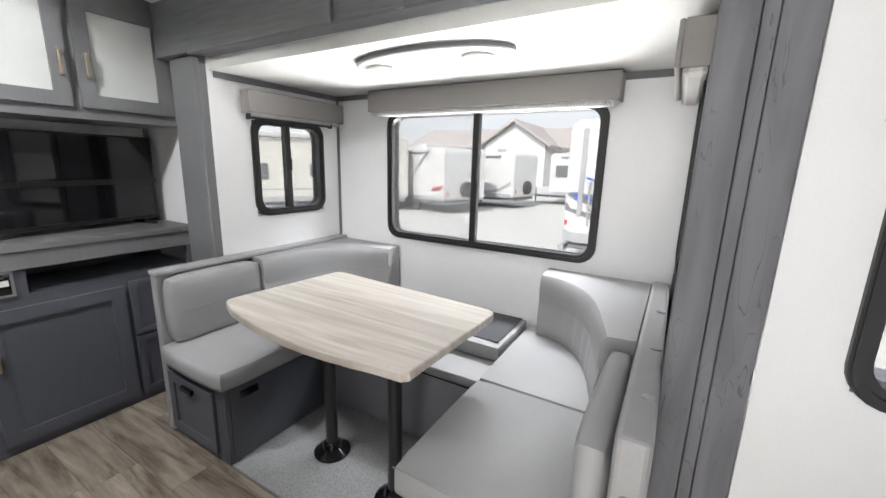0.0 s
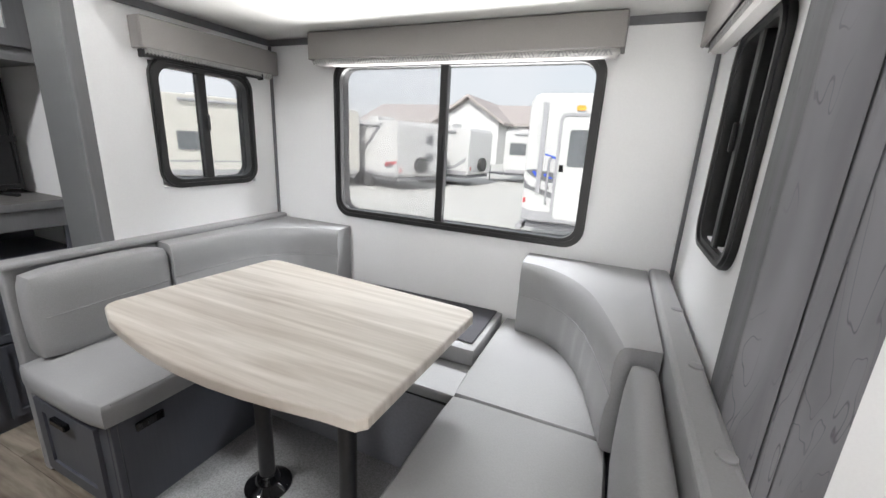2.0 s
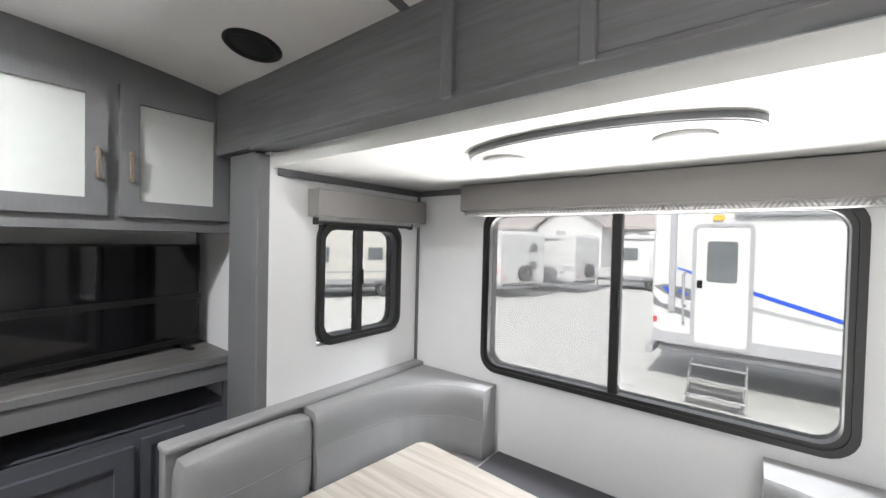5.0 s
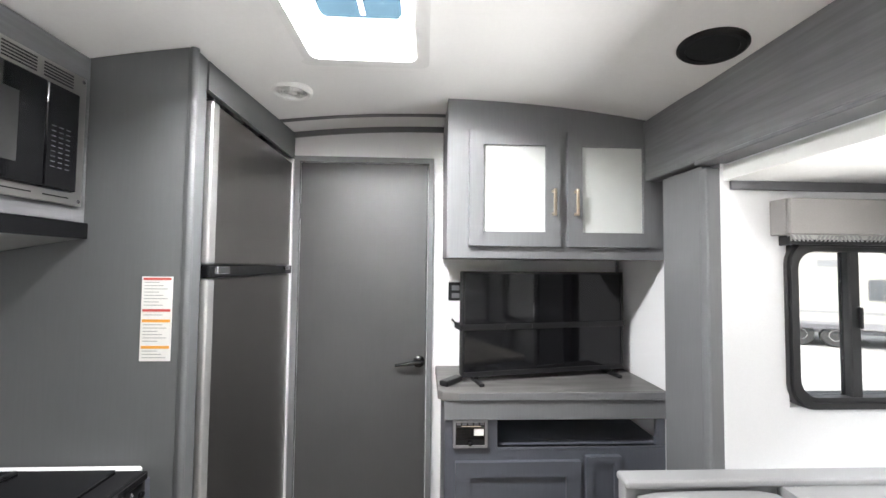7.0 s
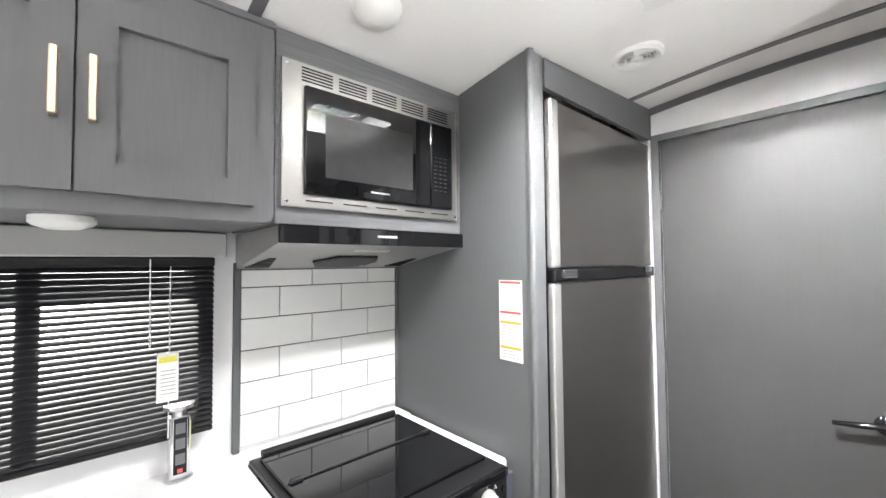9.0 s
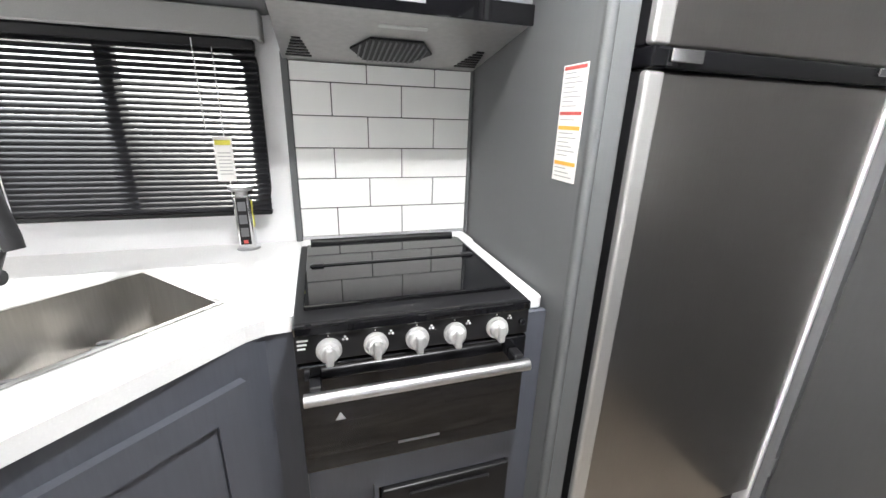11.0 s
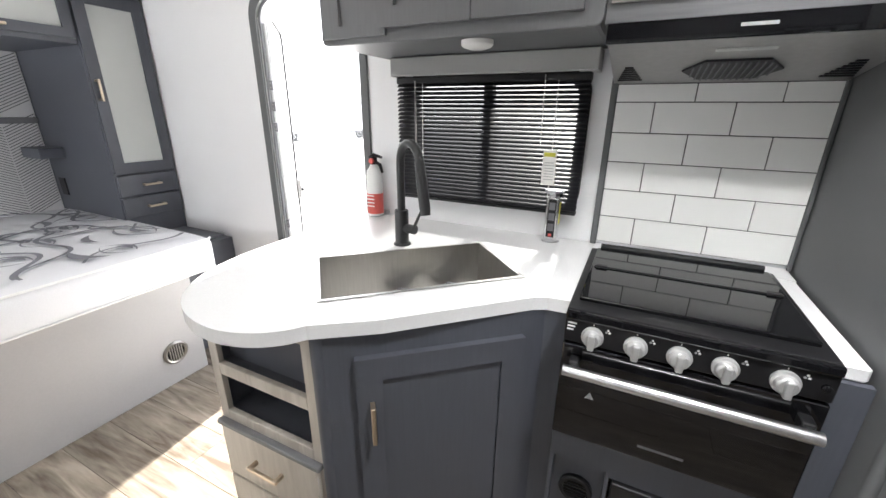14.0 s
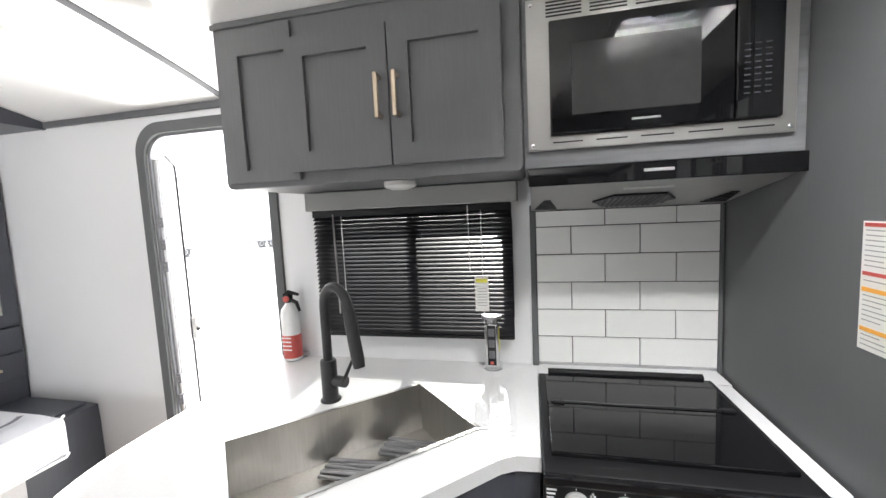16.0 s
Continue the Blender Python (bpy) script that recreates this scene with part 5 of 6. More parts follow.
part("end_panel", bx(-2.40, -1.80, 1.20, 1.22, FZ, 0.38, 0.003), "slate", br)
part("seat_board", bx(-2.42, -1.80, 1.20, 2.41, 0.38, 0.392, 0.001), "slate", br)
part("back_panel", bx(-1.855, -1.785, 1.135, 2.40, 0.30, 0.845, 0.014, 3), "vinyl", br, "grey vinyl-covered back panel")
part("seat_bracket", bx(-2.445, -2.40, 1.165, 1.20, 0.34, 0.37, 0.003), "black", br)
for y, z in ((1.31, 0.846), (1.60, 0.846), (1.95, 0.846)):
    part("button", lathe([(0.016, 0.0), (0.015, 0.005), (0.008, 0.008)], (-1.805, y, z - 0.002), n=16), "vinyl", br, smooth=True)
part("button", lathe([(0.016, 0.0), (0.015, -0.005), (0.008, -0.008)], (-1.82, 1.136, 0.70), "y", n=16), "vinyl", br, smooth=True)

# cushions
def cushion(name, bm, label, at, group="dinette cushions", piping=None, material="vinyl"):
    c = thing(name, at, label, "cushion", group)
    part("cover", bm, material, c, smooth=True)
    for p in piping or ():
        part("seam", tube(p, 0.0022, 6), "piping", c)
    return c


cushion("seat_cushion", soft_box(-3.815, -3.315, 1.17, 1.95, 0.388, 0.492, 0.03, 0.012), "thick grey vinyl seat cushion on the end bench", (-3.56, 1.55, 0.388), piping=[[(-3.312, 1.20, 0.482), (-3.312, 1.92, 0.482)]])
cushion("seat_cushion", soft_box(-3.312, -2.42, 1.79, 2.40, 0.385, 0.435, 0.015, 0.004), "thin grey seat cushion on the back bench", (-3.1, 2.1, 0.385))
cushion("seat_cushion", soft_box(-3.81, -3.33, 1.952, 2.395, 0.389, 0.492, 0.02, 0.004), "grey corner seat cushion", (-3.55, 2.17, 0.435))
cushion("seat_cushion", soft_box(-2.418, -1.94, 1.15, 1.72, 0.393, 0.502, 0.022, 0.006), "grey vinyl seat cushion, front half of the long bench", (-2.17, 1.43, 0.392), piping=[[(-2.415, 1.152, 0.494), (-1.95, 1.152, 0.494)]])
cushion("seat_cushion", soft_box(-2.418, -1.94, 1.722, 2.395, 0.393, 0.502, 0.02, 0.004), "grey vinyl seat cushion, rear half of the long bench", (-2.17, 2.05, 0.392))
cushion("back_cushion", soft_box(-3.812, -3.715, 1.215, 1.668, 0.495, 0.805, 0.028, 0.010), "grey vinyl back cushion with a stitched line", (-3.76, 1.44, 0.492), piping=[[(-3.703, 1.24, 0.655), (-3.703, 1.44, 0.660), (-3.703, 1.645, 0.665)]])
cushion("back_cushion", soft_box(-1.935, -1.858, 1.14, 1.66, 0.503, 0.795, 0.028, 0.008), "grey vinyl back cushion against the bench back", (-1.9, 1.4, 0.502))


def corner_cushion(inner, outer, z0, z1, label, at, seam=0.56):
    """A corner back cushion: concave front along inner, back edge along outer, creased round the bend."""
    bm = bmesh.new()
    h, n = z1 - z0, len(inner)
    rows_ = [(0.0, 0.0), (0.010, 0.04), (0.014, 0.20), (0.012, 0.40), (0.004, 0.54), (0.003, 0.58), (0.010, 0.70), (0.008, 0.86), (0.0, 0.95), (-0.010, 0.99), (-0.03, 1.0)]
    rings = []
    for k, (p, q) in enumerate(zip(inner, outer)):
        p, q = Vector(p), Vector(q)
        away = (p - q).normalized()
        bend = math.sin(math.pi * k / (n - 1)) ** 2
        r = [bm.verts.new((q.x, q.y, z0))]
        for d, f in rows_:
            w = 0.006 * bend * math.sin(k * 2.1) * math.sin(math.pi * min(1, f * 1.5)) if f < 0.6 else 0
            r.append(bm.verts.new((p.x + away.x * (d + w), p.y + away.y * (d + w), z0 + f * h)))
        r.append(bm.verts.new((q.x, q.y, z1 + 0.004)))
        rings.append(r)
    for a, b in zip(rings, rings[1:]):
        for k in range(len(a)):
            bm.faces.new((a[k], a[(k + 1) % len(a)], b[(k + 1) % len(a)], b[k]))
    bm.faces.new(rings[0])
    bm.faces.new(rings[-1])
    line = [Vector((r[5].co.x, r[5].co.y, r[5].co.z)) for r in rings]
    return cushion("corner_cushion", bm, label, at, piping=[line])


def elbow(a, corner, b, n=24):
    return [Vector(a).lerp(Vector(corner), 2 * k / n) if k <= n / 2 else Vector(corner).lerp(Vector(b), 2 * k / n - 1) for k in range(n + 1)]


corner_cushion(arc_pts([(-3.715, 1.675), (-3.712, 1.84), (-3.695, 1.99), (-3.645, 2.12), (-3.56, 2.22), (-3.46, 2.28), (-3.335, 2.305)]), elbow((-3.812, 1.675), (-3.812, 2.408), (-3.335, 2.408)), 0.495, 0.815, "curved grey vinyl corner cushion, creased at the bend", (-3.7, 2.2, 0.492))
corner_cushion(arc_pts([(-2.342, 2.262), (-2.24, 2.235), (-2.145, 2.16), (-2.075, 2.06), (-2.03, 1.95), (-1.99, 1.81), (-1.955, 1.67)]), elbow((-2.342, 2.408), (-1.86, 2.408), (-1.86, 1.67)), 0.503, 0.822, "deep curved grey vinyl corner cushion beside the bench back", (-2.0, 2.2, 0.502))
lo = thing("loose_cushion", (-2.9, 2.2, 0.436), "loose grey cushion with charcoal underside facing up", "cushion")
part("cover", soft_box(-3.32, -2.435, 1.98, 2.40, 0.437, 0.515, 0.014, 0.003), "vinyl", lo, smooth=True)
part("charcoal_face", bx(-3.30, -2.46, 2.03, 2.385, 0.517, 0.5195, 0.001), "vinyl_dark", lo, "charcoal fabric face")

# ---- slide ceiling lamp ----
LX, LY = -2.735, 1.805
cl = thing("ceiling_lamp", (LX, LY, SZ), "oval grey ceiling plate with two round lamps", "ceiling lamp")
part("plate", lathe([(1.0, -0.016), (1.0, -0.001), (0.99, 0.0)], (LX, LY, SZ), n=72, sx=0.362, sy=0.155), "trim", cl)
part("plate_face", lathe([(1.0, -0.0185), (1.0, -0.016)], (LX, LY, SZ), n=72, sx=0.352, sy=0.148), surface("oval_plate_face", (0.40, 0.40, 0.385), 0.35, scale=60), cl)
for x in (LX - 0.255, LX + 0.212):
    ll = part("lamp_ring", lathe([(0.066, -0.0185), (0.066, -0.026), (0.060, -0.030), (0.055, -0.0185)], (x, LY + 0.018, SZ), n=32), "white", cl, "white lamp ring", smooth=True)
    part("lamp_lens", lathe([(0.001, -0.040), (0.02, -0.0395), (0.042, -0.035), (0.056, -0.026), (0.058, -0.020)], (x, LY + 0.018, SZ), n=28), "lamp_off", ll, "round white lamp lens", smooth=True)

# ---- ceiling fixtures ----
def dome(x, y, r, label):
    z = ceil_z(y)
    d = thing("dome_light", (x, y, z), label, "ceiling light", "ceiling dome lights")
    part("lens", lathe([(0.001, -0.042), (r * 0.5, -0.038), (r * 0.85, -0.024), (r, -0.004), (r, 0.004)], (x, y, z), n=28), "lamp_off", d, smooth=True)
    return d


dome(-3.335, -0.217, 0.060, "round white ceiling light near the kitchen cabinet")
dome(-2.137, -0.25, 0.060, "round white ceiling light near the entry door")
dome(-1.645, -0.27, 0.045, "small round white ceiling light before the bed")
dome(-1.04, -0.25, 0.045, "small round white ceiling light above the bed")
sp = thing("ceiling_speaker", (-3.665, 1.382, ceil_z(1.382)), "round black ceiling speaker", "speaker")
tilt = Matrix.Translation((-3.665, 1.382, ceil_z(1.382))) @ Matrix.Rotation(math.atan(-0.176 * (1.382 - 0.62)), 4, "X")
part("ring", spun(lathe([(0.088, 0.004), (0.088, -0.006), (0.080, -0.012), (0.066, -0.010), (0.064, -0.004)], (0, 0, 0), n=36), tilt), "black", sp, smooth=True)
part("grille", spun(lathe([(0.066, -0.004), (0.066, -0.007), (0.02, -0.009), (0.001, -0.009)], (0, 0, 0), n=36), tilt), "black", sp, smooth=True)
vt = thing("ceiling_vent", (-4.12, 0.06, ceil_z(0.06, -4.12)), "round white ceiling air vent with fins", "vent")
vz = ceil_z(0.06, -4.12)
part("ring", lathe([(0.078, 0.004), (0.078, -0.006), (0.068, -0.014), (0.056, -0.010), (0.054, 0.0)], (-4.12, 0.06, vz), n=36), "white", vt, smooth=True)
part("dark_throat", lathe([(0.054, -0.001), (0.054, -0.0015), (0.001, -0.0015)], (-4.12, 0.06, vz), n=24), "trim", vt)
part("hub", lathe([(0.018, -0.002), (0.018, -0.014), (0.012, -0.017)], (-4.12, 0.06, vz), n=16), "white", vt, smooth=True)
for k in range(3):
    part("fin_ring", lathe([(0.027 + k * 0.010, -0.003), (0.030 + k * 0.010, -0.013), (0.032 + k * 0.010, -0.013), (0.030 + k * 0.010, -0.003)], (-4.12, 0.06, vz), n=32), "white", vt, smooth=True)
for k in range(3):
    part("spoke", spun(bx(0.012, 0.056, -0.003, 0.003, -0.012, -0.004, 0), Matrix.Translation((-4.12, 0.06, vz)) @ Matrix.Rotation(k * 2.094 + 0.3, 4, "Z")), "white", vt)
# roof vent: white frame, well and blue-tinted dome
rv = thing("roof_vent", (-3.69, 0.375, 2.16), "square roof vent with white frame and clear lid", "roof vent")
zv = ceil_z(0.375)
o = rounded(VENT[0] - 0.035, VENT[1] + 0.035, VENT[2] - 0.035, VENT[3] + 0.035, 0.03, 4)
i = rounded(VENT[0] + 0.006, VENT[1] - 0.006, VENT[2] + 0.006, VENT[3] - 0.006, 0.03, 4)
part("frame", ring(o, i, zv - 0.012, zv + 0.004, "z"), "white", rv)
part("well", ring(rounded(VENT[0] - 0.004, VENT[1] + 0.004, VENT[2] - 0.004, VENT[3] + 0.004, 0.03, 4), i, zv + 0.0045, zv + 0.13, "z"), "white", rv)
i2 = rounded(VENT[0] + 0.05, VENT[1] - 0.05, VENT[2] + 0.05, VENT[3] - 0.05, 0.05, 4)
part("inner_ring", ring(i, i2, zv + 0.085, zv + 0.092, "z"), "white", rv)
lid = part("lid", prism(rounded(VENT[0] - 0.01, VENT[1] + 0.01, VENT[2] - 0.01, VENT[3] + 0.01, 0.04, 4), zv + 0.135, zv + 0.14, "z"), "clear", rv, "blue-tinted clear lid")
part("crank_arm", bx(-3.70, -3.68, 0.25, 0.50, zv + 0.10, zv + 0.108, 0.002), "white", rv)
part("crank_arm", bx(-3.83, -3.55, 0.367, 0.383, zv + 0.108, zv + 0.114, 0.002), "white", rv)

# ---- bedroom end ----
WX = -0.635
wd = thing("wardrobe", (-0.25, -0.6, 0.66), "grey wardrobe with frosted glass door and two drawers", "wardrobe")
part("body", bx(WX, XH, YK + 0.002, -0.430, 0.0, 1.955, 0.003), "slate", wd)
d = shaker(wd, "x", WX, -1, -0.762, -0.435, 1.035, 1.94, "slate", 0.055, inset="frost")
bar_handle(d, "x", WX - 0.02, -1, -0.455, 1.42, 1.53)
for z0, z1 in ((0.90, 1.02), (0.77, 0.89)):
    d = part("drawer_front", bx(WX - 0.018, WX, -0.762, -0.435, z0, z1, 0.003), "slate", wd)
    bar_handle(d, "x", WX - 0.018, -1, (z0 + z1) / 2, -0.655, -0.555, level=True)
bc = thing("overbed_cabinet", (-0.3, 0.5, 1.69), "grey bridge cabinet with frosted flip-up doors over the bed", "cabinet")
part("body", bx(WX, XH, -0.428, 1.518, 1.690, 1.955, 0.003), "slate", bc)
for k in range(3):
    a = -0.42 + k * 0.645
    d = shaker(bc, "x", WX, -1, a, a + 0.635, 1.715, 1.94, "slate", 0.045, inset="frost")
    bar_handle(d, "x", WX - 0.02, -1, 1.737, a + 0.26, a + 0.38, level=True)
sf = thing("bedroom_soffit", (-0.8, 0.4, 1.955), "dark grey soffit panel across the ceiling above the bed", "soffit", kind="structure")
part("front_board", prism([(YK + 0.002, 1.955), (1.518, 1.955)] + [(y, ceil_z(y) - 0.002) for y in [1.518 - (1.518 - YK - 0.002) * k / 12 for k in range(13)]], -0.985, -0.965, "x"), "slate", sf)
part("underside", bx(-0.965, XH, YK + 0.002, 1.518, 1.957, 1.967, 0.001), "slate", sf)
hb_ = thing("headboard", (XH - 0.02, 0.5, 0.7), "white padded headboard with fine grey herringbone print", "headboard")
part("panel", bx(XH - 0.03, XH - 0.001, -0.428, 1.515, 0.5, 1.69, 0.004), "herring", hb_)
part("bar", bx(XH - 0.05, XH - 0.03, -0.428, 1.515, 1.295, 1.33, 0.003), "trim", hb_)
bm = bmesh.new()
for c in range(12):
    ya = -0.42 + c * 0.16
    for k in range(58):
        z = 0.74 + k * 0.016
        if abs(z - 1.31) < 0.03 or z + 0.085 > 1.69:
            continue
        s = 1 if c % 2 else -1
        pa = [(ya, z), (ya + 0.155, z + s * 0.078), (ya + 0.155, z + s * 0.078 + 0.005), (ya, z + 0.005)]
        if s < 0:
            pa = [(u, v + 0.078) for u, v in pa]
        prism(pa, XH - 0.0318, XH - 0.03, "x", into=bm)
part("print", bm, "trim", hb_)
ls = thing("bedside_ledge", (-0.2, -0.33, 1.12), "small dark grey corner ledge beside the headboard", "shelf")
part("ledge", bx(-0.16, XH - 0.032, -0.428, -0.31, 1.10, 1.16, 0.003), "slate", ls)
bo = thing("bedside_outlet", (-0.05, -0.42, 0.92), "black outlet beside the headboard", "outlet")
part("plate", bx(-0.06, 0.01, -0.429, -0.421, 0.86, 0.97, 0.002), "black", bo)
ns = thing("bedside_box", (-0.85, -0.6, 0), "grey upholstered box seat against the wall", "box seat")
part("box", soft_box(-1.09, -0.64, YK + 0.004, -0.425, 0.0, 0.645, 0.014, 0.003), "slate", ns, smooth=True)
part("pad", bx(-1.05, -0.66, YK + 0.03, -0.45, 0.645, 0.660, 0.006, 2), "slate", ns)
bed = thing("bed", (-0.6, 0.4, 0), "double bed with white swirl-printed mattress on panel base", "bed")
part("base", bx(-1.245, XH - 0.035, -0.375, 1.25, 0.0, 0.595, 0.003), "bed_wall", bed)
mt = part("mattress", soft_box(-1.385, XH - 0.035, -0.455, 1.30, 0.598, 0.775, 0.035, 0.012, cuts=10), "mattress", bed, smooth=True)
for z in (0.61, 0.765):
    part("welt", tube([(-1.36, -0.452, z), (-1.382, -0.43, z), (-1.386, 0.4, z), (-1.382, 1.28, z)], 0.005, 8), "white", mt, smooth=True)
rnd = random.Random(5)


def ribbon(pts, w, z, into):
    P = [Vector(p) for p in pts]
    vs = []
    for k, p in enumerate(P):
        d = (P[min(k + 1, len(P) - 1)] - P[max(k - 1, 0)])
        n = Vector((-d.y, d.x)).normalized()
        ww = w * (0.35 + 0.65 * math.sin(math.pi * (0.08 + 0.84 * k / (len(P) - 1))))
        vs.append((into.verts.new((p.x + n.x * ww, p.y + n.y * ww, z)), into.verts.new((p.x - n.x * ww, p.y - n.y * ww, z))))
    for a, b in zip(vs, vs[1:]):
        into.faces.new((a[0], b[0], b[1], a[1]))


def crescent(cx, cy, r, turn, fat, z, into):
    """A filled leaf between two arcs, as in the printed scrolls."""
    n = 18
    c, d = math.cos(turn), math.sin(turn)
    rows_ = []
    for q in range(n + 1):
        u = -1 + 2 * q / n
        top, low = 0.62 * (1 - u * u), (0.62 - fat) * (1 - u * u)
        rows_.append([into.verts.new((cx + r * (u * c - v * d), cy + r * (u * d + v * c), z)) for v in (top, low)])
    for a, b in zip(rows_, rows_[1:]):
        into.faces.new((a[0], b[0], b[1], a[1]))


bm = bmesh.new()
for k in range(63):
    cx_, cy_ = -1.22 + (k % 7) * 0.2 + rnd.uniform(-0.05, 0.05), -0.34 + (k // 7) * 0.19 + rnd.uniform(-0.05, 0.05)
    zk = 0.7895 + 0.00012 * k
    a0, ph = rnd.uniform(0, 6.28), rnd.uniform(0, 6.28)
    if k % 3 == 1:
        # an eye: two closing arcs round a filled leaf
        r0 = rnd.uniform(0.09, 0.14)
        crescent(cx_, cy_, r0, a0, 0.16, zk, bm)
        crescent(cx_, cy_, r0, a0 + math.pi, 0.10, zk, bm)
        crescent(cx_, cy_ - 0.2 * r0, r0 * 0.5, a0, 0.55, zk, bm)
    elif k % 3 == 0:
        # a long wandering scroll that curls in at its end
        line = [(cx_ + (q - 14) * 0.03 * math.cos(a0) - 0.07 * math.sin(q * 0.36 + ph) * math.sin(a0), cy_ + (q - 14) * 0.03 * math.sin(a0) + 0.07 * math.sin(q * 0.36 + ph) * math.cos(a0)) for q in range(28)]
        ex_, ey_ = line[-1]
        line += [(ex_ + 0.05 * (1 - q / 16) * math.sin(a0 + q * 0.35), ey_ + 0.05 * (1 - q / 16) * math.cos(a0 + q * 0.35)) for q in range(1, 14)]
        ribbon(line, 0.010, zk, bm)
    else:
        crescent(cx_, cy_, rnd.uniform(0.07, 0.11), a0, 0.42, zk, bm)
for f in [f for f in bm.faces if any(not (-1.33 < v.co.x < 0.02 and -0.40 < v.co.y < 1.25) for v in f.verts)]:
    bm.faces.remove(f)
for v in [v for v in bm.verts if not v.link_faces]:
    bm.verts.remove(v)
part("swirl_print", bm, "swirl", mt, "grey printed swirls")
fv = thing("floor_register", (-1.246, -0.225, 0.17), "round metal air outlet in the bed base", "vent")
part("ring", lathe([(0.062, 0.0), (0.062, -0.006), (0.054, -0.012), (0.045, -0.008), (0.044, 0.0)], (-1.246, -0.225, 0.175), "x", n=32), surface("register_nickel", (0.36, 0.34, 0.32), 0.35, 0.8, scale=40), fv, smooth=True)
part("dark_back", lathe([(0.045, -0.001), (0.045, -0.002), (0.001, -0.002)], (-1.246, -0.225, 0.175), "x", n=24), "black", fv)
for k in range(6):
    y = -0.255 + k * 0.012
    h = math.sqrt(max(0.045 ** 2 - (y + 0.225) ** 2, 1e-5))
    part("bar", bx(-1.256, -1.250, y - 0.002, y + 0.002, 0.175 - h, 0.175 + h, 0), "alu", fv)

# ---- entry door frame, screen hinge side and extinguisher ----
en = thing("door_2", (-1.845, YK, 0), "open entry doorway with rounded grey trim and hinge rail", "door", kind="structure")
o = rounded(EDOOR[0] - 0.035, EDOOR[1] + 0.045, -0.3, EDOOR[3] + 0.045, 0.13, 8)
i = rounded(EDOOR[0] - 0.002, EDOOR[1] + 0.002, -0.3, EDOOR[3] - 0.002, 0.10, 8)
o, i = [(u, max(v, 0.0)) for u, v in o], [(u, max(v, 0.0)) for u, v in i]
part("door_trim", ring(o, i, YK - 0.001, YK + 0.014, "y"), "panel_grey", en)
part("jamb", ring(rounded(EDOOR[0] - 0.004, EDOOR[1] + 0.004, -0.3, EDOOR[3] + 0.004, 0.1, 8), rounded(EDOOR[0] + 0.014, EDOOR[1] - 0.014, -0.3, EDOOR[3] - 0.014, 0.09, 8), YK - 0.062, YK - 0.002, "y"), "door_alu", en, "satin aluminium jamb")
# white instead of silver, to stand for daylight catching the strip
part("hinge_strip", bx(EDOOR[1] - 0.0185, EDOOR[1] - 0.0145, YK - 0.056, YK - 0.030, 0.03, 1.74, 0.001), "white", en, "aluminium hinge strip, white for the light on it")
for x, r in ((EDOOR[1] - 0.018, 0.007), (EDOOR[1] - 0.034, 0.005)):
    part("hinge_rail", tube([(x, YK - 0.02, 0.03), (x, YK - 0.02, 1.78)], r, 8), "alu", en)
for z in (0.12, 0.20, 0.56, 0.66, 0.76, 1.28, 1.38, 1.48):
    hl = part("hinge_leaf", bx(EDOOR[1] - 0.040, EDOOR[1] - 0.012, YK - 0.034, YK - 0.004, z, z + 0.045, 0.003, 2), "door_alu", en, "bright aluminium hinge leaf")
    for dz in (0.012, 0.033):
        part("screw", lathe([(0.004, 0.0), (0.003, 0.003)], (EDOOR[1] - 0.026, YK - 0.004, z + dz), "y", 8), "steel", hl)
# the door itself, swung far out on its hinges
dl = thing("entry_door", (EDOOR[1], YK - 0.07, 0.03), "entry door swung wide open outwards, greyed for shade, edged in aluminium", "door")
dlm = Matrix.Translation((EDOOR[1] + 0.012, YK - 0.075, 0)) @ Matrix.Rotation(radians(-48.5), 4, "Z")
# leaf and edge colours are darkened to stand for shade on this side
part("door_leaf", spun(prism(rounded(0.004, 0.606, 0.034, EDOOR[3] - 0.024, 0.085, 6), 0.002, 0.036, "y"), dlm), "rod", dl)
part("edge_frame", spun(ring(rounded(0.0, 0.610, 0.03, EDOOR[3] - 0.02, 0.09, 6), rounded(0.022, 0.588, 0.052, EDOOR[3] - 0.042, 0.07, 6), -0.004, 0.040, "y"), dlm), "door_alu", dl, "satin aluminium edge frame")
part("seal", spun(ring(rounded(0.024, 0.586, 0.054, EDOOR[3] - 0.044, 0.068, 6), rounded(0.040, 0.570, 0.070, EDOOR[3] - 0.060, 0.055, 6), -0.008, 0.003, "y"), dlm), "black", dl, "dark rubber seal")
lt = part("latch", spun(bx(0.535, 0.600, -0.030, -0.004, 0.80, 0.93, 0.005, 2), dlm), "steel", dl)
part("lever", spun(bx(0.480, 0.560, -0.048, -0.030, 0.86, 0.88, 0.004, 2), dlm), "black", lt)
part("safety_sticker", spun(bx(0.10, 0.22, -0.001, 0.0015, 1.28, 1.37, 0), dlm), "yellow", dl, "yellow safety sticker")
ex = thing("fire_extinguisher", (-2.215, -0.72, CT), "white and red fire extinguisher with a red handle", "fire extinguisher")
ec = Vector((-2.215, -0.722, CT + 0.004))
part("cylinder", lathe([(0.030, 0.0), (0.036, 0.006), (0.036, 0.18), (0.032, 0.205), (0.018, 0.225), (0.014, 0.235)], ec, n=24), "white", ex, smooth=True)
part("label_wrap", lathe([(0.0364, 0.012), (0.0366, 0.012), (0.0366, 0.105), (0.0364, 0.105)], ec, n=24), "red", ex)
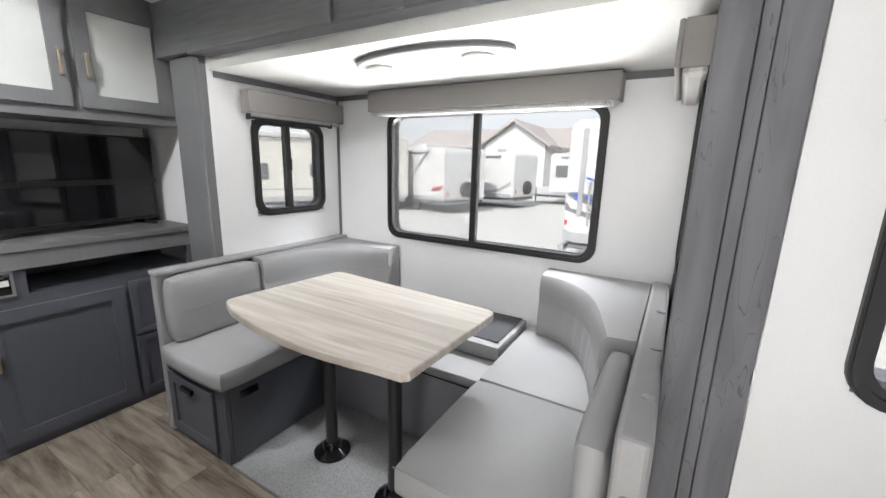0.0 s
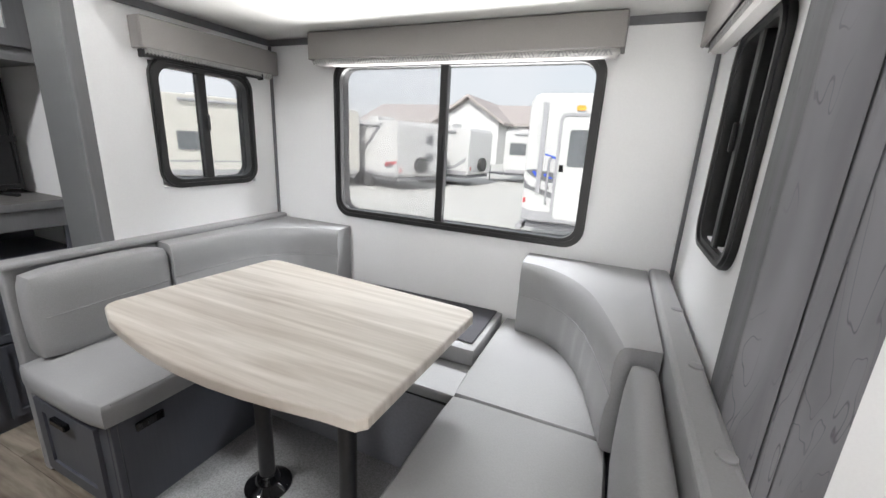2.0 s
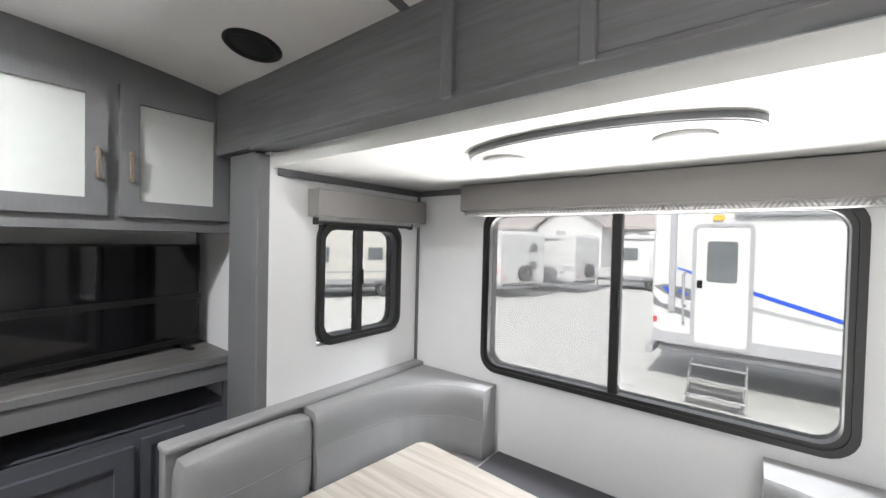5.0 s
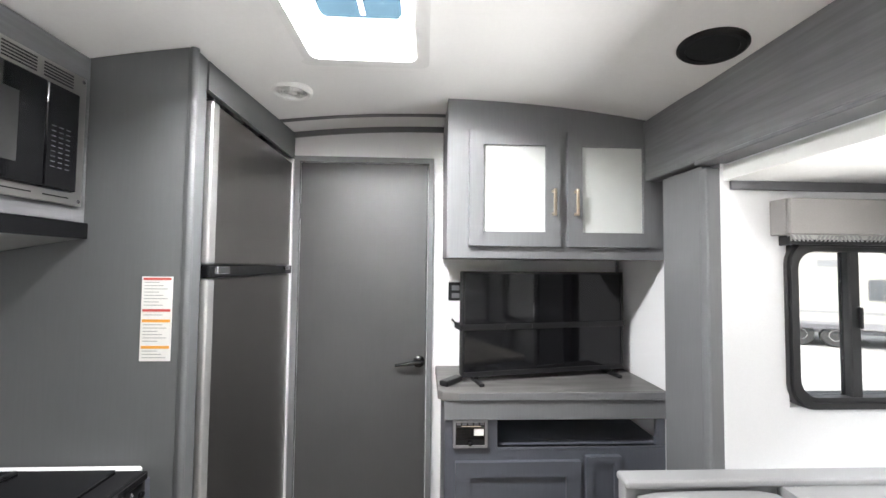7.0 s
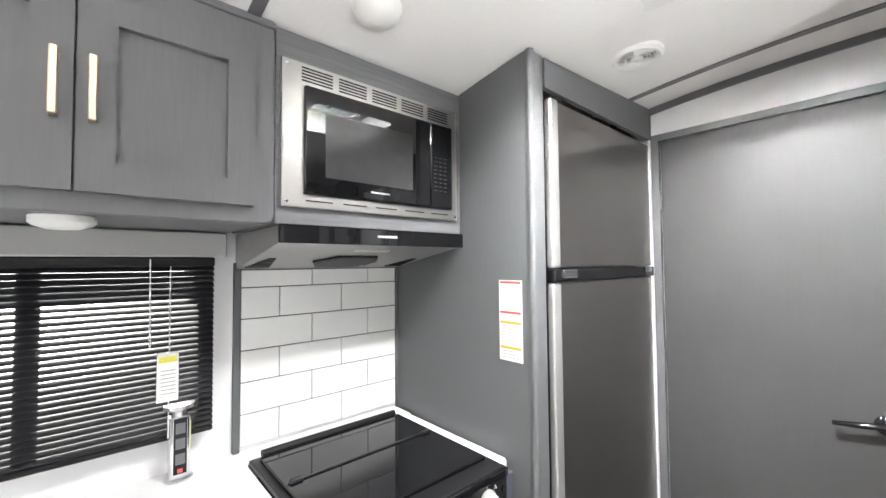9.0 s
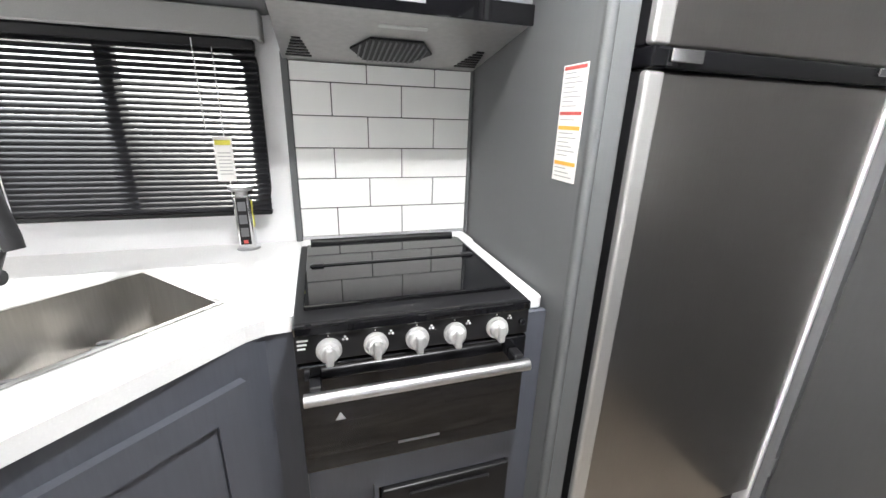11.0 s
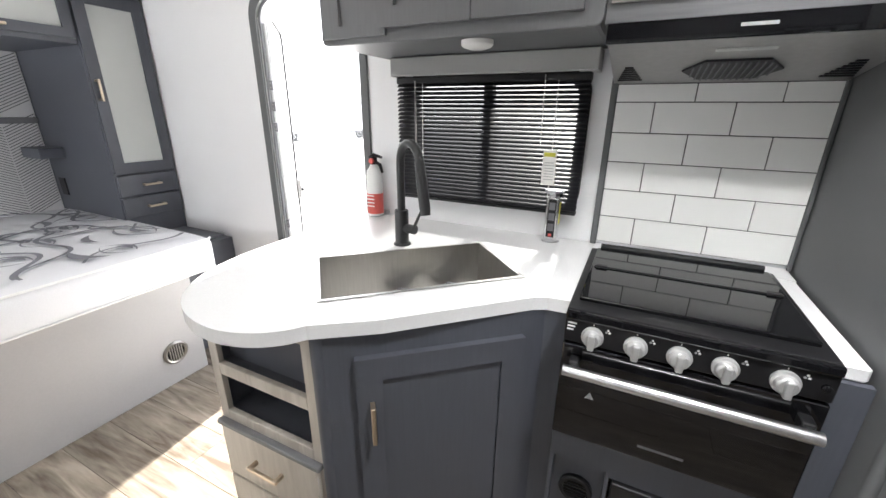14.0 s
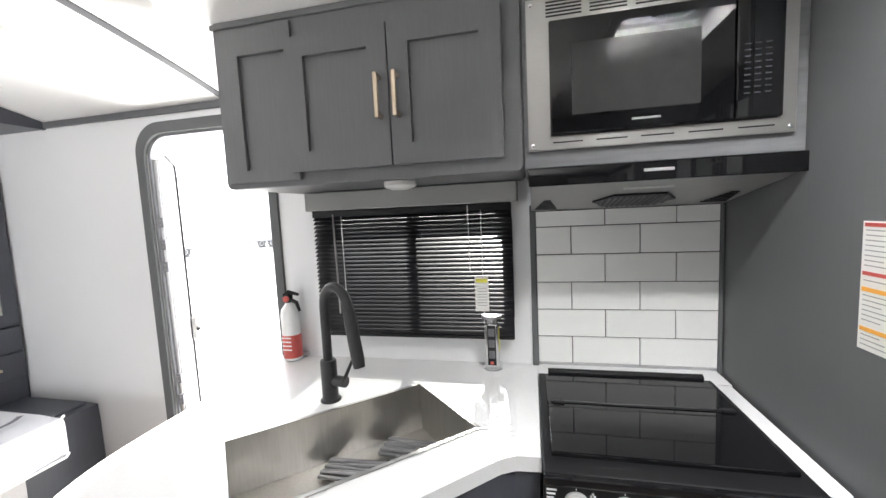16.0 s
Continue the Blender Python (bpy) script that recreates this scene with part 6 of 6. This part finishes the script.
for k in range(4):
    part("text_line", bx(ec.x - 0.02, ec.x + 0.02, ec.y + 0.0362, ec.y + 0.0372, CT + 0.05 + k * 0.016, CT + 0.055 + k * 0.016, 0), "paper", ex)
part("valve", lathe([(0.014, 0.232), (0.016, 0.24), (0.016, 0.262), (0.010, 0.268)], ec, n=16), "black", ex, smooth=True)
part("gauge", lathe([(0.012, 0.0), (0.012, 0.008), (0.009, 0.009)], ec + Vector((0, 0.014, 0.25)), "y", 16), "red", ex)
part("lever", tube([ec + Vector((0.02, 0, 0.262)), ec + Vector((0.0, 0, 0.275)), ec + Vector((-0.05, 0.01, 0.268))], [0.008, 0.009, 0.006], 8), "black", ex, smooth=True)
part("lower_lever", tube([ec + Vector((0.0, 0, 0.25)), ec + Vector((-0.04, 0.01, 0.235)), ec + Vector((-0.052, 0.01, 0.20))], [0.008, 0.008, 0.005], 8), "black", ex, smooth=True)
part("bracket", bx(ec.x - 0.042, ec.x + 0.042, YK + 0.001, ec.y - 0.034, CT + 0.002, CT + 0.02, 0.002), "alu", ex)

# ---- outside: ground, trailers, building ----
GZ = -0.80
M["gravel"] = surface("pale_concrete_yard", (0.55, 0.548, 0.53), 0.9, scale=3.0, vary=0.06, blotch=0.06, bump=0.06)
M["rv_white"] = surface("trailer_siding", (0.62, 0.62, 0.62), 0.35, scale=6, vary=0.02, blotch=0.03)
M["rv_beige"] = surface("trailer_beige_siding", (0.60, 0.585, 0.54), 0.4, scale=6, vary=0.03, blotch=0.03)
# dark stripe, glass and tyre colours are paled, with haze put into them
M["rv_dark"] = surface("trailer_dark_stripe", (0.20, 0.20, 0.215), 0.4, scale=10)
M["rv_grey"] = surface("trailer_grey_stripe", (0.38, 0.38, 0.40), 0.4, scale=10)
M["rv_blue"] = surface("trailer_blue_stripe", (0.03, 0.10, 0.62), 0.35, scale=10)
M["rv_red"] = surface("trailer_red_stripe", (0.55, 0.06, 0.07), 0.35, scale=10)
M["rv_glass"] = surface("trailer_hazed_glass", (0.16, 0.17, 0.18), 0.1, scale=10)
M["tyre"] = surface("tyre_rubber", (0.07, 0.07, 0.07), 0.8, scale=40)
M["roof"] = surface("building_roof", (0.42, 0.38, 0.37), 0.7, grain=(1, 12, 1), scale=4, vary=0.06)
bm = bmesh.new()
bmesh.ops.create_grid(bm, x_segments=2, y_segments=2, size=900, matrix=Matrix.Translation((0, 0, GZ)))
solid("ground", bm, "gravel", "pale concrete sales yard", "ground", kind="structure")


def wheel(parent, x, y, m, r=0.34):
    w = part("wheel", spun(lathe([(r * 0.55, -0.10), (r * 0.92, -0.10), (r, -0.06), (r, 0.06), (r * 0.92, 0.10), (r * 0.55, 0.10)], (x, y, r), "y", 24), m), "tyre", parent, smooth=True)
    part("rim", spun(lathe([(r * 0.56, -0.085), (r * 0.45, -0.105), (r * 0.2, -0.07), (0.03, -0.09)], (x, y, r), "y", 20), m), "alu", w, smooth=True)


def trailer(at, turn, L, H, W, label, siding="rv_white", marks=(), windows=(), door=None, group="trailers in the yard", spare=False, hitch=-1, b=0.55, axle=None, end_windows=()):
    """A travel trailer along local x; its near side is y = 0 and the body runs back to y = W."""
    m = Matrix.Translation((*at, GZ)) @ Matrix.Rotation(radians(turn), 4, "Z")
    t = thing("travel_trailer", (*at, GZ), label, "trailer", group)
    ax = L * 0.52 if axle is None else axle
    part("body", spun(prism(rounded(0, L, b, H, 0.22, 5), 0, W, "y", bev=0.03), m), siding, t)
    part("underframe", spun(bx(0.1, L - 0.1, 0.1, W - 0.1, b - 0.14, b, 0.01), m), "rv_dark", t)
    part("lower_skirt", spun(bx(0.15, L - 0.15, -0.012, 0.0, b + 0.02, b + 0.20, 0.002), m), "rv_grey", t)
    part("roof_unit", spun(bx(L * 0.45, L * 0.45 + 0.75, W * 0.3, W * 0.7, H, H + 0.24, 0.06, 2), m), "rv_white", t)
    part("roof_vent", spun(bx(L * 0.2, L * 0.2 + 0.4, W * 0.3, W * 0.5, H, H + 0.1, 0.03), m), "rv_white", t)
    part("awning_roller", spun(tube([(L * 0.15, -0.06, H - 0.18), (L * 0.8, -0.06, H - 0.18)], 0.05, 10), m), "rv_grey", t)
    for wx in (ax, ax + 0.8):
        wheel(t, wx, 0.16, m)
    part("wheel_arch", spun(bx(ax - 0.42, ax + 1.22, -0.016, 0.0, b - 0.02, b + 0.12, 0.004), m), "rv_dark", t)
    hx, hd = (0, -1) if hitch < 0 else (L, 1)
    part("hitch", spun(prism([(hx, 0.3), (hx + hd * 1.1, W / 2 - 0.05), (hx + hd * 1.1, W / 2 + 0.05), (hx, W - 0.3)], b - 0.16, b - 0.06, "z"), m), "rv_dark", t)
    part("jack", spun(tube([(hx + hd * 0.9, W / 2, 0.0), (hx + hd * 0.9, W / 2, b + 0.3)], 0.04, 8), m), "rv_dark", t)
    for x, z, w, h in windows:
        fr_ = part("window", spun(prism(rounded(x, x + w, z, z + h, 0.06, 3), -0.03, 0.0, "y"), m), "rv_dark", t)
        part("pane", spun(prism(rounded(x + 0.04, x + w - 0.04, z + 0.04, z + h - 0.04, 0.04, 3), -0.036, -0.03, "y"), m), "rv_glass", fr_)
    for y, z, w, h in end_windows:
        fr_ = part("window", spun(prism(rounded(y, y + w, z, z + h, 0.05, 3), L, L + 0.025, "x"), m), "rv_grey", t)
        part("pane", spun(prism(rounded(y + 0.04, y + w - 0.04, z + 0.04, z + h - 0.04, 0.03, 3), L + 0.025, L + 0.03, "x"), m), "rv_glass", fr_)
    part("corner_strip", spun(bx(L - 0.05, L - 0.01, -0.012, 0.0, b + 0.1, H - 0.22, 0.003), m), "rv_grey", t)
    part("tail_light", spun(bx(L, L + 0.02, 0.12, 0.22, b + 0.25, b + 0.42, 0.004), m), "rv_red", t)
    for col, pts in marks:
        part("stripe", spun(prism(pts, -0.008, 0.0, "y"), m), col, t)
    if door is not None:
        dfr = part("entry_door", spun(prism(rounded(door, door + 0.72, b + 0.06, b + 1.92, 0.09, 4), -0.03, 0.0, "y"), m), "rv_grey", t)
        part("door_panel", spun(prism(rounded(door + 0.03, door + 0.69, b + 0.09, b + 1.89, 0.07, 4), -0.036, -0.03, "y"), m), siding, dfr)
        part("door_window", spun(prism(rounded(door + 0.17, door + 0.55, b + 1.05, b + 1.68, 0.05, 4), -0.042, -0.036, "y"), m), "rv_glass", dfr)
        part("door_latch", spun(bx(door + 0.05, door + 0.12, -0.055, -0.036, b + 0.95, b + 1.07, 0.004), m), "black", dfr)
        part("grab_rail", spun(tube([(door - 0.12, -0.02, b + 0.35), (door - 0.12, -0.10, b + 0.4), (door - 0.12, -0.10, b + 1.15), (door - 0.12, -0.02, b + 1.2)], 0.018, 8), m), "rv_grey", t)
        for k in range(3):
            part("step", spun(bx(door + 0.02, door + 0.70, -0.32 - 0.22 * k, -0.08 - 0.22 * k, b - 0.20 - 0.16 * k, b - 0.17 - 0.16 * k, 0.005), m), "alu", t)
        for sx in (door + 0.02, door + 0.70):
            part("step_rail", spun(tube([(sx, -0.08, b - 0.15), (sx, -0.76, b - 0.52)], 0.02, 6), m), "alu", t)
    if spare:
        part("spare_wheel", spun(lathe([(0.18, 0.0), (0.32, 0.0), (0.34, 0.05), (0.34, 0.16), (0.31, 0.2), (0.1, 0.2)], (L + 0.0, W / 2, 1.05), "x", 24), m), "tyre", t, smooth=True)
    return t


# near trailer with blue swooshes, broadside to the large window
near = trailer((-3.65, 8.1), 0, 7.2, 3.0, 2.4, "white travel trailer with blue and grey swooshes and entry steps", door=0.575, windows=[(2.3, 1.55, 1.1, 0.6), (4.5, 1.55, 0.9, 0.6)], hitch=1, b=0.72, axle=3.4,
        marks=[("rv_blue", [(0.35, 1.98), (0.65, 1.89), (1.25, 1.70), (2.6, 1.28), (2.6, 1.22), (1.25, 1.64), (0.65, 1.84), (0.35, 1.95)]),
               ("rv_dark", [(0.02, 1.65), (0.17, 1.69), (0.49, 1.65), (0.87, 1.57), (1.25, 1.50), (1.25, 1.47), (0.87, 1.48), (0.69, 1.44), (0.41, 1.47), (0.17, 1.54)]),
               ("rv_dark", [(0.02, 1.50), (0.12, 1.38), (0.49, 1.30), (0.80, 1.20), (1.28, 0.98), (1.28, 0.94), (0.80, 1.11), (0.49, 1.19), (0.02, 1.34)]),
               ("rv_grey", [(0.87, 1.42), (1.25, 1.46), (2.4, 1.24), (2.4, 1.20), (1.25, 1.40), (0.94, 1.33)]),
               ("rv_grey", [(0.02, 0.98), (0.16, 0.91), (0.56, 0.81), (0.56, 0.75), (0.02, 0.75)])])
nm = Matrix.Translation((-3.65, 8.1, GZ))
for pts in ([(0.19, 1.66), (0.29, 1.55), (0.23, 1.54), (0.15, 1.64)], [(0.40, 1.62), (0.54, 1.54), (0.46, 1.53), (0.36, 1.59)]):
    part("stripe_accent", spun(prism(pts, -0.012, -0.008, "y"), nm), "rv_blue", near, "bright blue accent")
part("side_light", spun(bx(0.03, 0.08, -0.02, 0.0, 1.06, 1.15, 0.003), nm), "rv_red", near, "red side light")
part("porch_light", spun(prism(rounded(0.80, 0.95, 2.72, 2.80, 0.03, 3), -0.03, 0.0, "y"), nm), "orange", near, "amber porch light")
part("awning_arm", spun(bx(0.24, 0.33, -0.05, 0.0, 1.25, 2.84, 0.008), nm), "rv_grey", near, "grey awning arm")
part("hinge_frame", spun(ring(rounded(0.55, 1.32, 0.76, 2.67, 0.11, 5), rounded(0.60, 1.27, 0.80, 2.62, 0.08, 5), -0.045, -0.03, "y"), nm), "rv_grey", near)
part("grab_handle", spun(tube([(0.47, -0.02, 1.90), (0.44, -0.09, 1.86), (0.44, -0.09, 1.42), (0.48, -0.02, 1.36)], 0.014, 8), nm), "rv_dark", near)
part("rear_bumper", spun(bx(-0.12, 0.0, 0.2, 2.2, 0.48, 0.60, 0.01), nm), "rv_grey", near)
trailer((-15.4, 16.6), -20, 5.5, 2.8, 2.4, "white toy hauler trailer with a dark diagonal stripe", spare=True, axle=2.55, end_windows=[(1.5, 1.95, 0.45, 0.36), (1.5, 1.2, 0.45, 0.36)],
        marks=[("rv_dark", [(2.25, 0.85), (2.45, 0.85), (4.55, 2.70), (4.35, 2.70)]), ("rv_red", [(4.7, 1.12), (5.42, 1.22), (5.42, 1.12), (4.7, 0.98)]), ("rv_dark", [(4.6, 0.98), (5.0, 1.12), (5.3, 1.02), (4.9, 0.92)]),
               ("rv_grey", [(2.10, 0.6), (2.14, 0.6), (2.14, 2.6), (2.10, 2.6)]), ("rv_grey", [(0.4, 2.5), (2.1, 2.5), (2.1, 2.54), (0.4, 2.54)])])
trailer((-12.6, 19.25), -8, 4.0, 2.75, 2.4, "white trailer with an oval swoosh and dark window", windows=[(1.35, 1.25, 0.6, 0.45)], spare=True, axle=0.9,
        marks=[("rv_grey", [(0.2, 2.25), (1.2, 2.30), (2.2, 2.12), (2.6, 1.85), (2.2, 1.52), (1.3, 1.35), (1.3, 1.38), (2.15, 1.56), (2.52, 1.85), (2.15, 2.08), (1.2, 2.26), (0.2, 2.21)]),
               ("rv_grey", [(2.2, 0.82), (3.2, 1.0), (3.8, 1.4), (3.8, 1.2), (3.2, 0.85), (2.3, 0.7)]), ("rv_dark", [(1.7, 2.7), (2.2, 2.7), (1.9, 2.45)])])
trailer((-8.1, 22.8), 8, 3.6, 2.85, 2.4, "white fifth-wheel trailer with a porch canopy", windows=[(0.3, 1.55, 0.9, 0.65)], door=1.9)
trailer((-15.8, 8.4), 62, 7.5, 3.15, 2.4, "beige ribbed older trailer seen through the small window", siding="rv_beige", windows=[(1.0, 1.4, 0.7, 0.6), (3.2, 1.5, 0.6, 0.5), (5.4, 1.4, 0.8, 0.6)],
        marks=[("rv_grey", [(0.2, 1.0), (7.2, 1.0), (7.2, 1.06), (0.2, 1.06)]), ("rv_grey", [(4.3, 2.35), (5.2, 2.35), (5.2, 2.55), (4.3, 2.55)])])
trailer((-27.0, 6.0), 75, 7.5, 3.1, 2.4, "white trailer far across the yard", windows=[(1.0, 1.4, 0.8, 0.6), (4.2, 1.4, 0.8, 0.6)])
trailer((23.3, -17.8), -135, 6.0, 3.0, 2.4, "white trailer across the yard beyond the entry", windows=[(1.0, 1.4, 0.8, 0.6), (4.0, 1.4, 0.9, 0.6)], door=2.6, hitch=1, axle=4.2)
trailer((19.3, -26.6), -135, 6.5, 3.0, 2.4, "white trailer parked nose to nose beyond the entry", windows=[(0.5, 1.4, 0.8, 0.6), (3.4, 1.4, 0.9, 0.6)], axle=1.2)
bd_ = thing("gable_building", (-20, 44, GZ), "white gabled building with a pale red-brown roof", "building")
part("wall", prism([(-21.0, GZ), (-14.2, GZ), (-14.2, 3.5), (-17.6, 5.75), (-21.0, 3.5)], 42, 58, "y"), "rv_white", bd_)
part("roof", prism([(-21.7, 3.2), (-17.6, 5.85), (-13.5, 3.2), (-13.5, 3.45), (-17.6, 6.15), (-21.7, 3.45)], 41.3, 58.5, "y"), "roof", bd_)
part("long_wing", bx(-34, 14, 46, 56, GZ, 3.4, 0), "rv_white", bd_)
part("long_wing_roof", prism([(45.2, 3.3), (51, 5.7), (56.8, 3.3), (56.8, 3.55), (51, 5.95), (45.2, 3.55)], -34, 15, "x"), "roof", bd_)
for k in range(4):
    part("window", bx(-12 + k * 6, -9.5 + k * 6, 45.9, 46.0, 0.6, 2.2, 0), "rv_glass", bd_)
part("gable_window", bx(-18.6, -16.6, 41.9, 42.0, 0.2, 2.0, 0), "rv_glass", bd_)

# ---- daylight standing in the openings ----
def day_lamp(name, m, sx, sy, watts, color):
    d = bpy.data.lights.new(name, "AREA")
    d.shape, d.size, d.size_y, d.energy, d.color = "RECTANGLE", sx, sy, watts, color
    ob = new(name, d)
    ob.matrix_world = m
    return ob


# sky above and sunlit yard below the sills of the slide-out windows
day_lamp("window_sky_light", look((-2.79, 2.80, 2.12), (-2.79, 1.5, 0.95)), 1.2, 0.35, 7, (0.96, 0.98, 1.0))
day_lamp("window_yard_light", look((-2.8, 4.6, -0.42), (-2.8, 4.1, 0.45)), 2.6, 1.4, 58, (1.0, 0.99, 0.975))
# sunlit yard before the open entry door
day_lamp("door_yard_light", look((-1.85, -1.30, -0.25), (-2.3, 0.2, 1.9)), 0.6, 0.6, 6.5, (1.0, 0.985, 0.96))
# fill lamp added out of sight in the roof vent's well, stronger than its daylight
day_lamp("roof_vent_fill", look((-3.55, 0.29, zv + 0.072), (-3.55, 0.29, 0)), 0.12, 0.18, 3.9, (0.99, 0.99, 1.0))
day_lamp("bed_window_daylight", look((-0.87, 1.51, 1.18), (-0.6, 0.0, 1.0)), 0.5, 0.5, 1.0, (0.97, 0.98, 1.0))

# ---- floor planks ----
rp = random.Random(3)
ORIGIN[floor.name] = Vector((0, 0, 0))
PW, PL = 0.178, 1.2
y = YK
while y < 1.21 + 1e-6:
    x = XW - rp.uniform(0, PL)
    y1_ = min(y + PW, YB)
    while x < XH:
        a, b = max(x, XW), min(x + PL, XH)
        if b - a > 0.02:
            part("plank", bx(a + 0.0008, b - 0.0008, y + 0.0008, y1_ - 0.0008, -0.004, 0.0, 0.0006), "floor", floor)
        x += PL
    y += PW
